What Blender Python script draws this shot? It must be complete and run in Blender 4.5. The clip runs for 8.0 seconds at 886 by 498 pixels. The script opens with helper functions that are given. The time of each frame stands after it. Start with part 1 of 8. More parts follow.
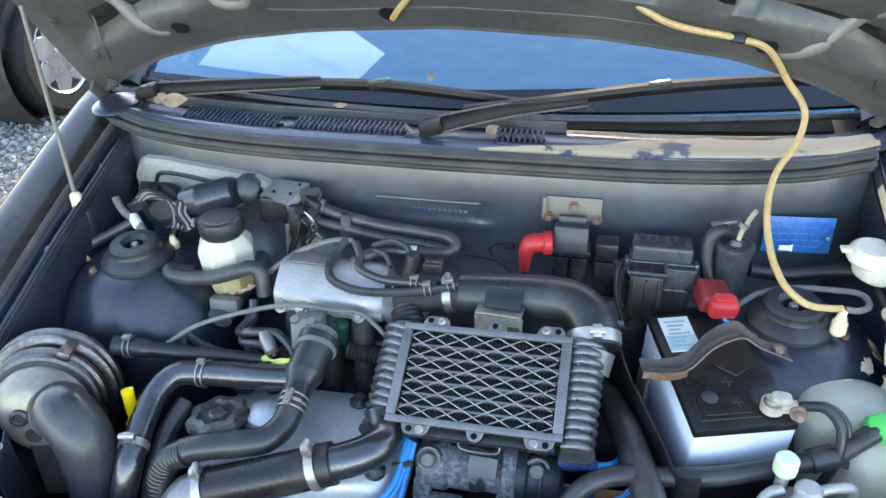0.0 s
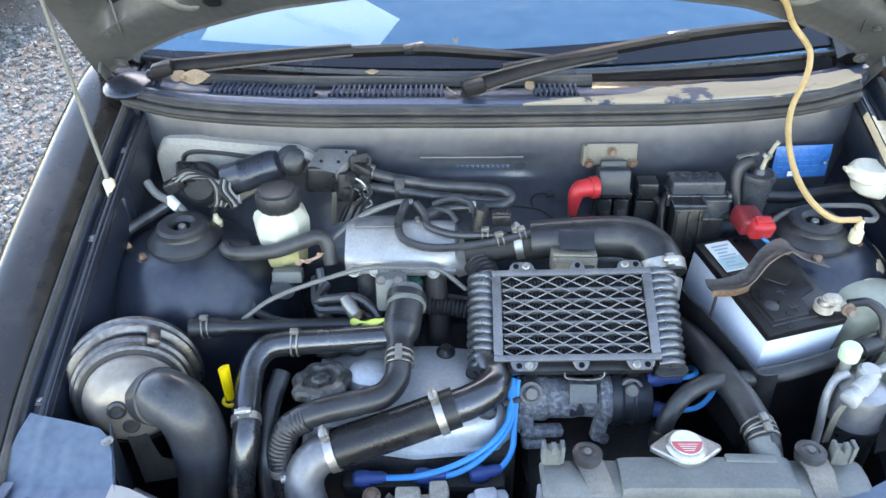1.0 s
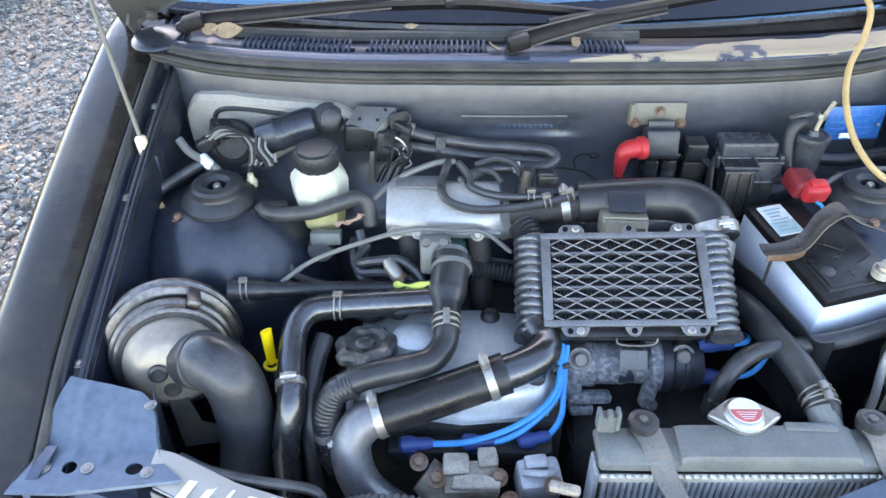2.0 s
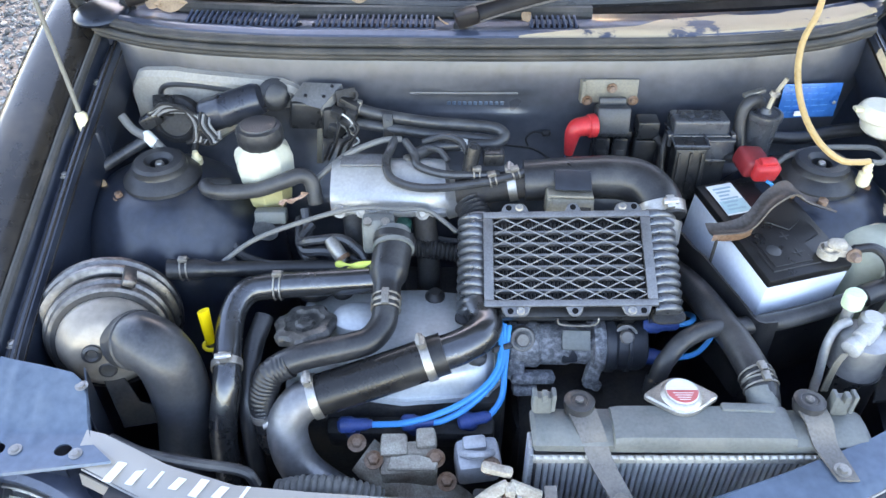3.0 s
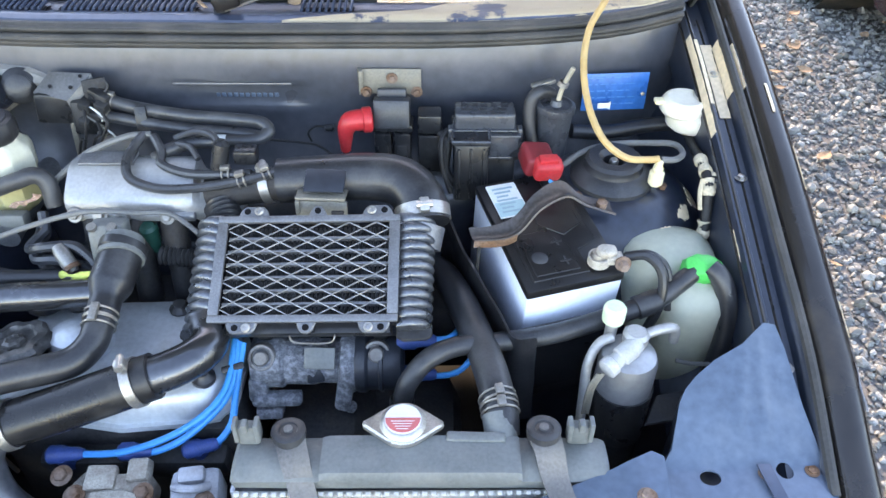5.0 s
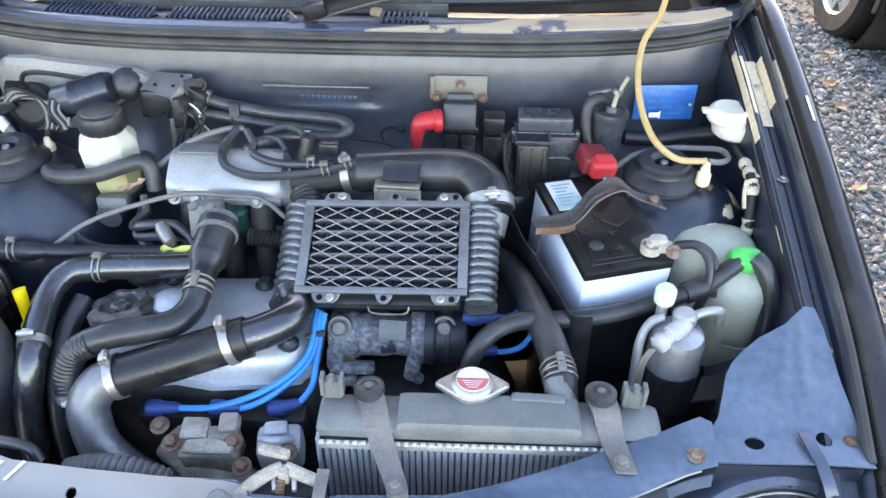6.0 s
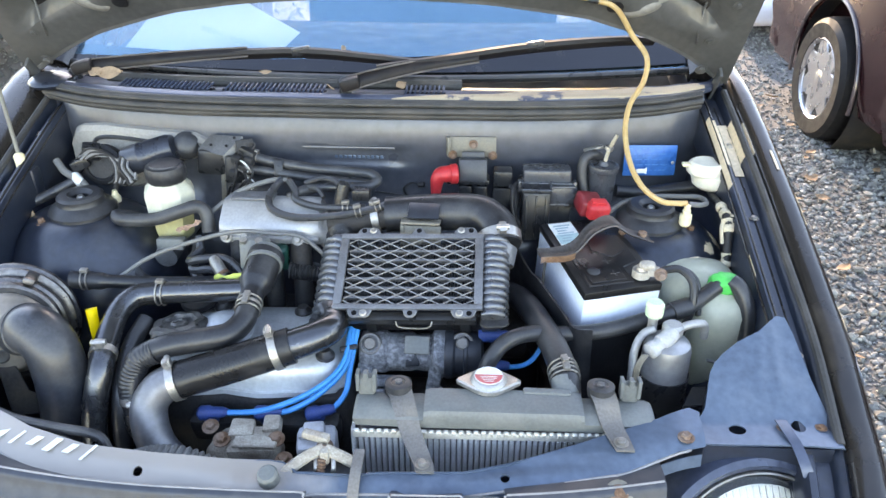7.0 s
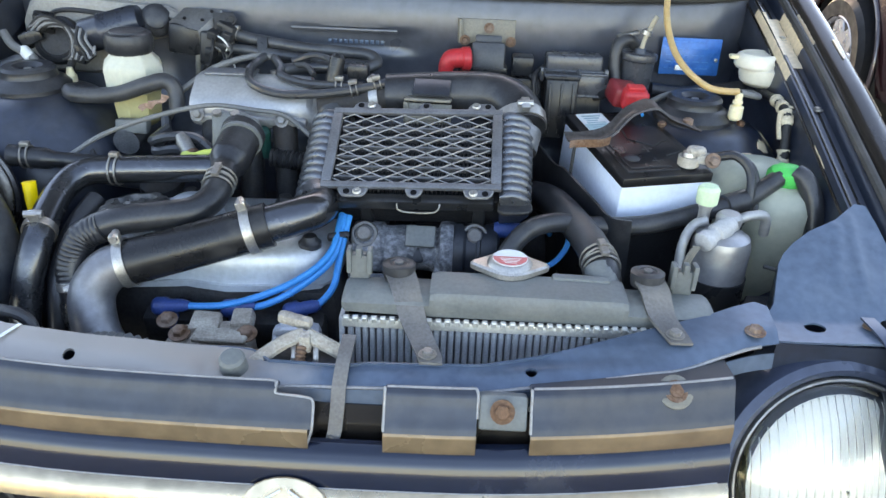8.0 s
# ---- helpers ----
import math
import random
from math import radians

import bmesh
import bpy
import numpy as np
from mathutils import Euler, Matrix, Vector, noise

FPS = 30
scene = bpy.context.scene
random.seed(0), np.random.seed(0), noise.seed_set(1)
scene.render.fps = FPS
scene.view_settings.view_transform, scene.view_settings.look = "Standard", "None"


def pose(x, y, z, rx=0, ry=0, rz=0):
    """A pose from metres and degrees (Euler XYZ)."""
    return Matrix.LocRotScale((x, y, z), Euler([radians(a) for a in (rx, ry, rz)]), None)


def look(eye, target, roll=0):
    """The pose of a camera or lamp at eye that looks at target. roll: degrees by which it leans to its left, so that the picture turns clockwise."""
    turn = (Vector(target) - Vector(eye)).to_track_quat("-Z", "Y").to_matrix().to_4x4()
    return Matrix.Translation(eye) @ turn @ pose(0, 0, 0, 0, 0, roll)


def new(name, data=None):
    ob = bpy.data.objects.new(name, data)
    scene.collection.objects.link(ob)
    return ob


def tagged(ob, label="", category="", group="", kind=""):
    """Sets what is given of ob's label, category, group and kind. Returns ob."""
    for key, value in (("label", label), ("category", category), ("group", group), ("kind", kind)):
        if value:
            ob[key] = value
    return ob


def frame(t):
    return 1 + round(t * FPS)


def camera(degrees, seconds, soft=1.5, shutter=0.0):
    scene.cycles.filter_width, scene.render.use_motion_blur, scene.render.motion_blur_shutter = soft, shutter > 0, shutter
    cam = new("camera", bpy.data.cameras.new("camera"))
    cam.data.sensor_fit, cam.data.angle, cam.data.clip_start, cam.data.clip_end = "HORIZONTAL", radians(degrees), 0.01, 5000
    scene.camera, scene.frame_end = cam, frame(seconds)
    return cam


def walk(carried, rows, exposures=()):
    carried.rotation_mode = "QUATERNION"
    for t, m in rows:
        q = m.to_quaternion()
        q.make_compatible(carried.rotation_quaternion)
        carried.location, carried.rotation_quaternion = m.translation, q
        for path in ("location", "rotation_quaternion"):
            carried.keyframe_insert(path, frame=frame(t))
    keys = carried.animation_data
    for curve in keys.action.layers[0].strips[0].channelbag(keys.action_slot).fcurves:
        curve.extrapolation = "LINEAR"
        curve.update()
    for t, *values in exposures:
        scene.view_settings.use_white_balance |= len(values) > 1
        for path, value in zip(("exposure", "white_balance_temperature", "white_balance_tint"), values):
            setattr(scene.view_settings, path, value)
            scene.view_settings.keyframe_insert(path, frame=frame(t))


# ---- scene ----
cam = camera(60.2, 8.0, soft=1.5)
PATH = [
    (0, (0.231, 0.003, 1.442), (-0.161, 1.635, 0.355), -2.3),
    (0.5, (0.048, -0.067, 1.457), (-0.073, 1.576, 0.322), -1.3),
    (1, (-0.058, -0.091, 1.462), (-0.086, 1.538, 0.301), -0.8),
    (1.2, (-0.086, -0.09, 1.455), (-0.112, 1.53, 0.284), -0.8),
    (1.5, (-0.125, -0.078, 1.446), (-0.155, 1.524, 0.249), -0.5),
    (3, (-0.051, -0.056, 1.431), (-0.066, 1.483, 0.154), -0.1),
    (3.5, (0.146, 0.002, 1.409), (0.169, 1.535, 0.125), 0.3),
    (4, (0.235, 0.038, 1.403), (0.288, 1.557, 0.102), 0.6),
    (5.5, (0.257, 0.029, 1.381), (0.236, 1.554, 0.087), 0.3),
    (6, (0.207, -0.08, 1.389), (0.151, 1.504, 0.169), 0.5),
    (6.2, (0.172, -0.15, 1.377), (0.11, 1.464, 0.197), 0.9),
    (6.5, (0.165, -0.229, 1.382), (0.087, 1.444, 0.289), 0.7),
    (7, (0.193, -0.279, 1.367), (0.121, 1.472, 0.404), 0.2),
    (7.5, (0.242, -0.244, 1.264), (0.154, 1.515, 0.316), 1.1),
    (8, (0.166, -0.199, 1.126), (0.123, 1.568, 0.191), 2.3),
]
walk(cam, [(t, look(eye, target, roll)) for t, eye, target, roll in PATH],
     exposures=[(0.0, 2.92, 7750, 15), (0.5, 3.08, 7900, 16), (1.5, 3.08, 7850, 18), (3.0, 3.18, 7900, 20), (5.5, 3.16, 7900, 20), (6.3, 3.12, 7950, 20), (7.0, 3.10, 8450, 19), (8.0, 2.64, 8100, 18)])

# ---- world and sun ----
SUN_ELEV, SUN_AZ = 22.0, 92.0      # azimuth in degrees from +x towards +y
world = bpy.data.worlds.new("sky")
scene.world = world
world.use_nodes = True
wn = world.node_tree.nodes
sky = wn.new("ShaderNodeTexSky")
sky.sky_type = "NISHITA"
sky.sun_disc = False
sky.sun_elevation = radians(SUN_ELEV)
sky.sun_rotation = radians(90 - SUN_AZ)
sky.dust_density = 0.5
sky.ozone_density = 1.5
wn["Background"].inputs["Strength"].default_value = 0.15
world.node_tree.links.new(sky.outputs["Color"], wn["Background"].inputs["Color"])
sun_data = bpy.data.lights.new("sun", "SUN")
sun_data.energy, sun_data.angle, sun_data.color = 1.1, radians(0.6), (1.0, 0.82, 0.6)
sun = new("sun", sun_data)
sun.matrix_world = look(Vector((math.cos(radians(SUN_AZ)) * math.cos(radians(SUN_ELEV)), math.sin(radians(SUN_AZ)) * math.cos(radians(SUN_ELEV)), math.sin(radians(SUN_ELEV)))) * 20, (0, 0, 0))


# ---- materials ----
def surface(name, col, rough=0.5, metal=0.0, var=0.3, scale=25.0, bump=0.15, dust=0.0, dust_col=(0.3, 0.27, 0.22), dust_scale=9.0, dust_hi=0.78,
            coat=0.0, island=0.0, spec=0.5, fine=8.0, trans=0.0, ior=1.45, sss=0.0, coat_rough=0.08):
    """A surface with grain, blotches, worn roughness and optional dust or stain patches."""
    m = bpy.data.materials.new(name)
    m.use_nodes = True
    nt = m.node_tree
    b = nt.nodes["Principled BSDF"]
    co = nt.nodes.new("ShaderNodeTexCoord")
    n1 = nt.nodes.new("ShaderNodeTexNoise")
    n1.inputs["Scale"].default_value, n1.inputs["Detail"].default_value = scale, 6.0
    n2 = nt.nodes.new("ShaderNodeTexNoise")
    n2.inputs["Scale"].default_value, n2.inputs["Detail"].default_value = scale * fine, 4.0
    for n in (n1, n2):
        nt.links.new(co.outputs["Object"], n.inputs["Vector"])
    add = nt.nodes.new("ShaderNodeMath")
    add.operation = "ADD"
    nt.links.new(n1.outputs["Fac"], add.inputs[0])
    nt.links.new(n2.outputs["Fac"], add.inputs[1])
    ramp = nt.nodes.new("ShaderNodeMapRange")
    ramp.inputs["From Min"].default_value, ramp.inputs["From Max"].default_value = 0.6, 1.4
    nt.links.new(add.outputs[0], ramp.inputs["Value"])
    mix = nt.nodes.new("ShaderNodeMix")
    mix.data_type = "RGBA"
    mix.inputs["A"].default_value = (*[c * (1 - var) for c in col], 1)
    mix.inputs["B"].default_value = (*[min(1.0, c * (1 + var)) for c in col], 1)
    nt.links.new(ramp.outputs[0], mix.inputs["Factor"])
    out = mix.outputs["Result"]
    if island:
        geo = nt.nodes.new("ShaderNodeNewGeometry")
        rr = nt.nodes.new("ShaderNodeMapRange")
        rr.inputs["To Min"].default_value, rr.inputs["To Max"].default_value = 1 - island, 1 + island
        nt.links.new(geo.outputs["Random Per Island"], rr.inputs["Value"])
        mul = nt.nodes.new("ShaderNodeVectorMath")
        mul.operation = "SCALE"
        nt.links.new(out, mul.inputs[0])
        nt.links.new(rr.outputs[0], mul.inputs["Scale"])
        out = mul.outputs[0]
    rough_map = nt.nodes.new("ShaderNodeMapRange")
    rough_map.inputs["From Min"].default_value, rough_map.inputs["From Max"].default_value = 0.3, 0.7
    rough_map.inputs["To Min"].default_value, rough_map.inputs["To Max"].default_value = max(0.02, rough * 0.75), min(1.0, rough * 1.25)
    nt.links.new(n1.outputs["Fac"], rough_map.inputs["Value"])
    rough_out = rough_map.outputs[0]
    if dust:
        n3 = nt.nodes.new("ShaderNodeTexNoise")
        n3.inputs["Scale"].default_value, n3.inputs["Detail"].default_value, n3.inputs["Roughness"].default_value = dust_scale, 9.0, 0.65
        nt.links.new(co.outputs["Object"], n3.inputs["Vector"])
        r3 = nt.nodes.new("ShaderNodeMapRange")
        r3.inputs["From Min"].default_value, r3.inputs["From Max"].default_value = 0.62 - 0.3 * dust, dust_hi
        nt.links.new(n3.outputs["Fac"], r3.inputs["Value"])
        mul3 = nt.nodes.new("ShaderNodeMath")
        mul3.operation = "MULTIPLY"
        mul3.inputs[1].default_value = min(0.9, 0.4 + dust * 0.5)
        nt.links.new(r3.outputs[0], mul3.inputs[0])
        mx = nt.nodes.new("ShaderNodeMix")
        mx.data_type = "RGBA"
        mx.inputs["B"].default_value = (*dust_col, 1)
        nt.links.new(mul3.outputs[0], mx.inputs["Factor"])
        nt.links.new(out, mx.inputs["A"])
        out = mx.outputs["Result"]
        rx = nt.nodes.new("ShaderNodeMix")
        nt.links.new(mul3.outputs[0], rx.inputs[0])
        nt.links.new(rough_out, rx.inputs[2])
        rx.inputs[3].default_value = 0.85
        rough_out = rx.outputs[0]
    nt.links.new(out, b.inputs["Base Color"])
    nt.links.new(rough_out, b.inputs["Roughness"])
    b.inputs["Metallic"].default_value = metal
    b.inputs["Specular IOR Level"].default_value = spec
    b.inputs["Coat Weight"].default_value = coat
    b.inputs["Coat Roughness"].default_value = coat_rough
    b.inputs["Transmission Weight"].default_value = trans
    b.inputs["IOR"].default_value = ior
    if sss:
        b.inputs["Subsurface Weight"].default_value = sss
        b.inputs["Subsurface Radius"].default_value = (0.01, 0.01, 0.008)
    if bump:
        bp = nt.nodes.new("ShaderNodeBump")
        bp.inputs["Strength"].default_value, bp.inputs["Distance"].default_value = bump, 0.002
        nt.links.new(n2.outputs["Fac"], bp.inputs["Height"])
        nt.links.new(bp.outputs[0], b.inputs["Normal"])
    return m


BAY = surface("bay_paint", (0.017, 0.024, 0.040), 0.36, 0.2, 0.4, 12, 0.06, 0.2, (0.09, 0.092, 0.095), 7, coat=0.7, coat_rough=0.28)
FIRE = surface("bulkhead_paint", (0.066, 0.073, 0.09), 0.36, 0.25, 0.25, 8, 0.04, 0.34, (0.12, 0.115, 0.11), 4, coat=0.7, coat_rough=0.26)
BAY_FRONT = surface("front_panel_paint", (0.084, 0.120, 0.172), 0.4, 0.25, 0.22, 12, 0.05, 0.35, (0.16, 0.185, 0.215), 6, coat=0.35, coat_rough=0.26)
BEAM = surface("blue_to_buff_beam", (0.084, 0.120, 0.172), 0.4, 0.25, 0.22, 12, 0.05, 0.35, (0.16, 0.185, 0.215), 6, coat=0.35, coat_rough=0.26)


def fade_along_x(m, x_from, x_to, col, amount=0.85):
    """A second colour that sets in along the part's length, with a blotchy border."""
    nt = m.node_tree
    b = nt.nodes["Principled BSDF"]
    src = b.inputs["Base Color"].links[0].from_socket
    co = nt.nodes.new("ShaderNodeTexCoord")
    sep = nt.nodes.new("ShaderNodeSeparateXYZ")
    nt.links.new(co.outputs["Object"], sep.inputs[0])
    nz = nt.nodes.new("ShaderNodeTexNoise")
    nz.inputs["Scale"].default_value, nz.inputs["Detail"].default_value = 14.0, 6.0
    nt.links.new(co.outputs["Object"], nz.inputs["Vector"])
    mad = nt.nodes.new("ShaderNodeMath")
    mad.operation = "MULTIPLY_ADD"
    mad.inputs[1].default_value = 0.22
    nt.links.new(nz.outputs["Fac"], mad.inputs[0])
    nt.links.new(sep.outputs["X"], mad.inputs[2])
    mr = nt.nodes.new("ShaderNodeMapRange")
    mr.inputs["From Min"].default_value, mr.inputs["From Max"].default_value = x_from + 0.11, x_to + 0.11
    mr.inputs["To Min"].default_value, mr.inputs["To Max"].default_value = amount, 0.0
    nt.links.new(mad.outputs[0], mr.inputs["Value"])
    mx = nt.nodes.new("ShaderNodeMix")
    mx.data_type = "RGBA"
    mx.inputs["B"].default_value = (*col, 1)
    nt.links.new(mr.outputs[0], mx.inputs["Factor"])
    nt.links.new(src, mx.inputs["A"])
    nt.links.new(mx.outputs["Result"], b.inputs["Base Color"])


fade_along_x(BEAM, -0.05, 0.05, (0.42, 0.375, 0.325))
HOOD_IN = surface("hood_underside_paint", (0.085, 0.083, 0.078), 0.42, 0.2, 0.25, 10, 0.06, 0.4, (0.17, 0.155, 0.135), 4, coat=0.3)
PAINT = surface("body_paint", (0.020, 0.017, 0.015), 0.26, 0.2, 0.35, 8, 0.02, 0.28, (0.085, 0.062, 0.036), 4, coat=0.5)
COWL = surface("cowl_paint", (0.05, 0.064, 0.10), 0.34, 0.2, 0.25, 12, 0.04, 0.25, (0.12, 0.125, 0.13), 8, coat=0.6, coat_rough=0.2)
# paler bonnet paint: the highlight on pressed lips is in the colour
HOOD_HIGHLIGHT = surface("hood_lip_highlight", (0.2, 0.185, 0.16), 0.45, 0.1, 0.3, 14, 0.06, 0.4, (0.28, 0.25, 0.2), 8)
CORRODED = surface("corroded_lead", (0.45, 0.40, 0.33), 0.6, 0.1, 0.35, 60, 0.6, 0.6, (0.62, 0.6, 0.56), 40)
# cowl paint with cream patches that stand in for dappled sun
COWL_SUN = surface("cowl_paint_with_sun", (0.055, 0.065, 0.095), 0.4, 0.2, 0.25, 12, 0.05, 0.72, (0.62, 0.49, 0.32), 7, dust_hi=0.43)
SEAL = surface("weather_seal_rubber", (0.045, 0.044, 0.042), 0.55, 0, 0.3, 30, 0.1, 0.5, (0.16, 0.14, 0.12), 12)
RUBBER = surface("black_rubber_hose", (0.019, 0.020, 0.023), 0.36, 0, 0.4, 40, 0.14, 0.34, (0.095, 0.093, 0.092), 12, coat=0.3, coat_rough=0.25)
RUBBER_MATT = surface("dull_grey_rubber", (0.025, 0.026, 0.029), 0.42, 0, 0.4, 45, 0.18, 0.42, (0.11, 0.108, 0.106), 11, coat=0.3, coat_rough=0.3)
SILICONE = surface("black_silicone_hose", (0.012, 0.012, 0.013), 0.27, 0, 0.25, 30, 0.06, 0.15, (0.09, 0.085, 0.08), 14)
PLASTIC = surface("black_plastic", (0.018, 0.019, 0.021), 0.3, 0, 0.3, 40, 0.1, 0.35, (0.1, 0.1, 0.1), 14)
DARK = surface("grimy_dark_metal", (0.03, 0.031, 0.034), 0.6, 0.3, 0.5, 30, 0.3, 0.5, (0.11, 0.09, 0.07), 14)
BLACKPIPE = surface("satin_black_pipe", (0.10, 0.105, 0.115), 0.24, 0.85, 0.3, 25, 0.06, 0.25, (0.12, 0.115, 0.11), 12)
ALU = surface("cast_aluminium", (0.42, 0.42, 0.415), 0.42, 0.5, 0.15, 30, 0.14, 0.45, (0.25, 0.235, 0.215), 12)
ALU_DULL = surface("oxidised_aluminium", (0.36, 0.36, 0.37), 0.45, 0.6, 0.3, 30, 0.22, 0.5, (0.2, 0.18, 0.15), 15)
ELBOW = surface("stained_cast_pipe", (0.2, 0.205, 0.22), 0.36, 0.6, 0.3, 12, 0.08, 0.45, (0.11, 0.085, 0.075), 9)
DRIER = surface("worn_silver_bottle", (0.36, 0.365, 0.375), 0.36, 0.65, 0.2, 16, 0.08, 0.4, (0.28, 0.26, 0.22), 12)
FLAKE = surface("flaking_alloy_casting", (0.14, 0.15, 0.17), 0.6, 0.3, 0.6, 90, 0.9, 0.6, (0.46, 0.48, 0.52), 150, dust_hi=0.66)
COVER = surface("valve_cover_metal", (0.55, 0.585, 0.61), 0.42, 0.4, 0.15, 20, 0.12, 0.4, (0.33, 0.32, 0.3), 8)
IC_METAL = surface("intercooler_metal", (0.2, 0.205, 0.215), 0.45, 0.6, 0.3, 50, 0.25, 0.3, (0.2, 0.2, 0.2), 20)
FIN = surface("dark_cooling_fins", (0.02, 0.02, 0.022), 0.5, 0.5, 0.4, 90, 0.3)
IC_TANK = surface("satin_grey_end_tank", (0.14, 0.15, 0.165), 0.3, 0.75, 0.35, 40, 0.12, 0.35, (0.13, 0.13, 0.13), 18)
GLOSSBLACK = surface("blue_black_glass_band", (0.008, 0.010, 0.016), 0.16, 0, 0.2, 10, 0.02, 0.15, (0.05, 0.05, 0.05), 9)
ARMBLACK = surface("brown_black_wiper_paint", (0.012, 0.010, 0.010), 0.42, 0, 0.3, 30, 0.08, 0.2, (0.05, 0.04, 0.034), 20, spec=0.3)
WIRE = surface("grey_steel_mesh", (0.30, 0.30, 0.30), 0.42, 0.5, 0.25, 60, 0.1)
STEEL = surface("zinc_steel", (0.45, 0.435, 0.41), 0.38, 0.85, 0.25, 60, 0.15, 0.3, (0.25, 0.2, 0.14), 25)
# chrome with the warm reflection of the ground tinted into its colour
TRIM = surface("warm_tinted_chrome", (0.50, 0.41, 0.285), 0.22, 0.85, 0.3, 8, 0.03, 0.35, (0.30, 0.21, 0.12), 5)
RINGS = surface("weathered_steel_ring", (0.15, 0.145, 0.145), 0.34, 0.85, 0.5, 20, 0.06, 0.5, (0.05, 0.042, 0.036), 14)
CREAMPLATE = surface("pale_painted_housing", (0.29, 0.255, 0.22), 0.36, 0.35, 0.2, 14, 0.06, 0.3, (0.4, 0.36, 0.3), 8)
RUST = surface("rusty_steel", (0.2, 0.11, 0.065), 0.8, 0.3, 0.5, 40, 0.5, 0.6, (0.36, 0.34, 0.32), 20)
MANIFOLD = surface("heat_scaled_casting", (0.42, 0.385, 0.325), 0.65, 0.15, 0.4, 50, 0.5, 0.75, (0.12, 0.06, 0.042), 30)
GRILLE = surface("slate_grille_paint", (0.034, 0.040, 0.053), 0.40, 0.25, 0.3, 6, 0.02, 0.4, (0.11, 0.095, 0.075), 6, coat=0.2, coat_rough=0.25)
NOSE = surface("tan_nose_paint", (0.23, 0.155, 0.085), 0.28, 0.3, 0.35, 5, 0.02, 0.45, (0.10, 0.062, 0.045), 4, coat=0.3)
LIPGREY = surface("pale_edge_grey", (0.30, 0.29, 0.28), 0.4, 0.3, 0.25, 40, 0.05)
NAVY = surface("navy_lower_panel", (0.006, 0.011, 0.026), 0.2, 0.1, 0.25, 8, 0.02, 0.15, (0.06, 0.07, 0.09), 6, coat=0.5)
CAPGRIME = surface("grimy_cap_plastic", (0.04, 0.039, 0.038), 0.34, 0, 0.5, 50, 0.25, 0.65, (0.30, 0.285, 0.26), 45, coat=0.3)
VACHOSE = surface("dusty_grey_hose", (0.034, 0.036, 0.04), 0.34, 0, 0.35, 40, 0.1, 0.4, (0.12, 0.12, 0.12), 18, coat=0.4)
CLIPDARK = surface("tarnished_clip", (0.3, 0.29, 0.27), 0.42, 0.7, 0.3, 60, 0.15, 0.5, (0.15, 0.11, 0.08), 25)
RADTANK = surface("radiator_tank_plastic", (0.145, 0.155, 0.15), 0.45, 0, 0.2, 30, 0.12, 0.4, (0.28, 0.27, 0.24), 10)
RADFIN = surface("radiator_fins", (0.5, 0.525, 0.56), 0.5, 0.5, 0.3, 50, 0.3)
CRIMP = surface("crimped_aluminium", (0.62, 0.61, 0.57), 0.45, 0.5, 0.2, 50, 0.2)
TAN = surface("tan_painted_bracket", (0.2, 0.185, 0.15), 0.55, 0.1, 0.25, 40, 0.15, 0.4, (0.2, 0.14, 0.09), 20)
BAT_LID = surface("battery_lid_plastic", (0.012, 0.012, 0.013), 0.33, 0, 0.25, 40, 0.08, 0.3, (0.06, 0.06, 0.06), 12)
BAT_BODY = surface("battery_white_plastic", (0.66, 0.74, 0.86), 0.38, 0, 0.08, 20, 0.04, 0.3, (0.5, 0.53, 0.58), 8, trans=0.0)
STICKER = surface("white_sticker", (0.72, 0.74, 0.72), 0.45, 0, 0.1, 60, 0.05)
FAINT = surface("faint_ink", (0.66, 0.69, 0.7), 0.6, 0, 0.05, 60, 0)
INK = surface("grey_ink", (0.30, 0.42, 0.46), 0.5, 0, 0.1, 60, 0)
PALEINK = surface("pale_ink", (0.045, 0.19, 0.47), 0.5, 0, 0.1, 60, 0)
RED = surface("red_rubber_cap", (0.52, 0.03, 0.035), 0.42, 0, 0.2, 40, 0.1, 0.15, (0.5, 0.2, 0.18), 14)
REDPAINT = surface("red_label", (0.56, 0.13, 0.13), 0.45, 0, 0.15, 60, 0.05)
BLUELEAD = surface("blue_ignition_lead", (0.008, 0.27, 0.66), 0.38, 0, 0.15, 40, 0.05)
BLUEBOOT = surface("dark_blue_boot", (0.02, 0.055, 0.2), 0.45, 0, 0.25, 50, 0.1)
BLUEPLATE = surface("blue_plate", (0.015, 0.13, 0.40), 0.3, 0.1, 0.3, 14, 0.03, 0.2, (0.05, 0.16, 0.36), 10)
# pale lacquer: painted sunlight on the wing, real wear on the strut tower
SUN_AND_WEAR = surface("sunlit_and_worn_lacquer", (0.70, 0.56, 0.38), 0.4, 0.0, 0.2, 20, 0.05, 0.3, (0.32, 0.25, 0.17), 22, coat=0.4)
SCRATCH = surface("scratched_lacquer", (0.25, 0.26, 0.28), 0.5, 0, 0.3, 40, 0.05)
STRAPMETAL = surface("brown_glossy_steel", (0.085, 0.075, 0.07), 0.38, 0.5, 0.4, 30, 0.15, 0.5, (0.16, 0.10, 0.07), 18)
YELLOW = surface("yellow_plastic", (0.85, 0.6, 0.01), 0.38, 0, 0.1, 40, 0.05)
LIME = surface("lime_tape", (0.50, 0.56, 0.11), 0.5, 0, 0.15, 60, 0.1)
GREEN = surface("green_tape", (0.03, 0.5, 0.10), 0.42, 0, 0.15, 50, 0.15)
GREENCAP = surface("pale_green_cap", (0.6, 0.75, 0.5), 0.42, 0, 0.1, 40, 0.05, sss=0.2)
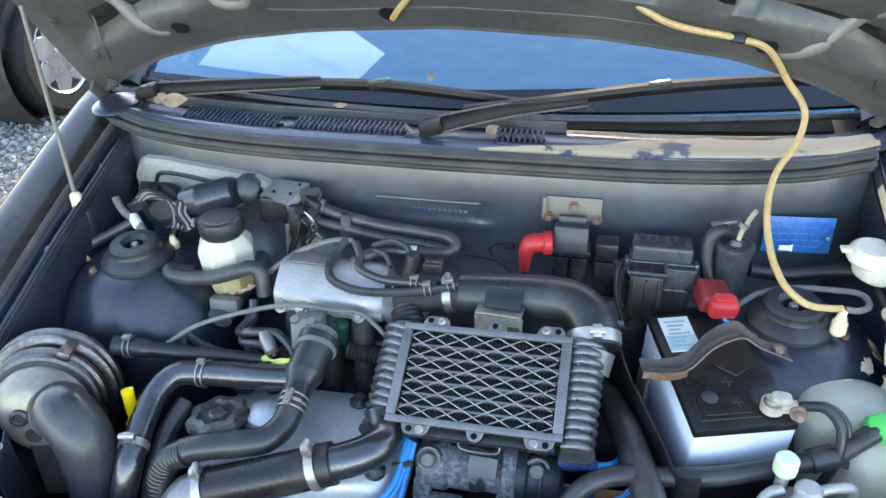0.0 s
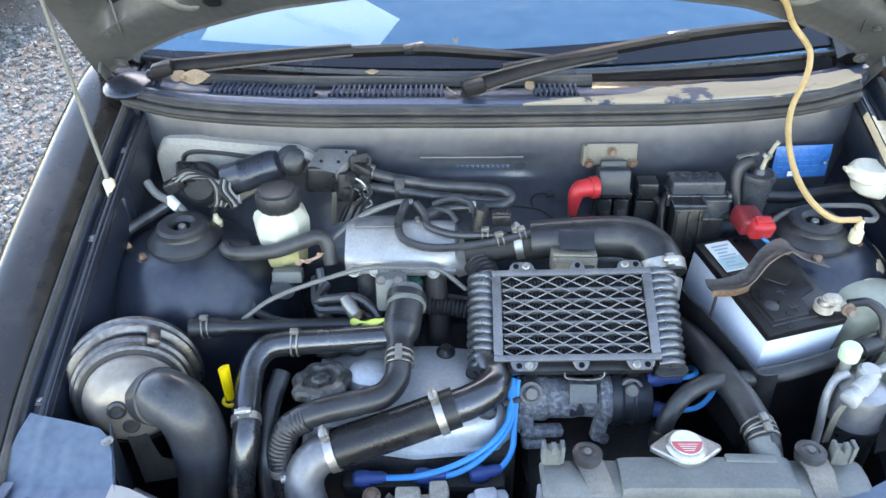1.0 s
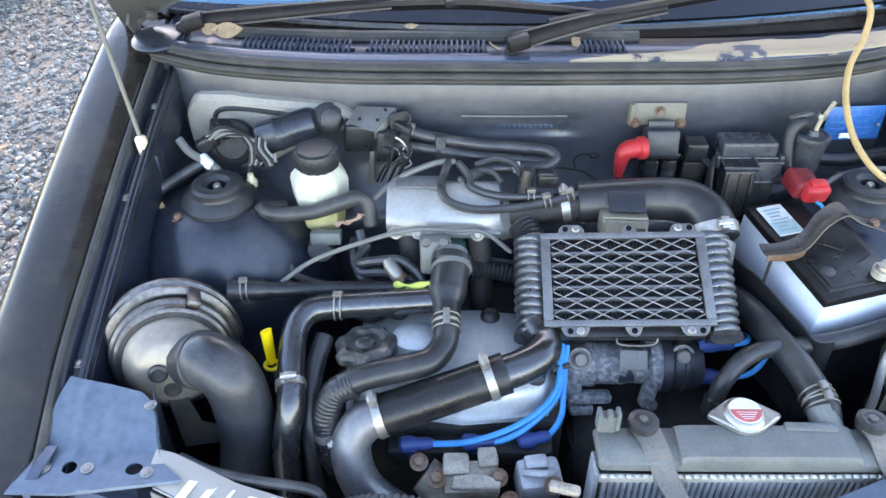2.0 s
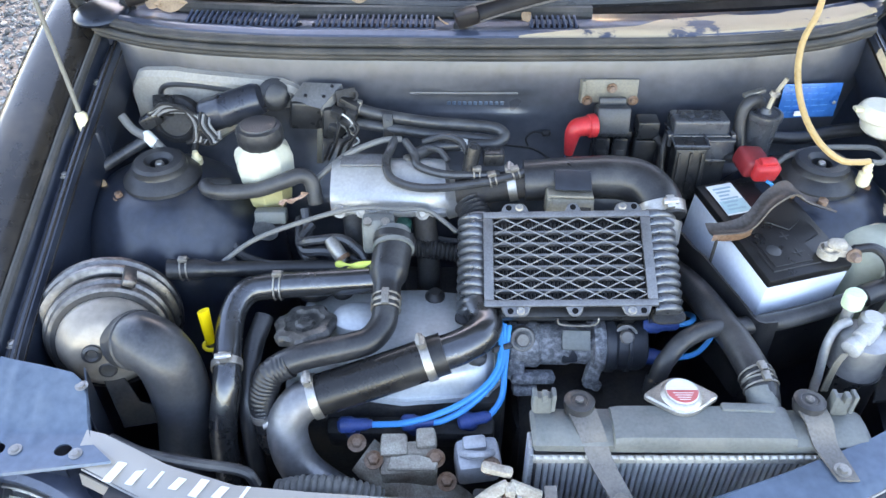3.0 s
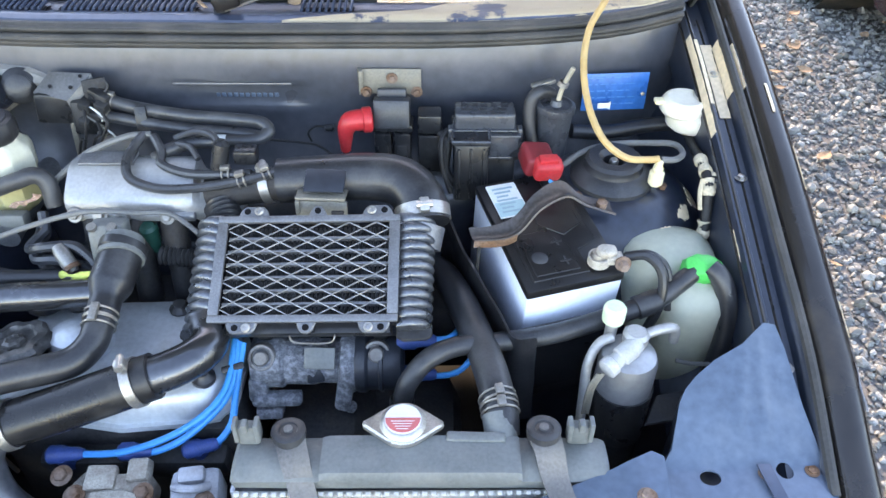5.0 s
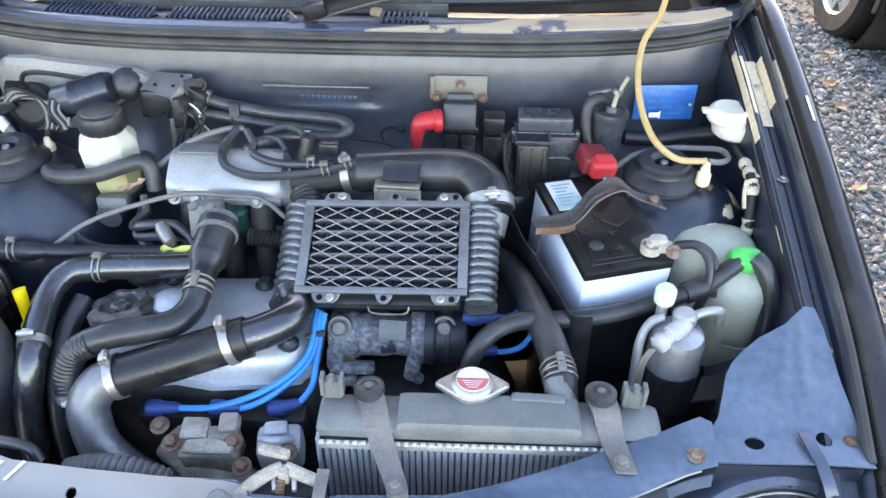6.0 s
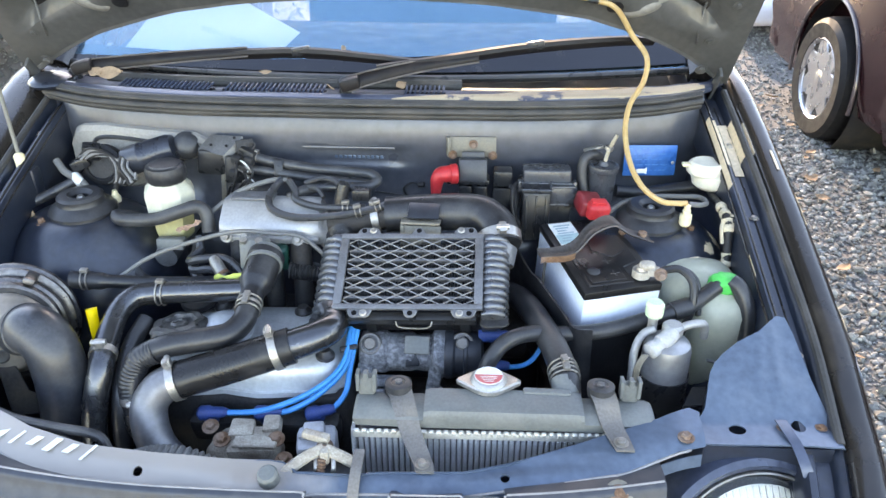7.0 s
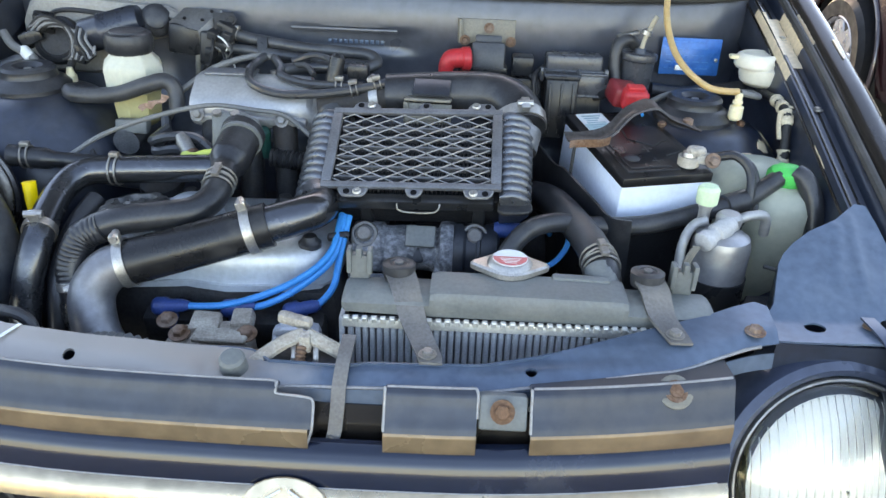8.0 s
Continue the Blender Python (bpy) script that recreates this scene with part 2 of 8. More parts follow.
TEAL = surface("dark_green_plug", (0.01, 0.07, 0.055), 0.45, 0, 0.2, 40, 0.05)
WHITEPL = surface("milky_plastic", (0.58, 0.57, 0.46), 0.4, 0, 0.1, 18, 0.04, 0.2, (0.55, 0.5, 0.38), 8, sss=0.3)
TANK = surface("washer_tank_plastic", (0.42, 0.43, 0.34), 0.42, 0, 0.12, 14, 0.05, 0.35, (0.36, 0.36, 0.28), 8, sss=0.3)
FLUID = surface("yellowed_fluid_plastic", (0.55, 0.5, 0.26), 0.38, 0, 0.1, 18, 0.04, sss=0.3)
CREAM = surface("cream_plastic", (0.8, 0.70, 0.45), 0.45, 0, 0.12, 25, 0.06, 0.2, (0.5, 0.42, 0.28), 15, sss=0.2)
AMBER = surface("amber_tubing", (0.54, 0.365, 0.16), 0.3, 0, 0.15, 25, 0.03, sss=0.35)
GREYCABLE = surface("grey_cable", (0.15, 0.15, 0.145), 0.5, 0, 0.2, 40, 0.1)
LEAF = surface("dead_leaf", (0.36, 0.25, 0.16), 0.75, 0, 0.35, 50, 0.2, island=0.3)
STONE = surface("gravel_stone", (0.265, 0.275, 0.265), 0.9, 0, 0.25, 60, 0.2, spec=0.25, island=0.5, fine=4)
EARTH = surface("gravel_ground", (0.16, 0.16, 0.157), 0.95, 0, 0.5, 60, 0.8, 0.4, (0.2, 0.19, 0.17), 30, fine=3)
MAROON = surface("maroon_car_paint", (0.030, 0.005, 0.008), 0.25, 0.2, 0.2, 6, 0.02, 0.15, (0.06, 0.03, 0.03), 4, coat=0.35)
MAUVE = surface("grey_mauve_paint", (0.1, 0.08, 0.085), 0.3, 0.3, 0.15, 6, 0.02, coat=0.6)
WHITEPAINT = surface("white_paint", (0.75, 0.76, 0.77), 0.35, 0, 0.06, 6, 0.02, 0.2, (0.5, 0.5, 0.48), 5)
TYRE = surface("tyre_rubber", (0.012, 0.012, 0.013), 0.65, 0, 0.3, 30, 0.3, 0.15, (0.04, 0.038, 0.035), 14)
ALLOY = surface("alloy_wheel", (0.55, 0.56, 0.58), 0.3, 0.9, 0.15, 20, 0.05)
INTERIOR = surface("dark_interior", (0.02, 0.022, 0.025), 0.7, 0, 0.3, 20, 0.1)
PAPER = surface("white_paper_sheet", (0.8, 0.8, 0.78), 0.6, 0, 0.04, 20, 0.02)
LAMPGLASS = surface("milky_lamp_lens", (0.84, 0.85, 0.84), 0.3, 0, 0.06, 10, 0.02, 0.35, (0.74, 0.66, 0.30), 5, coat=0.6)
HARNESS = surface("taped_harness", (0.016, 0.016, 0.017), 0.5, 0, 0.4, 80, 0.4, 0.3, (0.08, 0.075, 0.07), 25)


def glass_material(name, tint, rough=0.02):
    m = bpy.data.materials.new(name)
    m.use_nodes = True
    b = m.node_tree.nodes["Principled BSDF"]
    b.inputs["Base Color"].default_value = (*tint, 1)
    b.inputs["Transmission Weight"].default_value = 1.0
    b.inputs["Roughness"].default_value = rough
    b.inputs["IOR"].default_value = 1.52
    return m


GLASS = glass_material("windscreen_glass", (0.66, 0.79, 0.84))
GLASS.node_tree.nodes["Principled BSDF"].inputs["IOR"].default_value = 2.5
GLASS.node_tree.nodes["Principled BSDF"].inputs["Specular Tint"].default_value = (0.34, 0.72, 1.0, 1)
LENS = glass_material("lamp_lens_glass", (0.97, 0.97, 0.93))
REFLECTOR = surface("lamp_reflector", (0.9, 0.84, 0.52), 0.2, 0.9, 0.08, 20, 0.02, 0.3, (0.8, 0.66, 0.2), 12)


# ---- geometry helpers ----
ROOT = {}


def thing(name, label, category, at=(0, 0, 0), turn=(0, 0, 0), group="", kind=""):
    """An Empty at the base of a thing; its parts hang under it."""
    ob = new(name)
    ob.empty_display_size = 0.02
    m = pose(*at, *turn)
    ob.matrix_world = m
    ROOT[ob] = m
    return tagged(ob, label, category, group, kind)


def mesh_of(bm, name, material, sharp=35):
    me = bpy.data.meshes.new(name)
    bm.normal_update()
    bm.to_mesh(me)
    bm.free()
    for p in me.polygons:
        p.use_smooth = True
    me.set_sharp_from_angle(angle=radians(sharp))
    me.materials.append(material)
    return me


def part(name, bm, material, parent, label="", local=False, sharp=35):
    """Link a bmesh as one mesh under a thing or part. Coordinates are the world's unless local."""
    root = parent
    while root.parent is not None:
        root = root.parent
    if not local:
        bm.transform(ROOT[root].inverted())
    ob = new(name, mesh_of(bm, name, material, sharp))
    ob.parent = parent
    return tagged(ob, label)


def solid(name, bm, material, label="", category="", group="", kind="", sharp=35):
    """A thing that is one mesh."""
    ob = new(name, mesh_of(bm, name, material, sharp))
    ROOT[ob] = Matrix.Identity(4)
    return tagged(ob, label, category, group, kind)


def B():
    return bmesh.new()


def axis_m(origin, way, up=(0, 0, 1)):
    """A matrix whose z axis runs along way."""
    z = Vector(way).normalized()
    u = Vector(up)
    if abs(z.dot(u)) > 0.98:
        u = Vector((0, 1, 0))
    x = u.cross(z).normalized()
    y = z.cross(x)
    m = Matrix((x, y, z)).transposed().to_4x4()
    m.translation = Vector(origin)
    return m


def spline(pts, steps=6):
    pts = [Vector(p) for p in pts]
    if len(pts) < 3:
        return [pts[0].lerp(pts[-1], i / steps) for i in range(steps + 1)]
    ext = [pts[0] * 2 - pts[1], *pts, pts[-1] * 2 - pts[-2]]
    out = []
    for i in range(1, len(ext) - 2):
        a, b, c, d = ext[i - 1:i + 3]
        for s in range(steps):
            t = s / steps
            out.append(0.5 * (2 * b + (c - a) * t + (2 * a - 5 * b + 4 * c - d) * t * t + (3 * b - a - 3 * c + d) * t ** 3))
    out.append(pts[-1])
    return out


def g_tube(bm, pts, r, n=14, steps=6, ribs=None, cap=True, flat=1.0, raw=False):
    """A swept tube; r is a number or a function of 0..1; ribs = (pitch, depth)."""
    line = [Vector(p) for p in pts] if raw else spline(pts, steps)
    if ribs:
        length = sum((b - a).length for a, b in zip(line, line[1:]))
        count = max(8, int(length / ribs[0] * 4))
        cum = [0.0]
        for a, b in zip(line, line[1:]):
            cum.append(cum[-1] + (b - a).length)
        fine, j = [], 0
        for i in range(count + 1):
            s = length * i / count
            while j < len(line) - 2 and cum[j + 1] < s:
                j += 1
            fine.append(line[j].lerp(line[j + 1], (s - cum[j]) / max(1e-9, cum[j + 1] - cum[j])))
        line = fine
    tang = [(line[min(i + 1, len(line) - 1)] - line[max(i - 1, 0)]).normalized() for i in range(len(line))]
    side = tang[0].orthogonal().normalized()
    rings = []
    for i, (p, t) in enumerate(zip(line, tang)):
        side = (side - t * side.dot(t)).normalized()
        other = t.cross(side)
        f = i / (len(line) - 1)
        rad = r(f) if callable(r) else r
        if ribs:
            rad += ribs[1] * (1, 0.3, -1, 0.3)[i % 4] * 0.5
        rings.append([bm.verts.new(p + side * (rad * math.cos(a)) + other * (rad * flat * math.sin(a))) for a in (2 * math.pi * k / n for k in range(n))])
    for a, b in zip(rings, rings[1:]):
        for k in range(n):
            bm.faces.new((a[k], a[(k + 1) % n], b[(k + 1) % n], b[k]))
    if cap:
        bm.faces.new(rings[0][::-1])
        bm.faces.new(rings[-1])
    return bm


def g_lathe(bm, profile, m=None, n=28, cap=True, squash=None):
    """Revolve (radius, height) pairs round z, then place by m. squash(angle) scales the radius."""
    m = m or Matrix.Identity(4)
    rings = []
    for r, h in profile:
        r = max(r, 1e-4)
        rings.append([bm.verts.new(m @ Vector((r * s * math.cos(a), r * s * math.sin(a), h))) for a, s in
                      ((2 * math.pi * k / n, squash(2 * math.pi * k / n) if squash else 1.0) for k in range(n))])
    for a, b in zip(rings, rings[1:]):
        for k in range(n):
            bm.faces.new((a[k], a[(k + 1) % n], b[(k + 1) % n], b[k]))
    if cap:
        bm.faces.new(rings[0][::-1])
        bm.faces.new(rings[-1])
    return bm


def g_box(bm, size, m=None, bevel=0.003, seg=2):
    """A box centred on m with rounded edges."""
    m = m or Matrix.Identity(4)
    t = bmesh.new()
    bmesh.ops.create_cube(t, size=1.0)
    bmesh.ops.scale(t, vec=Vector(size), verts=t.verts)
    if bevel:
        bmesh.ops.bevel(t, geom=list(t.edges), offset=min(bevel, min(size) * 0.45), segments=seg, affect="EDGES", profile=0.5)
    t.transform(m)
    return merge(bm, t)


def merge(bm, t):
    vs = {v: bm.verts.new(v.co) for v in t.verts}
    for f in t.faces:
        bm.faces.new([vs[v] for v in f.verts])
    t.free()
    return bm


def g_prism(bm, outline, h, m=None, bevel=0.0015, holes=()):
    """A plate: an outline in x, y raised along z by h."""
    m = m or Matrix.Identity(4)
    t = bmesh.new()
    vs = [t.verts.new((x, y, 0)) for x, y in outline]
    f = t.faces.new(vs)
    t.normal_update()
    if f.normal.z < 0:
        f.normal_flip()
    top = bmesh.ops.extrude_face_region(t, geom=[f])
    bmesh.ops.translate(t, vec=(0, 0, h), verts=[v for v in top["geom"] if isinstance(v, bmesh.types.BMVert)])
    bmesh.ops.recalc_face_normals(t, faces=t.faces)
    if bevel:
        bmesh.ops.bevel(t, geom=list(t.edges), offset=bevel, segments=1, affect="EDGES")
    t.transform(m)
    return merge(bm, t)


def g_sheet(bm, fn, nu, nv, thick=0.003):
    """A sheet from fn(u, v) with thickness."""
    t = bmesh.new()
    grid = [[t.verts.new(fn(i / nu, j / nv)) for j in range(nv + 1)] for i in range(nu + 1)]
    for i in range(nu):
        for j in range(nv):
            t.faces.new((grid[i][j], grid[i + 1][j], grid[i + 1][j + 1], grid[i][j + 1]))
    t.normal_update()
    if thick:
        bmesh.ops.solidify(t, geom=list(t.faces), thickness=thick)
    return merge(bm, t)


def g_loft(bm, rings, cap=True):
    """Join rings of equal length."""
    vr = [[bm.verts.new(p) for p in ring] for ring in rings]
    n = len(vr[0])
    for a, b in zip(vr, vr[1:]):
        for k in range(n):
            bm.faces.new((a[k], a[(k + 1) % n], b[(k + 1) % n], b[k]))
    if cap:
        bm.faces.new(vr[0][::-1])
        bm.faces.new(vr[-1])
    return bm


def piecewise(pairs):
    """A function through (x, y) pairs, linear between."""
    xs, ys = [p[0] for p in pairs], [p[1] for p in pairs]
    return lambda x: float(np.interp(x, xs, ys))


def g_bolt(bm, at, way=(0, 0, 1), r=0.007, h=0.006, washer=True):
    m = axis_m(at, way)
    if washer:
        g_lathe(bm, [(r * 1.6, 0), (r * 1.6, h * 0.25)], m, 16)
    g_lathe(bm, [(r, 0), (r, h), (r * 0.8, h * 1.15)], m, 6)
    return bm


def bolts(parent, spots, way=(0, 0, 1), r=0.0065, h=0.006, material=None, label=""):
    """One bolt a part."""
    for p in spots:
        part("bolt", g_bolt(B(), p, way, r, h), material or RUST, parent, label)


def clamp_part(parent, at, way, r, width=0.009, material=None, screw=True, name="hose_clamp"):
    """A band round a hose with a screw housing."""
    bm = B()
    m = axis_m(at, way)
    g_lathe(bm, [(r, -width / 2), (r + 0.0018, -width / 2), (r + 0.0018, width / 2), (r, width / 2)], m, 24, cap=False)
    if screw:
        g_box(bm, (0.012, 0.011, width * 1.1), m @ pose(0, r + 0.006, 0), 0.002)
        g_lathe(bm, [(0.0045, -0.01), (0.0045, 0.01)], m @ pose(0, r + 0.008, 0, 0, 90, 0), 10)
    return part(name, bm, material or STEEL, parent)


def spring_clamp(parent, at, way, r, material=None):
    """Two wire rings with lugs, as on small hoses."""
    bm = B()
    m = axis_m(at, way)
    for s in (-0.004, 0.004):
        g_tube(bm, [m @ Vector(((r + 0.0008) * math.cos(a), (r + 0.0008) * math.sin(a), s)) for a in (2 * math.pi * k / 16 for k in range(17))], 0.0013, 6, raw=True)
    g_box(bm, (0.009, 0.006, 0.012), m @ pose(0, r + 0.003, 0), 0.001)
    return part("hose_clip", bm, material or CLIPDARK, parent)


# ---- ground ----
def inside(x, y, loop):
    c = False
    for (x0, y0), (x1, y1) in zip(loop, loop[1:] + loop[:1]):
        if (y0 > y) != (y1 > y) and x < (x1 - x0) * (y - y0) / (y1 - y0) + x0:
            c = not c
    return c


def plate_cdt(bm, outline, holes, zfn, thick, grid=0.0):
    """A sheet with real holes: outline and holes in plan, height zfn(x, y); grid adds inner points for relief."""
    from mathutils.geometry import delaunay_2d_cdt
    pts, edges, loops = [], [], []
    for loop in (outline, *holes):
        start = len(pts)
        pts += [Vector((x, y)) for x, y in loop]
        k = len(loop)
        edges += [(start + i, start + (i + 1) % k) for i in range(k)]
    if grid:
        xs, ys = [p[0] for p in outline], [p[1] for p in outline]
        for x in np.arange(min(xs), max(xs), grid):
            for y in np.arange(min(ys), max(ys), grid):
                near = min(math.hypot(x - a, y - b) for loop in (outline, *holes) for a, b in loop)
                if near > grid * 0.4 and inside(x, y, list(outline)) and not any(inside(x, y, h) for h in holes):
                    pts.append(Vector((x, y)))
    v, e, f, *_ = delaunay_2d_cdt(pts, edges, [], 2, 1e-5)
    t = bmesh.new()
    vs = [t.verts.new((p.x, p.y, zfn(p.x, p.y))) for p in v]
    for face in f:
        cx, cy = sum(v[i].x for i in face) / len(face), sum(v[i].y for i in face) / len(face)
        if not any(inside(cx, cy, h) for h in holes):
            t.faces.new([vs[i] for i in face])
    bmesh.ops.recalc_face_normals(t, faces=t.faces)
    t.normal_update()
    if sum(fc.normal.z for fc in t.faces) < 0:
        bmesh.ops.reverse_faces(t, faces=t.faces)
        t.normal_update()
    bmesh.ops.solidify(t, geom=list(t.faces), thickness=thick)
    return merge(bm, t)


def circle(x, y, r, n=14, ry=None):
    return [(x + r * math.cos(2 * math.pi * k / n), y + (ry or r) * math.sin(2 * math.pi * k / n)) for k in range(n)]


bm = B()
bmesh.ops.create_grid(bm, x_segments=60, y_segments=60, size=1.0)
for v in bm.verts:
    sx, sy = v.co.x, v.co.y
    v.co.x, v.co.y = sx * abs(sx) ** 2 * 400, sy * abs(sy) ** 2 * 400
    v.co.z = 0.004 * noise.noise(v.co * 2) if abs(v.co.x) < 10 else 0
solid("ground", bm, EARTH, "grey crushed gravel yard under the parked cars", "ground", kind="structure")


def gravel():
    """Crushed stones strewn over the open strips of the yard, joined."""
    rng = np.random.default_rng(7)
    ico = bmesh.new()
    bmesh.ops.create_icosphere(ico, subdivisions=1, radius=1.0)
    base = np.array([v.co[:] for v in ico.verts])
    tri = np.array([[v.index for v in f.verts] for f in ico.faces])
    ico.free()
    spots = []
    for x0, x1, y0, y1, per in ((0.8, 2.5, 0.3, 3.6, 6300), (-2.7, -0.8, 0.5, 4.2, 5000), (0.8, 4.2, 3.6, 7.0, 1900), (-4.6, -1.2, 4.2, 7.0, 700), (-5.0, 5.0, -2.5, 0.3, 260), (-5.0, -2.7, 0.3, 4.2, 260), (2.5, 5.0, 0.3, 3.6, 260), (-0.9, 0.9, 0.3, 7.0, 120)):
        k = int((x1 - x0) * (y1 - y0) * per)
        spots.append(np.stack([rng.uniform(x0, x1, k), rng.uniform(y0, y1, k)], 1))
    p = np.concatenate(spots)
    n = len(p)
    size = rng.lognormal(math.log(0.0068), 0.45, n).clip(0.0035, 0.020)
    axes = rng.uniform(0.6, 1.25, (n, 3)) * size[:, None]
    axes[:, 2] *= 0.75
    ang = rng.uniform(0, 2 * math.pi, n)
    jit = rng.uniform(0.62, 1.25, (n, len(base), 1))
    v = base[None] * jit * axes[:, None, :]
    c, s = np.cos(ang)[:, None], np.sin(ang)[:, None]
    x, y = v[..., 0] * c - v[..., 1] * s, v[..., 0] * s + v[..., 1] * c
    z = v[..., 2] + (axes[:, 2] * rng.uniform(0.2, 1.0, n))[:, None]
    verts = np.stack([x + p[:, :1], y + p[:, 1:], z], -1).reshape(-1, 3)
    faces = (tri[None] + (np.arange(n) * len(base))[:, None, None]).reshape(-1, 3)
    me = bpy.data.meshes.new("gravel")
    me.from_pydata(verts.tolist(), [], faces.tolist())
    me.materials.append(STONE)
    tagged(new("gravel", me), "loose angular grey gravel stones covering the yard", "gravel", kind="stuff")


gravel()

# ---- the car: sheet metal ----
car = thing("hatchback_car", "small dark hatchback with its bonnet open, dusty engine bay", "car", (0, 1.6, 0))
gut = piecewise([(0.25, 0.615), (0.42, 0.672), (0.49, 0.693), (0.835, 0.832), (1.125, 0.935), (1.4, 0.99)])


# cross-sections of the two wings: gutter, lip and shoulder
FENDER = {1: [(0.616, -0.06), (0.622, -0.010), (0.627, 0.003), (0.634, 0.003), (0.640, -0.010), (0.660, -0.010), (0.664, 0.003), (0.670, 0.008),
              (0.675, 0.001), (0.680, 0.011), (0.685, 0.016), (0.698, 0.020), (0.712, 0.017), (0.721, 0.006), (0.730, -0.03), (0.735, -0.15), (0.732, -0.36)],
          -1: [(0.572, -0.06), (0.576, -0.010), (0.580, 0.003), (0.588, 0.003), (0.592, -0.009), (0.603, -0.009), (0.607, 0.004), (0.613, 0.009),
               (0.618, 0.003), (0.624, 0.012), (0.634, 0.018), (0.664, 0.022), (0.696, 0.020), (0.714, 0.009), (0.730, -0.03), (0.735, -0.15), (0.732, -0.36)]}
NARROW = piecewise([(0.25, 0.93), (0.45, 0.985), (0.6, 1.0), (1.0, 0.985), (1.25, 0.965)])


def fender(sx, a, b):
    prof = FENDER[sx][a:b]

    def fn(u, v):
        y = 0.34 + u * 0.95
        k = v * (len(prof) - 1)
        i = min(int(k), len(prof) - 2)
        f = k - i
        x = prof[i][0] * (1 - f) + prof[i + 1][0] * f
        dz = prof[i][1] * (1 - f) + prof[i + 1][1] * f
        return Vector((sx * x * NARROW(y), y, gut(y) + dz))
    return g_sheet(B(), fn, 30, (len(prof) - 1) * 2, 0.0015 * sx)


for sx in (-1, 1):
    f = part("fender", fender(sx, 8, 17), PAINT, car, "glossy dark painted wing", sharp=50)
    part("gutter", fender(sx, 0, 9), BAY, f, "dark blue gutter behind the wing edge", sharp=50)
    bm = B()
    g_tube(bm, [(sx * (0.670 if sx > 0 else 0.613) * NARROW(y), y, gut(y) + 0.010) for y in (0.46, 0.6, 0.75, 0.9, 1.05, 1.12)], 0.006, 8)
    part("gutter_seal", bm, SEAL, f, "black rubber strip")
    for x, up in ((0.6215, -0.006), (0.631, 0.0045), (0.650, -0.0095)) if sx > 0 else ((0.577, -0.006), (0.5835, 0.0045), (0.5975, -0.0085)):
        part("gutter_bead", g_tube(B(), [(sx * x * NARROW(y), y, gut(y) + up) for y in np.linspace(0.50, 1.10, 8)], 0.0022, 6, 3), PAINT, f)
    bolts(f, [(sx * (0.650 if sx > 0 else 0.5975) * NARROW(y), y, gut(y) - 0.009) for y in (0.487, 0.60, 0.835, 1.0)], (0, 0, 1), 0.005, 0.004, STEEL)


def worn(y0, y1, xa, xb):
    """A patch of painted sunlight lying on the wing's section between two section stations."""
    sec = FENDER[1]
    dz = piecewise(sec[:-2])

    def fn(u, v):
        y = y0 + (y1 - y0) * u
        ragged = 0.5 * noise.noise(Vector((u * 13, xa * 90, 2.2)))
        x = xa + (xb - xa) * (v * (1 + 0.3 * ragged))
        return Vector((x * NARROW(y), y, gut(y) + dz(x) + 0.0030))
    return g_sheet(B(), fn, 40, 8, 0.0008)


# sun falling across the gutter and glints on the wing, as pale sheets
for y0, y1, xa, xb in ((0.89, 1.055, 0.6195, 0.6275), (0.935, 1.045, 0.6295, 0.6400), (0.925, 1.050, 0.6425, 0.6575), (0.955, 1.045, 0.6585, 0.6645), (0.93, 1.12, 0.6662, 0.6735), (0.955, 1.03, 0.6755, 0.6800), (0.72, 0.76, 0.6205, 0.6235), (0.905, 0.95, 0.7005, 0.7045), (0.80, 0.86, 0.7165, 0.7185), (0.62, 0.66, 0.7170, 0.7190)):
    part("sun_strip", worn(y0, y1, xa, xb), SUN_AND_WEAR, f, "pale patches of sunlight painted on the wing and gutter")
scr = [(0.715, 0.665), (0.718, 0.63), (0.716, 0.60), (0.719, 0.585), (0.716, 0.565), (0.7195, 0.545)]
part("scratch", g_tube(B(), [(x, y, gut(y) + piecewise(FENDER[1][:-2])(x) + 0.0004) for x, y in scr], 0.0011, 5, 4, flat=0.6), SCRATCH, f, "pale scratch in the lacquer")


def inner_wing(sx):
    """The apron from the gutter down into the bay."""
    prof = [(0.622 if sx > 0 else 0.578, -0.012), (0.6205 if sx > 0 else 0.574, -0.05), (0.617 if sx > 0 else 0.568, -0.09), (0.60 if sx > 0 else 0.56, -0.13), (0.55 if sx > 0 else 0.535, -0.17), (0.53, -0.25), (0.53, -0.5)]

    def fn(u, v):
        y = 0.47 + u * 0.62
        k = v * (len(prof) - 1)
        i = min(int(k), len(prof) - 2)
        f = k - i
        x = prof[i][0] * (1 - f) + prof[i + 1][0] * f
        dz = prof[i][1] * (1 - f) + prof[i + 1][1] * f
        return Vector((sx * x, y, gut(y) + dz))
    return g_sheet(B(), fn, 20, 18, -0.002 * sx)


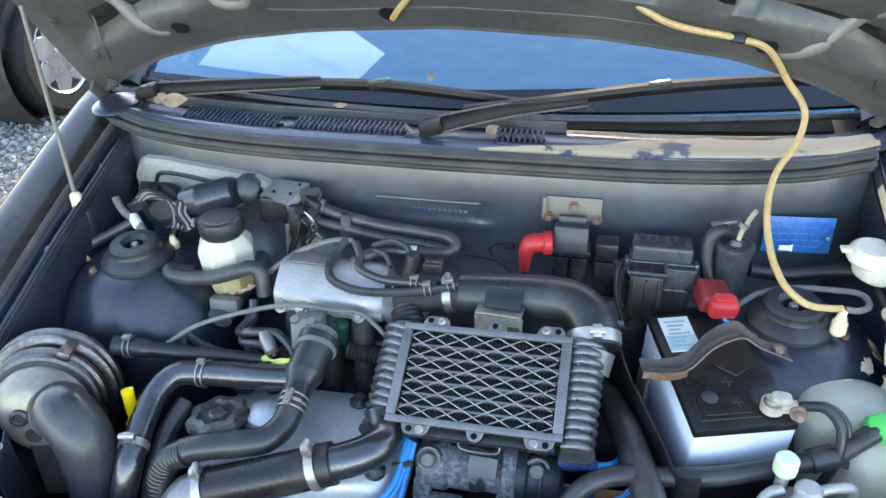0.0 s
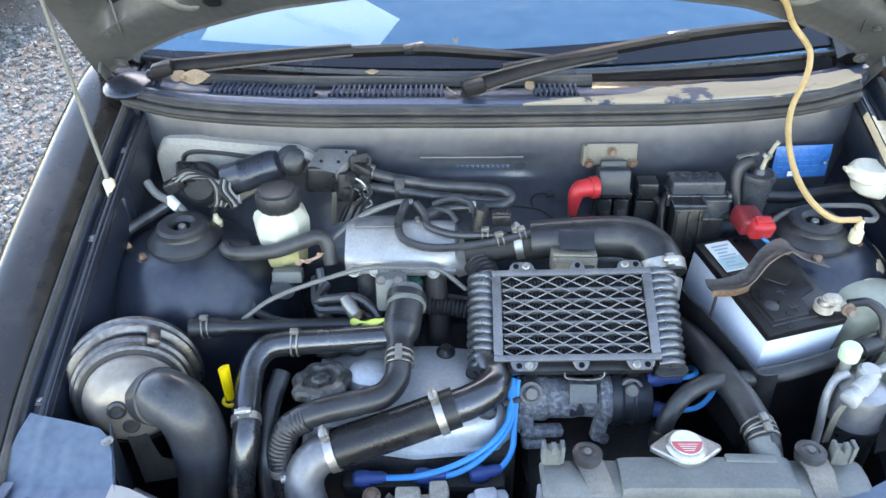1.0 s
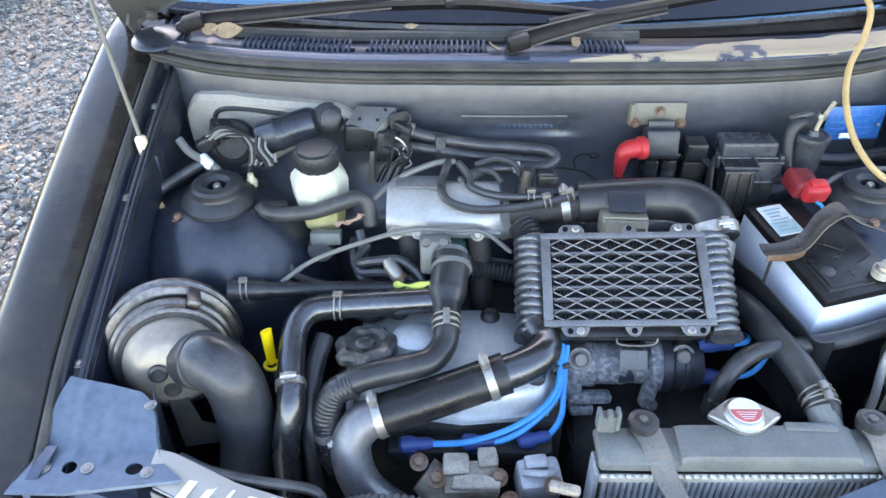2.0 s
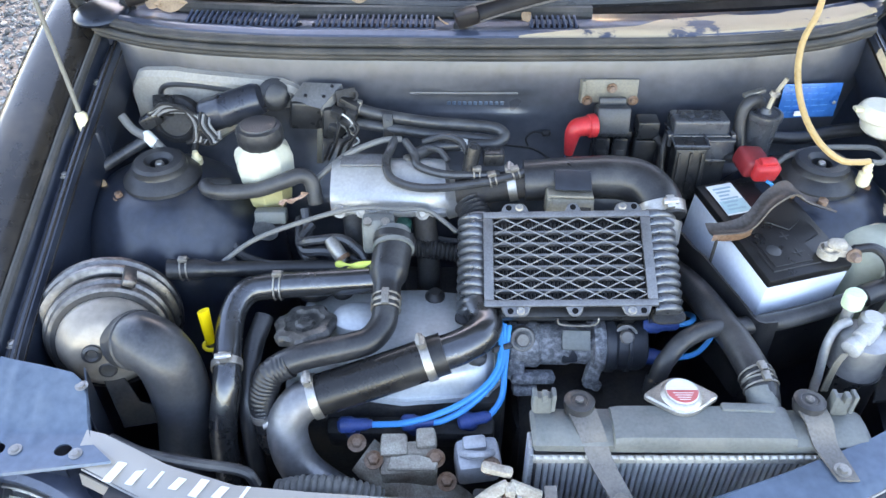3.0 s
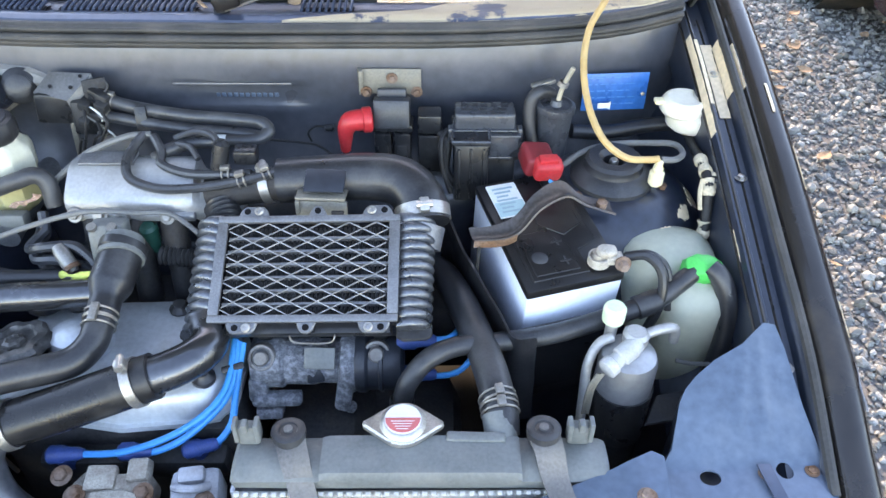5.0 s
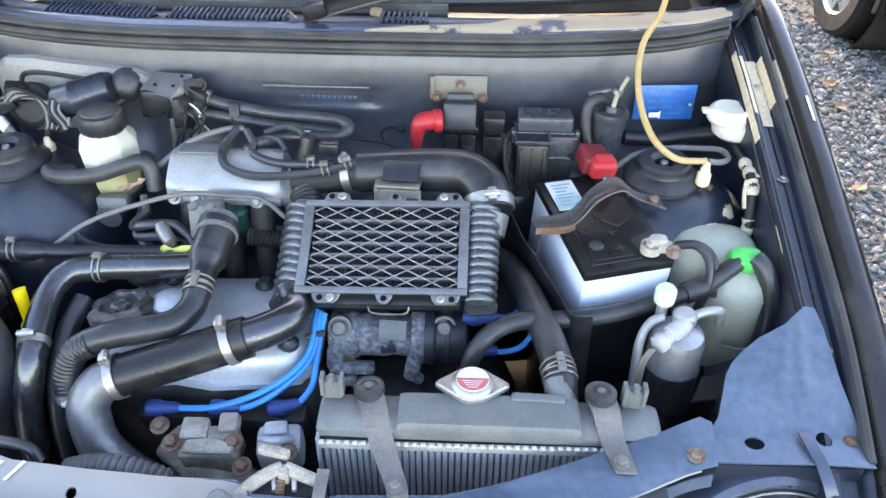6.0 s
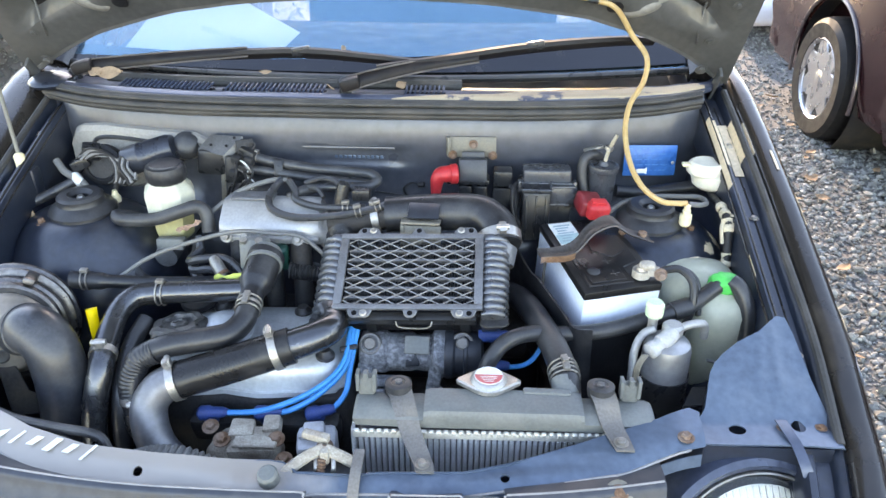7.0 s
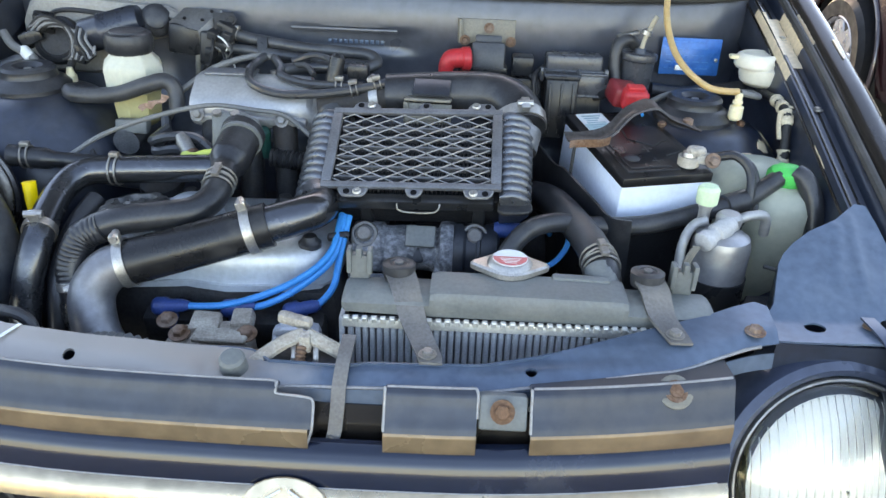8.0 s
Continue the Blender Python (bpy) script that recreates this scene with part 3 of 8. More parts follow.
def strut_tower(sx, x, y, z):
    bm = B()

    def sq(a):
        return 1.0 + 0.10 * abs(math.cos(a)) ** 2
    g_lathe(bm, [(0.012, -0.022), (0.045, -0.022), (0.066, -0.024), (0.084, -0.033), (0.102, -0.052), (0.124, -0.082), (0.140, -0.12), (0.15, -0.17), (0.152, -0.3), (0.152, -0.45)],
            pose(x, y, z), 36, cap=False, squash=sq)
    bmesh.ops.recalc_face_normals(bm, faces=bm.faces)
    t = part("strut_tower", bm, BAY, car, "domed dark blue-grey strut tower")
    bm = g_lathe(B(), [(0.056, -0.026), (0.056, -0.017), (0.050, -0.010), (0.044, -0.006), (0.040, -0.004), (0.038, 0.001), (0.0385, 0.006), (0.034, 0.010), (0.021, 0.010),
                       (0.014, 0.004), (0.013, -0.012), (0.0, -0.012)], pose(x, y, z), 32)
    part("strut_mount", bm, RUBBER_MATT, t, "black rubber top mount")
    bm = g_lathe(B(), [(0.0065, -0.014), (0.0065, 0.003), (0.005, 0.006)], pose(x, y, z), 12)
    part("strut_rod", bm, STEEL, t)
    for a in (100, 220, 340):
        bolts(t, [(x + 0.067 * math.cos(radians(a)), y + 0.067 * math.sin(radians(a)), z - 0.027)], (0.15 * math.cos(radians(a)), 0.15 * math.sin(radians(a)), 1), 0.006, 0.008)


for sx in (-1, 1):
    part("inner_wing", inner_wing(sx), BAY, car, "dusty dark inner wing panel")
strut_tower(-1, -0.474, 0.879, 0.812)
strut_tower(1, 0.492, 0.885, 0.812)


def tower_patch(a0, a1, r0, r1):
    """A bare worn patch following the tower's domed skin."""
    skin = piecewise([(0.066, -0.024), (0.084, -0.033), (0.102, -0.052), (0.124, -0.082), (0.140, -0.12)])

    def fn(u, v):
        a = radians(a0 + (a1 - a0) * u)
        mid = 0.5 + 0.4 * noise.noise(Vector((u * 5, a0, 0)))
        r = r0 + (r1 - r0) * (mid + (v - 0.5) * math.sin(math.pi * u) * (0.8 + 0.5 * noise.noise(Vector((u * 9, 3, a0)))))
        q = 1.0 + 0.10 * math.cos(a) ** 2
        return Vector((0.492 + r * q * math.cos(a), 0.885 + r * q * math.sin(a), 0.812 + skin(r) + 0.0012))
    return g_sheet(B(), fn, 14, 5, 0.0006)


for a0, a1, r0, r1 in ((-38, -20, 0.088, 0.104), (-14, 4, 0.092, 0.112), (-62, -48, 0.095, 0.104)):
    part("worn_patch", tower_patch(a0, a1, r0, r1), SUN_AND_WEAR, car, "bare worn patch on the strut tower")

# firewall: one pressed sheet across the car, bowed in plan
bow = piecewise([(0.0, 0.0), (0.3, 0.004), (0.45, 0.025), (0.55, 0.055), (0.62, 0.10), (0.66, 0.15)])


FIREWALL = spline([(1.035, 0.945, 0), (1.016, 0.938, 0), (1.004, 0.924, 0), (0.9985, 0.907, 0), (0.995, 0.887, 0), (0.994, 0.865, 0), (0.996, 0.835, 0), (0.997, 0.805, 0), (0.991, 0.775, 0), (0.976, 0.745, 0), (0.957, 0.72, 0), (0.938, 0.66, 0), (0.93, 0.35, 0)], 5)


def firewall_fn(u, v):
    x = -0.615 + 1.23 * u
    k = v * (len(FIREWALL) - 1)
    i = min(int(k), len(FIREWALL) - 2)
    y, z, _ = FIREWALL[i].lerp(FIREWALL[i + 1], k - i)
    dent = 0.006 * math.exp(-((x + 0.015) / 0.095) ** 8) * math.exp(-((z - 0.853) / 0.018) ** 8)
    return Vector((x, y + bow(abs(x)) + dent, z))


fire = part("firewall", g_sheet(B(), firewall_fn, 90, 60, 0.003), FIRE, car, "dusty blue-grey bulkhead panel")
bm = B()
g_box(bm, (0.166, 0.005, 0.006), pose(-0.029, 0.9948, 0.8685, 0, 0, 0), 0.0024)
part("pressed_groove", bm, FIRE, fire, "pale pressed ridge")
bm = B()
for i in range(11):
    g_box(bm, (0.0055, 0.0015, 0.006), pose(-0.052 + i * 0.0082, 0.9978, 0.850), 0.0005)
part("stamped_marks", bm, BAY_FRONT, fire, "small stamped marks that cannot be read")

# seal and cowl top
def seal_line(dz=0.0, dy=0.0, lim=0.60):
    return [(x, 0.992 + bow(abs(x)) + dy, 0.938 + dz) for x in np.linspace(-lim, lim, 15)]


for dz, dy, r in ((0.012, 0.0, 0.0085), (0.003, -0.012, 0.006), (-0.006, -0.004, 0.0075), (0.0135, -0.008, 0.0035)):
    part("bonnet_seal", g_tube(B(), seal_line(dz, dy), r, 10, 3), SEAL, fire, "dusty black rubber bonnet seal strip")


def cowl_fn(u, v):
    x = -0.66 + 1.32 * u
    prof = [(0.998, 0.948), (1.004, 0.957), (1.016, 0.960), (1.03, 0.957), (1.045, 0.953), (1.075, 0.951), (1.09, 0.946), (1.115, 0.944)]
    k = v * (len(prof) - 1)
    i = min(int(k), len(prof) - 2)
    f = k - i
    return Vector((x, prof[i][0] * (1 - f) + prof[i + 1][0] * f + bow(abs(x)) * (1 - 0.35 * v), prof[i][1] * (1 - f) + prof[i + 1][1] * f))


cowl = part("cowl_panel", g_sheet(B(), cowl_fn, 60, 21, 0.002), COWL, car, "dark blue cowl panel with louvred vents")


def smoothstep(a, b, x):
    t = min(1.0, max(0.0, (x - a) / (b - a)))
    return t * t * (3 - 2 * t)


# ragged sheet carrying the painted sun along the cowl's front edge
def lip_fn(u, v):
    x = 0.05 + 0.56 * u
    top = 0.56 + 0.26 * smoothstep(0.1, 0.35, x) + 0.10 * noise.noise(Vector((x * 9, 3.1, 0))) + 0.06 * noise.noise(Vector((x * 33, 1.1, 0)))
    p = cowl_fn((x + 0.66) / 1.32, 0.04 + v * top * min(1.0, 0.12 + (x - 0.04) * 3.2))
    return p + Vector((0, 0, 0.0016))


part("cowl_lip", g_sheet(B(), lip_fn, 60, 6, 0.0012), COWL_SUN, cowl, "ragged pale edge of sunlight painted on the cowl")
def vent_bed(x0, x1):
    """A sheet slightly proud of the cowl that paints the shade inside a vent."""
    def fn(u, v):
        x = x0 + (x1 - x0) * u
        return Vector((x, 1.034 + 0.034 * v + bow(abs(x)) * 0.75, 0.9575 - 0.03 * (v - 0.2) ** 2))
    return g_sheet(B(), fn, 24, 4, 0.0015)


# added ridge: keeps the sun off the cowl and stands for a dark recess
part("rear_shade_ridge", g_tube(B(), [(x, 1.098 + bow(abs(x)) * 0.65, 0.953) for x in np.linspace(-0.50, 0.17, 12)], 0.011, 10, 2), SEAL, cowl, "added black ridge shading the cowl at the foot of the glass")
# near-black colour for the shade inside vents and tab holes
SLOT = surface("painted_opening_shade", (0.004, 0.004, 0.005), 0.7, 0, 0.2, 30, 0, spec=0.2)
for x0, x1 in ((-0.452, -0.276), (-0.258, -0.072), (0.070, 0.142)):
    part("vent", vent_bed(x0, x1), SLOT, cowl, "vent slot with its shade painted black")
VENTRIB = surface("dusty_navy_rib", (0.028, 0.042, 0.075), 0.5, 0, 0.3, 40, 0.05, 0.3, (0.08, 0.09, 0.11), 20)
rib_mesh = mesh_of(g_box(B(), (0.0042, 0.038, 0.006), None, 0.0014, 1), "vent_rib", VENTRIB)
for i in range(55):
    x = -0.450 + i * 0.0083 if i < 46 else 0.072 + (i - 46) * 0.0083
    if -0.279 < x < -0.255 or -0.073 < x < 0.07:
        continue
    ob = new("vent_rib", rib_mesh)
    ob.parent = cowl
    ob.matrix_basis = ROOT[car].inverted() @ pose(x, 1.051 + bow(abs(x)) * 0.75, 0.9583, 2, 10, 0)

# windscreen, pillars and cabin
SL = radians(31)


def screen_pt(x, s, off=0.0):
    yb = 1.105 + 0.09 * (x / 0.62) ** 2
    return Vector((x, yb + s * math.cos(SL) - off * math.sin(SL), 0.962 + s * math.sin(SL) + off * math.cos(SL)))


part("glass_band", g_sheet(B(), lambda u, v: screen_pt(-0.60 + 1.2 * u, (0.012 + 0.05 * u) * (0.2 + v) + 0.004, 0.004), 30, 3, 0.001), GLOSSBLACK, car, "blue-black strip along the foot of the glass")
bm = B()
bmesh.ops.create_uvsphere(bm, u_segments=24, v_segments=14, radius=1.0)
for v in bm.verts:
    v.co = Vector((-0.592 + 0.042 * v.co.x, 1.09 + 0.050 * v.co.y, 0.955 + 0.014 * v.co.z))
part("cowl_end", bm, BAY, cowl, "rounded blue-grey end of the cowl")
glass = part("windscreen", g_sheet(B(), lambda u, v: screen_pt(-0.60 + 1.2 * u * 1.0, v * 0.72), 30, 10, 0.005), GLASS, car, "tinted windscreen reflecting blue sky")
glass.visible_shadow = False
bm = g_tube(B(), [screen_pt(x, 0.0, 0.002) for x in np.linspace(-0.61, 0.61, 13)], 0.006, 8, 3)
part("screen_seal", bm, PLASTIC, glass, "black rubber lower screen seal")
bm = g_sheet(B(), lambda u, v: screen_pt(-0.60 + 1.2 * u, 0.0 + v * 0.055, -0.008), 30, 2, 0.002)
part("screen_band", bm, INTERIOR, glass, "black painted band along the base of the screen")


def paper_fn(u, v):
    a, b, c, d = (-0.505, 0.055), (-0.20, 0.042), (-0.15, 0.125), (-0.42, 0.30)
    x = (a[0] * (1 - u) + b[0] * u) * (1 - v) + (d[0] * (1 - u) + c[0] * u) * v
    s = (a[1] * (1 - u) + b[1] * u) * (1 - v) + (d[1] * (1 - u) + c[1] * u) * v
    return screen_pt(x, s, -0.014)


sheet = part("paper_sheet", g_sheet(B(), paper_fn, 8, 6, 0.0006), PAPER, glass, "white paper sheet behind the windscreen")
bm = B()
for i in range(11):
    if i != 4:
        g_box(bm, (0.011, 0.014, 0.0006), Matrix.Translation(paper_fn(0.42 + i * 0.047, 0.42 - 0.008 * i) + Vector((0, 0, 0.0018))) @ pose(0, 0, 0, 31, 0, 5), 0)
part("printed_marks", bm, FAINT, sheet, "grey printed marks")


def dash_fn(u, v):
    return Vector((-0.58 + 1.16 * u, 1.16 + 0.55 * v + 0.05 * (2 * u - 1) ** 2, 0.925 + 0.03 * math.sin(v * 3)))


part("dashboard", g_sheet(B(), dash_fn, 16, 8, 0.02), INTERIOR, car, "dark dashboard top")
for sx in (-1, 1):
    part("pillar", g_tube(B(), [screen_pt(sx * 0.615, s) + Vector((sx * 0.01, 0.0, 0)) for s in (-0.02, 0.25, 0.5, 0.74)], 0.026, 10), PAINT, car)
bm = B()
rings = []
for y, zt, w in ((1.82, 1.325, 0.53), (2.1, 1.38, 0.545), (2.8, 1.38, 0.54), (3.25, 1.30, 0.52)):
    rings.append([Vector((sx * w * k, y, zt - 0.05 * k ** 4)) for sx, k in ((-1, 1), (-1, 0.6), (-1, 0.2), (1, 0.2), (1, 0.6), (1, 1))] + [Vector((w, y, zt - 0.09)), Vector((-w, y, zt - 0.09))])
g_loft(bm, rings)
part("roof", bm, PAINT, car)
for sx in (-1, 1):
    bm = g_sheet(B(), lambda u, v: Vector((sx * ((0.735 - 0.17 * max(0, v - 0.5) * 2) if v > 0.5 else 0.735), 1.29 + u * 2.0, 0.28 + v * 1.02)) if u < 0 else
                 Vector((sx * (0.735 - 0.19 * max(0.0, v - 0.55) / 0.45), 1.27 + 2.0 * u + (0.55 * max(0.0, v - 0.6) / 0.4) * (1 - u), 0.26 + v * 1.06)), 8, 10, 0.02)
    part("side_panel", bm, PAINT, car)
bm = g_box(B(), (1.1, 0.02, 0.7), pose(0, 3.2, 0.75), 0.005)
part("tailgate", bm, INTERIOR, car)
bm = g_box(B(), (1.4, 2.6, 0.03), pose(0, 2.0, 0.27), 0.005)
g_box(bm, (1.08, 0.66, 0.02), pose(0, 0.66, 0.25), 0.005)
part("floor_pan", bm, INTERIOR, car)
for sx in (-1, 1):
    for y in (0.78, 2.75):
        m = axis_m((sx * 0.62, y, 0.27), (sx, 0, 0))
        w = part("wheel", g_lathe(B(), [(0.18, -0.07), (0.25, -0.075), (0.27, -0.06), (0.272, 0.05), (0.25, 0.075), (0.19, 0.075), (0.17, 0.05), (0.05, 0.05)], m, 36), TYRE, car)

# front: radiator support beam, corner panels, slam panel and grille
beam_front = [(-0.475, 0.452), (-0.44, 0.437), (-0.35, 0.398), (-0.267, 0.380), (-0.11, 0.368), (-0.02, 0.368), (0.005, 0.378), (0.11, 0.380), (0.125, 0.372), (0.18, 0.378), (0.30, 0.392), (0.38, 0.403), (0.46, 0.437), (0.490, 0.446)]
beam_rear = [(0.492, 0.497), (0.480, 0.503), (0.42, 0.476), (0.334, 0.446), (0.25, 0.420), (0.19, 0.407), (0.07, 0.403), (0.06, 0.398), (-0.02, 0.402), (-0.035, 0.420), (-0.116, 0.420), (-0.288, 0.430), (-0.37, 0.452), (-0.45, 0.487), (-0.472, 0.492)]
beam_z = piecewise([(-0.6, 0.694), (-0.46, 0.692), (-0.36, 0.683), (-0.2, 0.675), (0.2, 0.681), (0.36, 0.697), (0.46, 0.703), (0.6, 0.697)])
BEAM_LOOP = []
for (xa, ya), (xb, yb) in zip(beam_front + beam_rear, (beam_front + beam_rear)[1:] + beam_front[:1]):
    k = max(1, int(math.hypot(xb - xa, yb - ya) / 0.012))
    BEAM_LOOP += [(xa + (xb - xa) * i / k, ya + (yb - ya) * i / k) for i in range(k)]
holes = [circle(-0.21, 0.397, 0.006), circle(0.241, 0.399, 0.006), circle(-0.33, 0.42, 0.004)]
beam_edge = piecewise(beam_front)


def bump2(x, y, cx, cy, wx, wy, power=4):
    return math.exp(-(abs((x - cx) / wx) ** power + abs((y - cy) / wy) ** power))


def beam_top(x, y):
    """The beam's skin: a rolled front edge, a pressed pocket, a pair of pips and a scooped recess."""
    d = y - beam_edge(x)
    z = beam_z(x) + (y - 0.43) * 0.12 - 0.006 * math.exp(-(d / 0.007) ** 2)
    z += 0.004 * smooth01((d - 0.016) / 0.012) * bump2(x, y, -0.27, 0.42, 0.17, 0.2, 6)
    z -= 0.005 * bump2(x, y, -0.142, 0.374, 0.034, 0.010) + 0.007 * bump2(x, y, 0.160, 0.378, 0.020, 0.014, 3)
    z += 0.0035 * (bump2(x, y, -0.088, 0.386, 0.006, 0.012, 2) + bump2(x, y, -0.062, 0.384, 0.005, 0.012, 2))
    return z - 0.003 * bump2(x, y, 0.30, 0.415, 0.10, 0.010)


def smooth01(t):
    t = min(1.0, max(0.0, t))
    return t * t * (3 - 2 * t)


bm = plate_cdt(B(), BEAM_LOOP, holes, beam_top, 0.003, 0.0075)
support = part("radiator_support", bm, BEAM, car, "blue-grey steel radiator support beam, buff at one end", sharp=60)


def beam_skirt(u, v):
    xs = -0.47 + u * 0.955
    y = float(np.interp(xs, [p[0] for p in beam_front], [p[1] for p in beam_front]))
    return Vector((xs, y - 0.001 - 0.004 * v, beam_z(xs) - 0.014 - 0.016 * v))


part("rolled_edge", g_tube(B(), [(x, beam_edge(x) - 0.0005, beam_top(x, beam_edge(x)) - 0.0008) for x in np.linspace(-0.465, 0.47, 60)], 0.0018, 6, 1), LIPGREY, support, "pale rolled edge")
part("beam_flange", g_sheet(B(), beam_skirt, 60, 3, 0.002), BEAM, support)


def beam_back(u, v):
    xs = -0.46 + u * 0.93
    r = beam_rear[::-1]
    y = float(np.interp(xs, [p[0] for p in r], [p[1] for p in r]))
    return Vector((xs, y + 0.001, beam_z(xs) - 0.001 - 0.03 * v))


part("rear_flange", g_sheet(B(), beam_back, 50, 3, 0.002), BAY_FRONT, support)
bolts(support, [(x, y, beam_z(x) + 0.003) for x, y in ((0.466, 0.452),)], label="rusty hexagon bolt")


GREYSCREW = surface("dull_zinc_screw", (0.3, 0.3, 0.3), 0.5, 0.6, 0.3, 60, 0.2, 0.4, (0.25, 0.17, 0.1), 30)
LEFT_RIBS = ((0.531, 0.480, 0.529, 0.544), (0.567, 0.484, 0.565, 0.550))


def corner_panel(sx):
    out = [(0.452, 0.452), (0.60, 0.452), (0.662, 0.452), (0.660, 0.50), (0.648, 0.545), (0.637, 0.60), (0.630, 0.622), (0.618, 0.624), (0.606, 0.615), (0.591, 0.603), (0.558, 0.587), (0.536, 0.572), (0.523, 0.560), (0.515, 0.547), (0.509, 0.527), (0.503, 0.507), (0.487, 0.487), (0.47, 0.478)]
    hol = [circle(0.538, 0.479, 0.011, ry=0.009), circle(0.617, 0.486, 0.009)]
    if sx < 0:
        out = [(0.43, 0.450), (0.56, 0.432), (0.626, 0.430), (0.612, 0.50), (0.600, 0.545), (0.590, 0.566), (0.577, 0.563), (0.539, 0.557), (0.500, 0.550), (0.490, 0.543), (0.480, 0.527), (0.474, 0.50), (0.462, 0.476)]
        hol = [circle(0.491, 0.466, 0.010, ry=0.0085), circle(0.566, 0.466, 0.0085)]

    ribs = ((0.577, 0.53, 0.590, 0.592), (0.604, 0.52, 0.607, 0.605)) if sx > 0 else LEFT_RIBS

    def zf(x, y):
        z = 0.698 + max(0.0, y - 0.49) * 0.60 - 0.02 * max(0.0, x - 0.6)
        for x0, y0, x1, y1 in ribs:
            f = min(1.0, max(0.0, (y - y0) / (y1 - y0)))
            z += 0.0028 * math.exp(-((x - x0 - (x1 - x0) * f) / 0.005) ** 2) * math.exp(-(max(0.0, y0 - y, y - y1) / 0.006) ** 2)
        return z + 0.0012 * math.sin(31 * x + 17 * y)
    p = plate_cdt(B(), [(sx * x, y) for x, y in out], [[(sx * x, y) for x, y in h] for h in hol], lambda x, y: zf(abs(x), y), 0.0025, 0.0045)
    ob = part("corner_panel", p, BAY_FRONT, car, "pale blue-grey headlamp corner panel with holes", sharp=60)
    bolts(ob, [(sx * x, y, zf(x, y) + 0.001) for x, y in (((0.595, 0.482), (0.646, 0.487)) if sx > 0 else ((0.545, 0.465), (0.487, 0.536), (0.594, 0.464), (0.474, 0.460)))], (0, 0, 1), 0.0048, 0.0025, RUST if sx > 0 else GREYSCREW, "rusty screw" if sx > 0 else "")
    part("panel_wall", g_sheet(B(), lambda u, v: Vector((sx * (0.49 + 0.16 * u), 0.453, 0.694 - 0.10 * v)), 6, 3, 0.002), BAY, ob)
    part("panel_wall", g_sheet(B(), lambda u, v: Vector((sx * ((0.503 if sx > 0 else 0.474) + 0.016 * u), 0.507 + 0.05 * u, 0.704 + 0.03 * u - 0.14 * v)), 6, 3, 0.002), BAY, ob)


corner_panel(-1)
corner_panel(1)


LOWER = [(0.352, 0.6235), (0.346, 0.6225), (0.340, 0.6185), (0.335, 0.612), (0.3315, 0.604), (0.329, 0.596), (0.3275, 0.590), (0.3268, 0.586)]
UPPER = [(0.374, 0.668), (0.366, 0.677), (0.3625, 0.674), (0.358, 0.664), (0.352, 0.654), (0.347, 0.647), (0.3445, 0.642)]
FACE = [(0.3445, 0.642), (0.3432, 0.640), (0.3425, 0.634), (0.3422, 0.627), (0.3428, 0.6225)]


def slam(x0, x1, prof, cut=0.0, shelf=False):
    """A pressed grille panel: a section swept along the bowed nose, with an optional shelf reaching back under the beam."""
    def fn(u, v):
        x = x0 + (x1 - x0 - cut * (1 - smooth01((v - 0.38) / 0.08))) * u
        sweep = 0.3 * max(0.0, abs(x) - 0.15) ** 2
        rise = 0.02 * (x / 0.5) ** 2
        pts = [(py + sweep, pz + rise) for py, pz in prof]
        if shelf:
            pts[0] = (beam_edge(x) + 0.003, beam_z(x) - 0.013)
        k = v * (len(pts) - 1)
        i = min(int(k), len(pts) - 2)
        f = k - i
        return Vector((x, pts[i][0] * (1 - f) + pts[i + 1][0] * f, pts[i][1] * (1 - f) + pts[i + 1][1] * f))
    return g_sheet(B(), fn, 24, 21, 0.0025)


grille = thing("front_grille", "dark front grille panel with a bright trim strip", "grille", (0, 0.36, 0.55))
for x0, x1, cut in ((-0.43, 0.038, 0.036), (0.104, 0.19, 0.0), (0.240, 0.43, 0.0)):
    panel = part("grille_top_panel", slam(x0, x1, UPPER, cut, True), GRILLE, grille, "slate-blue painted top panel with a dusty edge")
    part("nose_band", slam(x0, x1 - (0.004 if cut else 0.0), FACE), NOSE, panel, "tan nose band")
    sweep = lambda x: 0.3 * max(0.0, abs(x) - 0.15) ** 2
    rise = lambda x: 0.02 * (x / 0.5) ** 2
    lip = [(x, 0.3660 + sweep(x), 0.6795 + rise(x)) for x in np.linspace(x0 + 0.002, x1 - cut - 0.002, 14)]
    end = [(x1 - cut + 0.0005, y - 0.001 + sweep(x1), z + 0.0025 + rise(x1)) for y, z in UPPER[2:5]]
    part("panel_lip", g_tube(B(), lip + (end if x1 < 0.4 and not cut else end[:1] if cut else []), 0.0015, 6, 3), LIPGREY, panel, "pale lip")
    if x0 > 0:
        part("panel_lip", g_tube(B(), [(x0, y - 0.001 + sweep(x0), z + 0.0025 + rise(x0)) for y, z in UPPER[1:7]], 0.0015, 6, 3), LIPGREY, panel, "pale lip")
part("notch_lip", g_tube(B(), [(0.002, 0.3645, 0.6785), (0.0022, 0.3602, 0.6728), (0.005, 0.3590, 0.6702), (0.032, 0.3580, 0.6682), (0.0375, 0.3562, 0.6652), (0.0382, 0.3492, 0.6540), (0.0378, 0.3428, 0.6430), (0.033, 0.3412, 0.6270)], 0.0014, 6, 3), LIPGREY, grille, "pale notch edge")
part("panel_slot", g_box(B(), (0.022, 0.005, 0.0016), pose(0.160, 0.361, 0.6725, 40, 0, 0), 0.0005), LIPGREY, grille, "small pale slot")
part("lower_panel", slam(-0.43, 0.43, LOWER), NAVY, grille, "glossy navy lower panel")
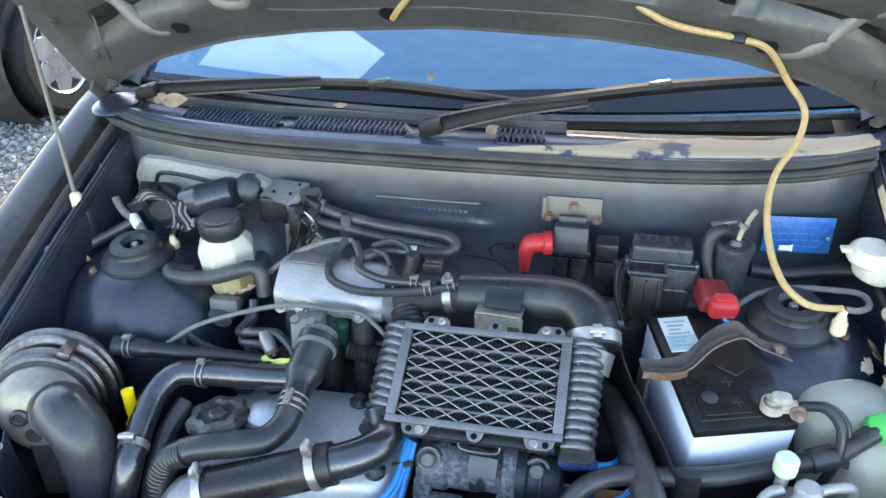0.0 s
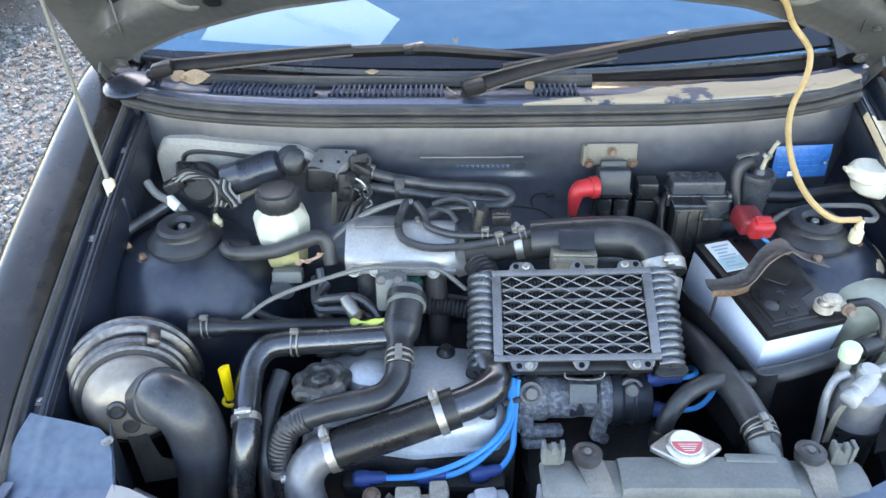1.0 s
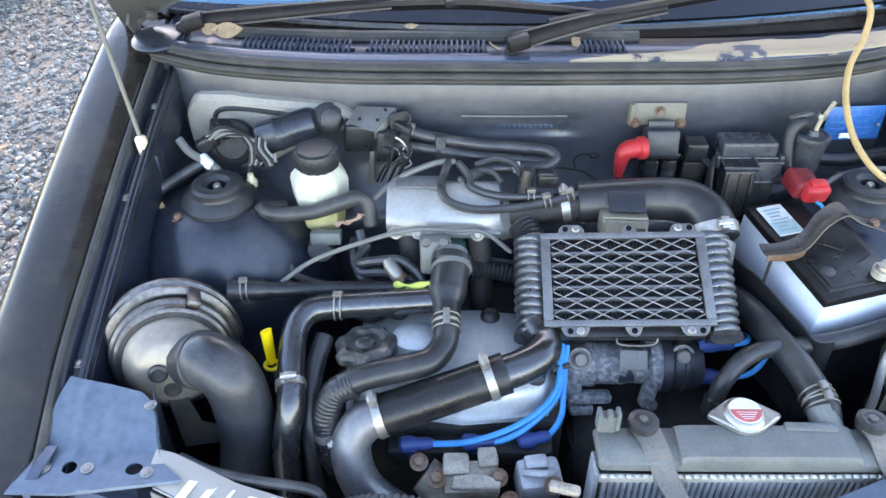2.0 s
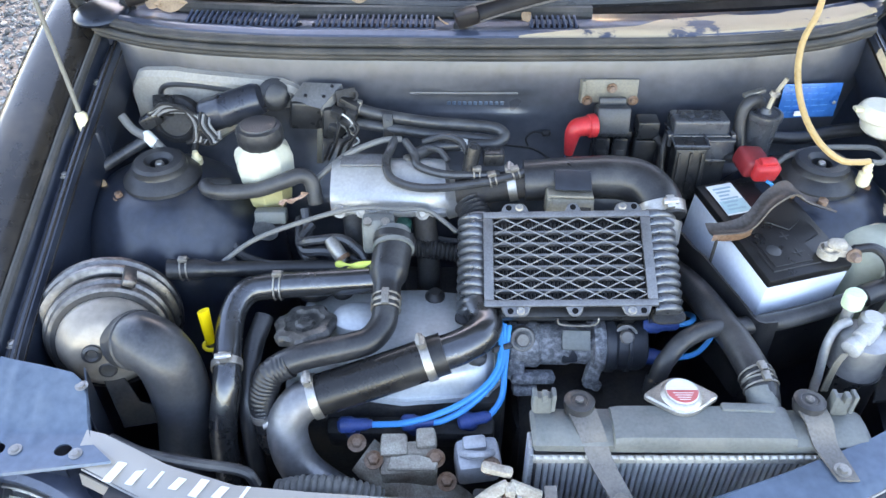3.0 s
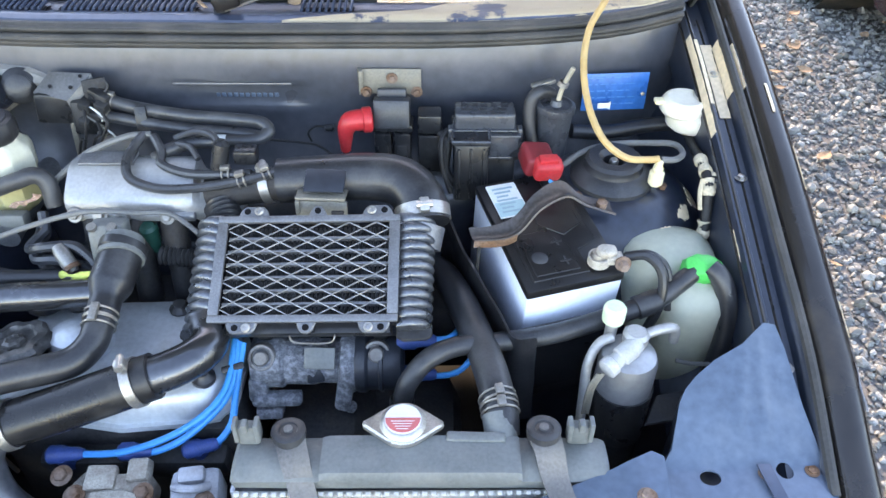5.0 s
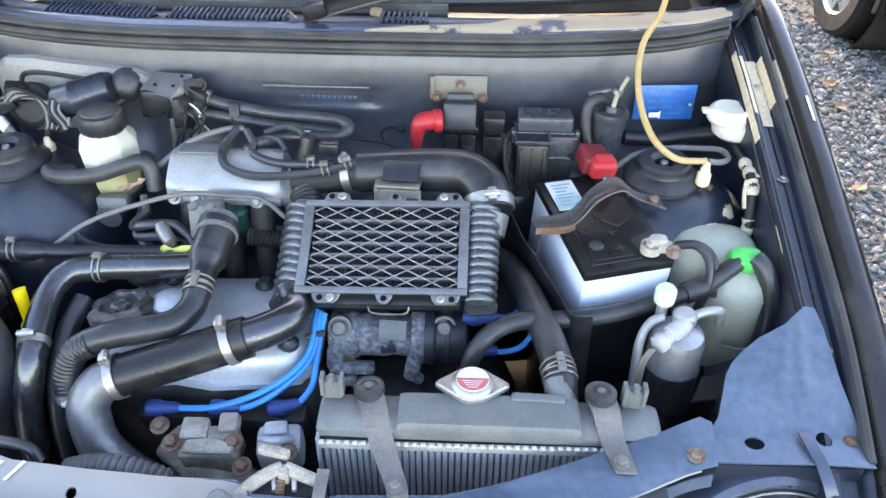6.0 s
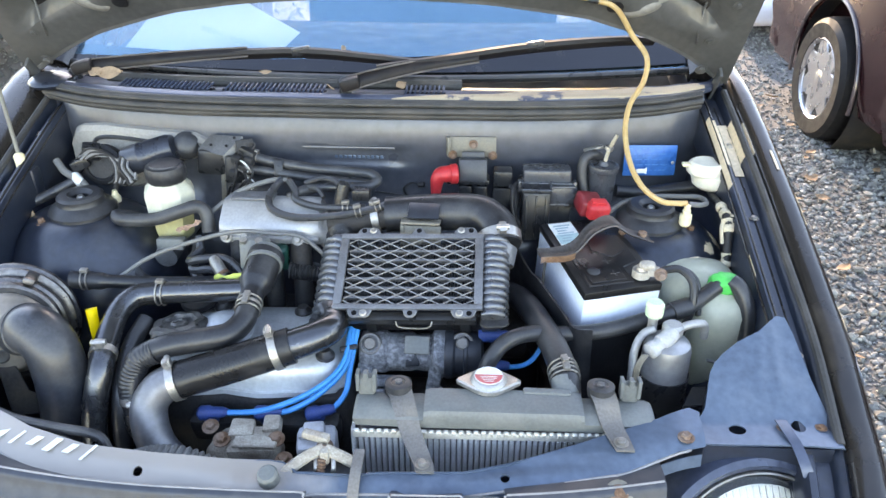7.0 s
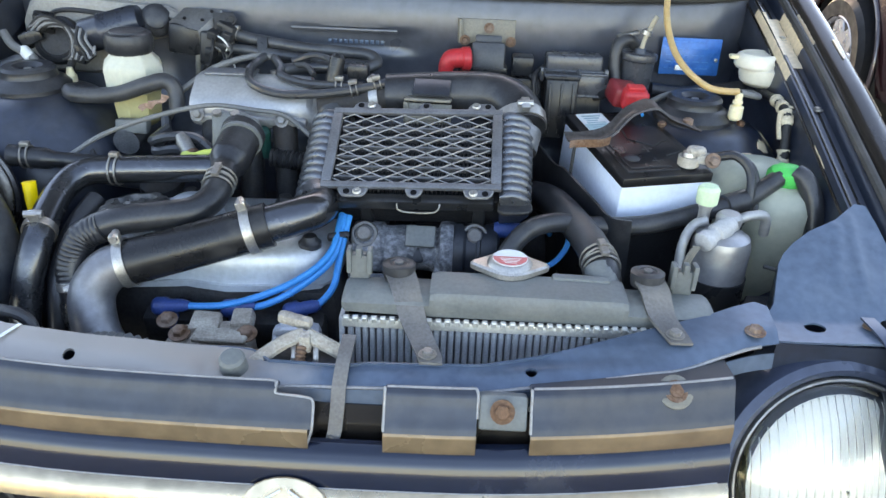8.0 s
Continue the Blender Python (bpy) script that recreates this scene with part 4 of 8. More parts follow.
# pale bead: the lower panel's edge highlight as colour
part("panel_edge", g_tube(B(), [(x, 0.3262 + 0.3 * max(0.0, abs(x) - 0.15) ** 2, 0.588 + 0.02 * (x / 0.5) ** 2) for x in np.linspace(-0.42, 0.42, 20)], 0.0022, 6, 2), LIPGREY, grille, "pale lower edge with its highlight in the colour")
bm = g_sheet(B(), lambda u, v: Vector((-0.43 + 0.86 * u, 0.326 - 0.012 * v + 0.3 * max(0.0, abs(-0.43 + 0.86 * u) - 0.15) ** 2, 0.5845 + 0.015 * (2 * u - 1) ** 2 - 0.020 * v * v)), 30, 3, 0.004)
part("trim_strip", bm, TRIM, grille, "bright trim strip")
part("gap_panel", g_sheet(B(), lambda u, v: Vector((-0.40 + 0.80 * u, 0.374 - 0.012 * v + 0.15 * max(0.0, abs(-0.4 + 0.8 * u) - 0.15) ** 2, 0.652 - 0.06 * v)), 20, 3, 0.003), PAINT, grille)
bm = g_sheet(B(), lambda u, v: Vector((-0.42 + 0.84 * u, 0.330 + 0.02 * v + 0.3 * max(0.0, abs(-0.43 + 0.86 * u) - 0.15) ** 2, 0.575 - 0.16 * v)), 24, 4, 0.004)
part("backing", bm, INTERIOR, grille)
for i in range(24):
    x = -0.40 + i * 0.035
    bm = B()
    yy = 0.318 + 0.3 * max(0.0, abs(x) - 0.15) ** 2
    g_tube(bm, [(x, yy, 0.572), (x + 0.05, yy, 0.49)], 0.003, 6, 2)
    g_tube(bm, [(x, yy - 0.002, 0.572), (x - 0.05, yy - 0.002, 0.49)], 0.003, 6, 2)
    part("mesh_bar", bm, PLASTIC, grille)
bm = g_sheet(B(), lambda u, v: Vector((-0.70 + 1.4 * u, 0.27 + 0.16 * (2 * u - 1) ** 4 - 0.02 * math.sin(v * math.pi), 0.50 - 0.27 * v)), 30, 8, 0.006)
part("bumper", bm, PAINT, grille, "dark painted bumper")
badge = part("badge", g_prism(B(), [(0.040 * math.cos(a), 0.026 * math.sin(a)) for a in (2 * math.pi * k / 24 for k in range(24))], 0.004, axis_m((0.016, 0.312, 0.578), (0, -1, 0.7)), 0.001), TRIM, grille, "bright oval badge")
for sx in (-1, 1):
    part("badge_line", g_tube(B(), [(0.016 + sx * 0.004, 0.3135, 0.5945), (0.016 + sx * 0.018, 0.3095, 0.586), (0.016 + sx * 0.032, 0.305, 0.577)], 0.0012, 6, 3), STICKER, badge)


def headlamp(sx):
    c = Vector((sx * 0.563, 0.407, 0.558))
    way = (sx * 0.12, -0.93, 0.36)
    m = axis_m(c, way) @ Matrix.Scale(1.40, 4)
    h = thing("headlamp", "round headlamp with a fluted clear lens", "headlamp", c, group="round headlamps")
    part("rim", g_lathe(B(), [(0.074, -0.05), (0.092, -0.052), (0.096, -0.034), (0.0965, -0.018), (0.095, -0.006), (0.091, 0.002), (0.085, 0.005), (0.0805, 0.003), (0.078, -0.002), (0.076, -0.01)], m, 56, cap=False), COWL, h, "wide dark blue lamp surround")
    sl = spline([(sx * 0.594, 0.490, 0.7065), (sx * 0.597, 0.470, 0.7055), (sx * 0.602, 0.452, 0.701), (sx * 0.608, 0.434, 0.688), (sx * 0.614, 0.424, 0.672)], 5)
    part("fixing_strap", g_sheet(B(), lambda u, v: sl[min(int(round(u * 20)), 20)] + Vector(((v - 0.5) * 0.014, 0, 0)), 20, 2, 0.002), COWL, h, "grey sheet-metal strap")
    part("bezel", g_lathe(B(), [(0.0775, -0.004), (0.0787, 0.001), (0.0782, 0.004), (0.0768, 0.0045), (0.0755, 0.001)], m, 48, cap=False), CLIPDARK, h, "thin tarnished bezel ring")
    lens = part("lens", g_lathe(B(), [(0.0755, -0.004), (0.0745, 0.003), (0.066, 0.010), (0.05, 0.016), (0.03, 0.0195), (0.001, 0.021), (0.001, 0.018), (0.03, 0.0165), (0.05, 0.013), (0.066, 0.007), (0.072, 0.0), (0.073, -0.004)], m, 48, cap=False), LENS, h, "clear fluted glass lens")
    lens.visible_shadow = False
    part("diffuser", g_lathe(B(), [(0.069, -0.004), (0.064, 0.002), (0.048, 0.008), (0.025, 0.012), (0.001, 0.0135)], m @ pose(sx * 0.004, -0.004, 0), 40, cap=False), LAMPGLASS, h, "milky fluted inner lens")
    part("reflector", g_lathe(B(), [(0.0745, -0.006), (0.066, -0.028), (0.05, -0.046), (0.03, -0.056), (0.012, -0.06), (0.001, -0.06)], m, 48, cap=False), REFLECTOR, h, "bright silvered reflector")
    part("bulb", g_lathe(B(), [(0.012, -0.06), (0.012, -0.035), (0.009, -0.02), (0.001, -0.014)], m, 20), STICKER, h)
    for i in range(23):
        u = -0.066 + i * 0.006
        hh = math.sqrt(max(0.0, 0.072 ** 2 - u * u))
        zz = lambda w: 0.0215 - 3.3 * (u * u + w * w)
        bm = g_tube(B(), [m @ Vector((u, w, zz(w))) for w in np.linspace(-hh * 0.93, hh * 0.93, 7)], 0.0008, 5, 2)
        part("flute", bm, LENS, h).visible_shadow = False
    part("bowl", g_lathe(B(), [(0.088, -0.045), (0.07, -0.08), (0.03, -0.10), (0.001, -0.10)], m, 32), PLASTIC, h, "black lamp bowl")
    return h


headlamp(1)
headlamp(-1)

# ---- bonnet, standing open ----
HUP, HN = Vector((0, -0.55, 0.835)), Vector((0, -0.835, -0.55))
hood_edge = piecewise([(-0.66, -0.01), (-0.632, 0.015), (-0.56, 0.06), (-0.484, 0.10), (-0.346, 0.145), (-0.203, 0.168), (0.0, 0.181), (0.203, 0.172), (0.39, 0.145), (0.51, 0.10), (0.58, 0.06), (0.64, 0.01), (0.66, -0.01)])


def hood_pt(x, s, off=0.0):
    return Vector((x, 1.13, 0.96)) + HUP * s + HN * (off + 0.02 * (1 - (x / 0.66) ** 2) * -1)


def smooth(a, b, x):
    t = min(1.0, max(0.0, (x - a) / (b - a)))
    return t * t * (3 - 2 * t)


def hood_relief(x, s):
    e = hood_edge(x)
    band = smooth(0.075, 0.09, s - e)
    side = smooth(0.04, 0.07, 0.66 - abs(x))
    rib = 1 - 0.9 * math.exp(-((abs(x) - 0.30 - 0.12 * s) / 0.035) ** 2)
    rib2 = 1 - 0.9 * math.exp(-((s - 0.47) / 0.04) ** 2)
    pocket = 0.6 * math.exp(-(((abs(x) - 0.52) / 0.08) ** 4 + ((s - 0.17 - 0.35 * (0.52 - abs(x))) / 0.022) ** 4))
    return -0.03 * band * side * rib * rib2 - 0.014 * pocket


hood = thing("car_bonnet", "open bonnet seen from its dusty grey underside", "bonnet", (0, 1.13, 0.96))
bm = g_sheet(B(), lambda u, v: (lambda x: (lambda s: hood_pt(x, s, hood_relief(x, s)))(hood_edge(x) + v * (0.80 - hood_edge(x))))(-0.66 + 1.32 * u), 90, 60, 0.002)
part("inner_frame", bm, HOOD_IN, hood, "pressed grey-brown inner frame", sharp=60)
bm = g_sheet(B(), lambda u, v: (lambda x: hood_pt(x, hood_edge(x) - 0.006 + v * (0.82 - hood_edge(x)), -0.032))(-0.67 + 1.34 * u), 30, 20, 0.002)
part("outer_skin", bm, PAINT, hood, "dark painted outer skin")
bm = B()
g_tube(bm, [hood_pt(x, hood_edge(x) - 0.002, -0.014) for x in np.linspace(-0.655, 0.655, 25)], 0.016, 8, 3, flat=0.5)
part("folded_edge", bm, HOOD_IN, hood)
for x, s in ((-0.416, 0.168), (0.425, 0.17), (-0.08, 0.205), (0.36, 0.235), (-0.33, 0.30)):
    bm = g_lathe(B(), [(0.0105, 0.0), (0.0105, 0.0015), (0.001, 0.0015)], axis_m(hood_pt(x, s, hood_relief(x, s) + 0.0015), HN), 18, squash=lambda a: 1 + 0.35 * abs(math.cos(a)))
    part("rubber_plug", bm, FIN, hood, "black rubber plug")
hlip = lambda x, s, o=0.0: hood_pt(x, s, hood_relief(x, s) + o)
for sx in (-1, 1):
    part("pocket_lip", g_tube(B(), [hlip(sx * x, s, -0.0085) for x, s in ((0.585, 0.222), (0.565, 0.212), (0.53, 0.190), (0.49, 0.164), (0.455, 0.152), (0.435, 0.158))], lambda f: 0.0125 - 0.02 * (f - 0.5) ** 2, 12, 8), HOOD_HIGHLIGHT, hood, "rounded lip of a pressed pocket with a painted highlight")
    part("pressed_bead", g_tube(B(), [hlip(sx * x, s, 0.0) for x, s in ((0.60, 0.19), (0.585, 0.16), (0.575, 0.12), (0.58, 0.09))], 0.002, 6, 5), HOOD_IN, hood)
    for x, s in ((0.622, 0.185), (0.60, 0.10)):
        part("hinge_bolt", g_bolt(B(), hlip(sx * x, s, 0.001), HN, 0.0055, 0.0035), HOOD_IN, hood)
part("pressed_bead", g_tube(B(), [hlip(x, hood_edge(x) + 0.036 + 0.05 * max(0.0, -0.2 - x) * 4, -0.003) for x in np.linspace(-0.26, 0.36, 14)], 0.0045, 8, 3), HOOD_IN, hood, "pressed bead along the rear edge")
part("pressed_pad", g_tube(B(), [hlip(x, s, -0.0065) for x, s in ((-0.36, 0.235), (-0.33, 0.218), (-0.295, 0.216), (-0.28, 0.235))], 0.011, 12, 6), HOOD_HIGHLIGHT, hood)
for sx in (-1, 1):
    bm = B()
    g_box(bm, (0.006, 0.09, 0.02), Matrix.Translation((sx * 0.632, 1.115, 0.955)) @ pose(0, 0, 0, -50, 0, 0), 0.002)
    g_bolt(bm, (sx * 0.60, 1.10, 0.99), HN, 0.007, 0.006)
    part("hinge", bm, HOOD_IN, hood)

# bonnet prop
prop = thing("bonnet_prop", "slim dull steel rod propping the bonnet open", "prop rod", (-0.595, 0.941, 0.83))
top = hood_pt(-0.652, 0.22, 0.0)
part("rod", g_tube(B(), [(-0.584, 0.914, 0.868), Vector((-0.584, 0.914, 0.868)).lerp(top, 0.5), top], 0.0034, 8), TAN, prop)
bm = g_lathe(B(), [(0.008, -0.02), (0.009, -0.005), (0.009, 0.012), (0.006, 0.016)], axis_m((-0.584, 0.914, 0.862), top - Vector((-0.584, 0.914, 0.862))), 12)
part("foot", bm, CREAM, prop, "cream plastic foot")
bm = B()
g_box(bm, (0.03, 0.025, 0.05), pose(-0.578, 0.918, 0.825), 0.003)
part("bracket", bm, BAY, prop)


# ---- wipers ----
TRIMGREY = surface("grey_arm_edge", (0.13, 0.115, 0.105), 0.5, 0.2, 0.3, 40, 0.1)
def wiper(pts_arm, pts_blade, pivot):
    w = thing("windscreen_wiper", "black windscreen wiper with a dusty arm and blade", "wiper", pivot, group="windscreen wipers")
    part("pivot", g_lathe(B(), [(0.011, -0.03), (0.011, -0.004), (0.009, 0.002), (0.006, 0.004)], axis_m(pivot, (0, -0.3, 1)), 16), PLASTIC, w)
    line = spline(pts_arm, 6)

    def arm_at(u, side, lift=0.0):
        f = u * (len(line) - 1)
        i = min(int(f), len(line) - 2)
        wide = 0.0135 - 0.005 * u
        return line[i].lerp(line[i + 1], f - i) + Vector((-0.12, 0.50, 0.86)) * (side * wide) + Vector((0, -0.86, 0.5)) * lift
    a = part("arm", g_sheet(B(), lambda u, v: arm_at(u, 2 * v - 1, 0.006 - 0.004 * (2 * v - 1) ** 2), 24, 6, 0.004), ARMBLACK, w, "satin black tapered arm")
    for s in (-1, 1):
        part("edge", g_tube(B(), [arm_at(u, s, 0.003) for u in np.linspace(0, 1, 10)], 0.0017, 6, 2), TRIMGREY, a, "pale edge")
    part("pivot_cap", g_box(B(), (0.036, 0.030, 0.022), Matrix.Translation(line[0] + Vector((0.004, -0.004, 0.004))) @ pose(0, 0, 0, 0, -14, 10), 0.006), ARMBLACK, w)
    b = part("blade", g_tube(B(), pts_blade, lambda f: 0.0065 + 0.0025 * math.sin(math.pi * f), 8, 8, flat=1.4), ARMBLACK, w, "dusty black blade")
    mid = spline(pts_blade, 4)
    bm = B()
    c = mid[len(mid) // 2]
    g_box(bm, (0.034, 0.012, 0.016), Matrix.Translation(c + Vector((0, -0.004, 0.004))) @ pose(0, 0, 0, 0, -8, 8), 0.003)
    part("clip", bm, PLASTIC, b)
    return w


wiper([(-0.540, 1.105, 0.974), (-0.50, 1.108, 0.980), (-0.35, 1.100, 0.998), (-0.22, 1.096, 1.010)],
      [(-0.47, 1.135, 0.985), (-0.30, 1.108, 1.0), (-0.12, 1.09, 1.012), (0.0, 1.088, 1.005), (0.13, 1.095, 0.99)], (-0.56, 1.112, 0.968))
wiper([(-0.03, 1.032, 0.972), (0.02, 1.04, 0.985), (0.10, 1.055, 1.0), (0.20, 1.072, 1.012)],
      [(0.02, 1.055, 0.995), (0.15, 1.07, 1.01), (0.30, 1.10, 1.025), (0.45, 1.135, 1.03), (0.52, 1.155, 1.025)], (-0.035, 1.03, 0.965))


# ---- engine ----
engine = thing("engine", "small grimy engine with a dusty silver valve cover", "engine", (-0.12, 0.66, 0.30))
part("block", g_box(B(), (0.29, 0.18, 0.32), pose(-0.12, 0.665, 0.49, 0, 0, 0), 0.02), DARK, engine, "oily dark engine block")
part("gearbox", g_box(B(), (0.26, 0.16, 0.20), pose(0.16, 0.68, 0.46), 0.04), DARK, engine)
part("bell_housing", g_lathe(B(), [(0.09, 0), (0.10, 0.02), (0.10, 0.10), (0.07, 0.14)], axis_m((0.05, 0.68, 0.48), (1, 0, 0)), 28), DARK, engine)
part("inlet_flange", g_box(B(), (0.3, 0.1, 0.12), pose(-0.08, 0.80, 0.60, 20, 0, 0), 0.02), DARK, engine)
part("starter_motor", g_lathe(B(), [(0.02, 0), (0.05, 0.01), (0.05, 0.2), (0.03, 0.22)], axis_m((0.09, 0.83, 0.60), (1, 0, 0)), 24), DARK, engine)
out = [(-0.262, 0.585), (-0.235, 0.572), (-0.16, 0.582), (-0.11, 0.574), (-0.03, 0.582), (0.002, 0.588), (0.018, 0.61), (0.02, 0.70), (0.0, 0.745), (-0.08, 0.757), (-0.22, 0.752), (-0.262, 0.735), (-0.272, 0.66)]
bm = plate_cdt(B(), out, [], lambda x, y: 0.652, 0.008)
cover = part("valve_cover", bm, COVER, engine, "dusty silver valve cover")


def ring_of(sc, z, r=0.02):
    cx, cy = -0.122, 0.665
    return [Vector((cx + (x - cx) * sc, cy + (y - cy) * sc, z)) for x, y in out]


bm = B()
rings = [ring_of(0.94, 0.648), ring_of(0.935, 0.672), ring_of(0.915, 0.684), ring_of(0.86, 0.691), ring_of(0.5, 0.694), ring_of(0.05, 0.695)]
g_loft(bm, rings)
bmesh.ops.recalc_face_normals(bm, faces=bm.faces)
part("cover_top", bm, COVER, cover, sharp=50)
for x, y in ((-0.07, 0.728), (-0.015, 0.615), (-0.20, 0.735)):
    part("cover_nut", g_lathe(B(), [(0.014, 0), (0.014, 0.006), (0.010, 0.009), (0.008, 0.014), (0.002, 0.014)], pose(x, y, 0.690), 20), RUBBER_MATT, cover, "black rubber-seated nut")
g = g_lathe(B(), [(0.03, 0.0), (0.034, 0.012), (0.03, 0.03), (0.018, 0.038), (0.001, 0.04)], pose(-0.17, 0.664, 0.688), 28, squash=lambda a: 1 + 0.12 * math.cos(2 * a))
part("cover_dome", g, COVER, cover, "smooth silver dome")
# oil filler
bm = g_lathe(B(), [(0.026, -0.03), (0.026, 0.0), (0.02, 0.006)], pose(-0.235, 0.648, 0.70), 24)
neck = part("filler_neck", bm, DARK, cover)
bm = g_lathe(B(), [(0.036, 0), (0.040, 0.004), (0.040, 0.013), (0.036, 0.018), (0.026, 0.019), (0.024, 0.013), (0.013, 0.012), (0.012, 0.017), (0.008, 0.019), (0.007, 0.016), (0.001, 0.016)], pose(-0.237, 0.645, 0.706, -8, -6, 0), 48,
             squash=lambda a: 1 + 0.09 * max(-0.7, min(0.7, 1.6 * math.sin(7 * a))))
part("oil_cap", bm, CAPGRIME, neck, "black scalloped oil filler cap")
# plug wells and manifold front
def lump(bm, c, size, seed, power=0.6, turn=(0, 0, 0)):
    """A worn cast lump: a rounded block with uneven skin."""
    t = bmesh.new()
    bmesh.ops.create_icosphere(t, subdivisions=4, radius=1.0)
    for v in t.verts:
        q = Vector([math.copysign(abs(k) ** power, k) for k in v.co])
        q *= 1 + 0.06 * noise.noise(q * 1.7 + Vector((seed, 0, 0))) + 0.03 * noise.noise(q * 6 + Vector((0, seed, 0)))
        v.co = Vector((q.x * size[0], q.y * size[1], q.z * size[2]))
    t.transform(pose(*c, *turn))
    return merge(bm, t)


bm = B()
g_box(bm, (0.072, 0.044, 0.052), pose(-0.100, 0.512, 0.606, 14, 0, 3), 0.007, 2)
g_box(bm, (0.034, 0.030, 0.016), pose(-0.118, 0.520, 0.634, 14, 6, 3), 0.005, 2)
g_box(bm, (0.026, 0.026, 0.020), pose(-0.078, 0.530, 0.634, 14, -8, 3), 0.005, 2)
g_prism(bm, [(-0.03, -0.006), (0.03, -0.010), (0.034, 0.004), (0.01, 0.012), (-0.026, 0.010)], 0.008, pose(-0.096, 0.492, 0.632, 14, 0, 3), 0.002)
g_tube(bm, [(-0.16, 0.53, 0.60), (-0.1, 0.50, 0.57), (-0.04, 0.50, 0.53), (0.0, 0.50, 0.45)], 0.025, 12)
for v in bm.verts:
    v.co += Vector((1, 1, 1)) * 0.0016 * noise.noise(v.co * 90)
PALECAST = surface("pale_scaled_casting", (0.5, 0.51, 0.54), 0.5, 0.2, 0.2, 30, 0.15, 0.35, (0.2, 0.11, 0.07), 22)
part("exhaust_casting", bm, MANIFOLD, engine, "pale rust-stained exhaust casting")
bm = B()
g_box(bm, (0.056, 0.044, 0.050), pose(-0.014, 0.517, 0.608, 10, 0, 8), 0.009, 2)
g_box(bm, (0.030, 0.020, 0.016), pose(-0.018, 0.522, 0.636, 10, 0, 8), 0.005, 2)
g_tube(bm, [(-0.034, 0.508, 0.636), (-0.022, 0.500, 0.645), (-0.006, 0.500, 0.645), (0.004, 0.510, 0.636)], 0.005, 10)
part("exhaust_flange", bm, PALECAST, engine, "blue-grey cast flange")
bolts(engine, ((-0.142, 0.500, 0.632), (-0.066, 0.500, 0.636), (0.002, 0.492, 0.632), (-0.165, 0.525, 0.632), (-0.052, 0.478, 0.62)), (0, -0.3, 1), 0.0075, 0.008, RUST, "rusty exhaust bolt")
bm = g_box(B(), (0.22, 0.03, 0.05), pose(-0.10, 0.572, 0.595, 15, 0, 0), 0.008)
part("plug_gallery", bm, DARK, engine)

# ignition leads and boots
leads = thing("ignition_leads", "bright blue ignition leads with dark blue boots", "ignition leads", (-0.02, 0.58, 0.60))
tops = [(0.018, 0.655, 0.716), (0.022, 0.652, 0.716), (0.028, 0.65, 0.716)]
ends = [(-0.175, 0.552, 0.634), (-0.095, 0.556, 0.634), (-0.022, 0.562, 0.632)]
mids = [[(0.012, 0.598, 0.69), (-0.03, 0.565, 0.665), (-0.10, 0.55, 0.642)], [(0.016, 0.600, 0.685), (-0.02, 0.566, 0.66), (-0.06, 0.552, 0.642)], [(0.022, 0.606, 0.68), (0.018, 0.58, 0.655), (0.0, 0.563, 0.638)]]
for a, mm, e in zip(tops, mids, ends):
    part("lead", g_tube(B(), [a, *mm, e], 0.0042, 10, 8), BLUELEAD, leads)
    d = (Vector(mm[-1]) - Vector(e)).normalized()
    part("boot", g_lathe(B(), [(0.005, 0.028), (0.008, 0.02), (0.0085, 0.004), (0.011, 0.0), (0.011, -0.012), (0.008, -0.016)], axis_m(e, d), 14), BLUEBOOT, leads, "dark blue rubber boot")
    part("boot_stem", g_lathe(B(), [(0.011, 0.0), (0.011, -0.03), (0.008, -0.034)], axis_m(e, (0, -0.35, 1)), 12), BLUEBOOT, leads)
part("lead_clip", g_box(B(), (0.026, 0.008, 0.012), pose(0.018, 0.625, 0.700, 40, 0, 20), 0.002), PLASTIC, leads)
for e, mm in (((0.222, 0.668, 0.700), [(0.262, 0.668, 0.702), (0.275, 0.672, 0.704), (0.282, 0.69, 0.695), (0.285, 0.72, 0.67)]), ((0.222, 0.652, 0.656), [(0.262, 0.650, 0.656), (0.285, 0.652, 0.664), (0.300, 0.660, 0.682), (0.304, 0.672, 0.700)])):
    part("lead", g_tube(B(), [e, *mm], 0.0038, 8, 8), BLUELEAD, leads)
    part("boot", g_lathe(B(), [(0.010, -0.014), (0.0112, -0.010), (0.0112, 0.006), (0.0085, 0.012), (0.0075, 0.030), (0.005, 0.034)], axis_m(e, (1, -0.02, 0.03)), 16), BLUEBOOT, leads, "dark blue rubber boot")

# distributor and cam housing under the intercooler
FUSEBLUE = surface("blue_black_plastic", (0.022, 0.026, 0.034), 0.36, 0, 0.3, 40, 0.1, 0.35, (0.07, 0.075, 0.085), 16)
GREYBOLT = surface("grimy_grey_bolt", (0.2, 0.195, 0.19), 0.55, 0.5, 0.4, 60, 0.3, 0.5, (0.12, 0.09, 0.07), 30)
dist = thing("distributor", "dusty grey alloy distributor with a black cap", "distributor", (0.11, 0.63, 0.62))
m = axis_m((0.028, 0.664, 0.668), (1, 0, 0))
bm = g_lathe(B(), [(0.016, 0), (0.030, 0.004), (0.033, 0.012), (0.033, 0.040), (0.029, 0.045), (0.030, 0.080), (0.027, 0.086), (0.029, 0.110), (0.039, 0.114), (0.040, 0.122), (0.036, 0.130)], m, 36)
for v in bm.verts:
    v.co += Vector((0, 1, 1)) * 0.0014 * noise.noise(v.co * 60)
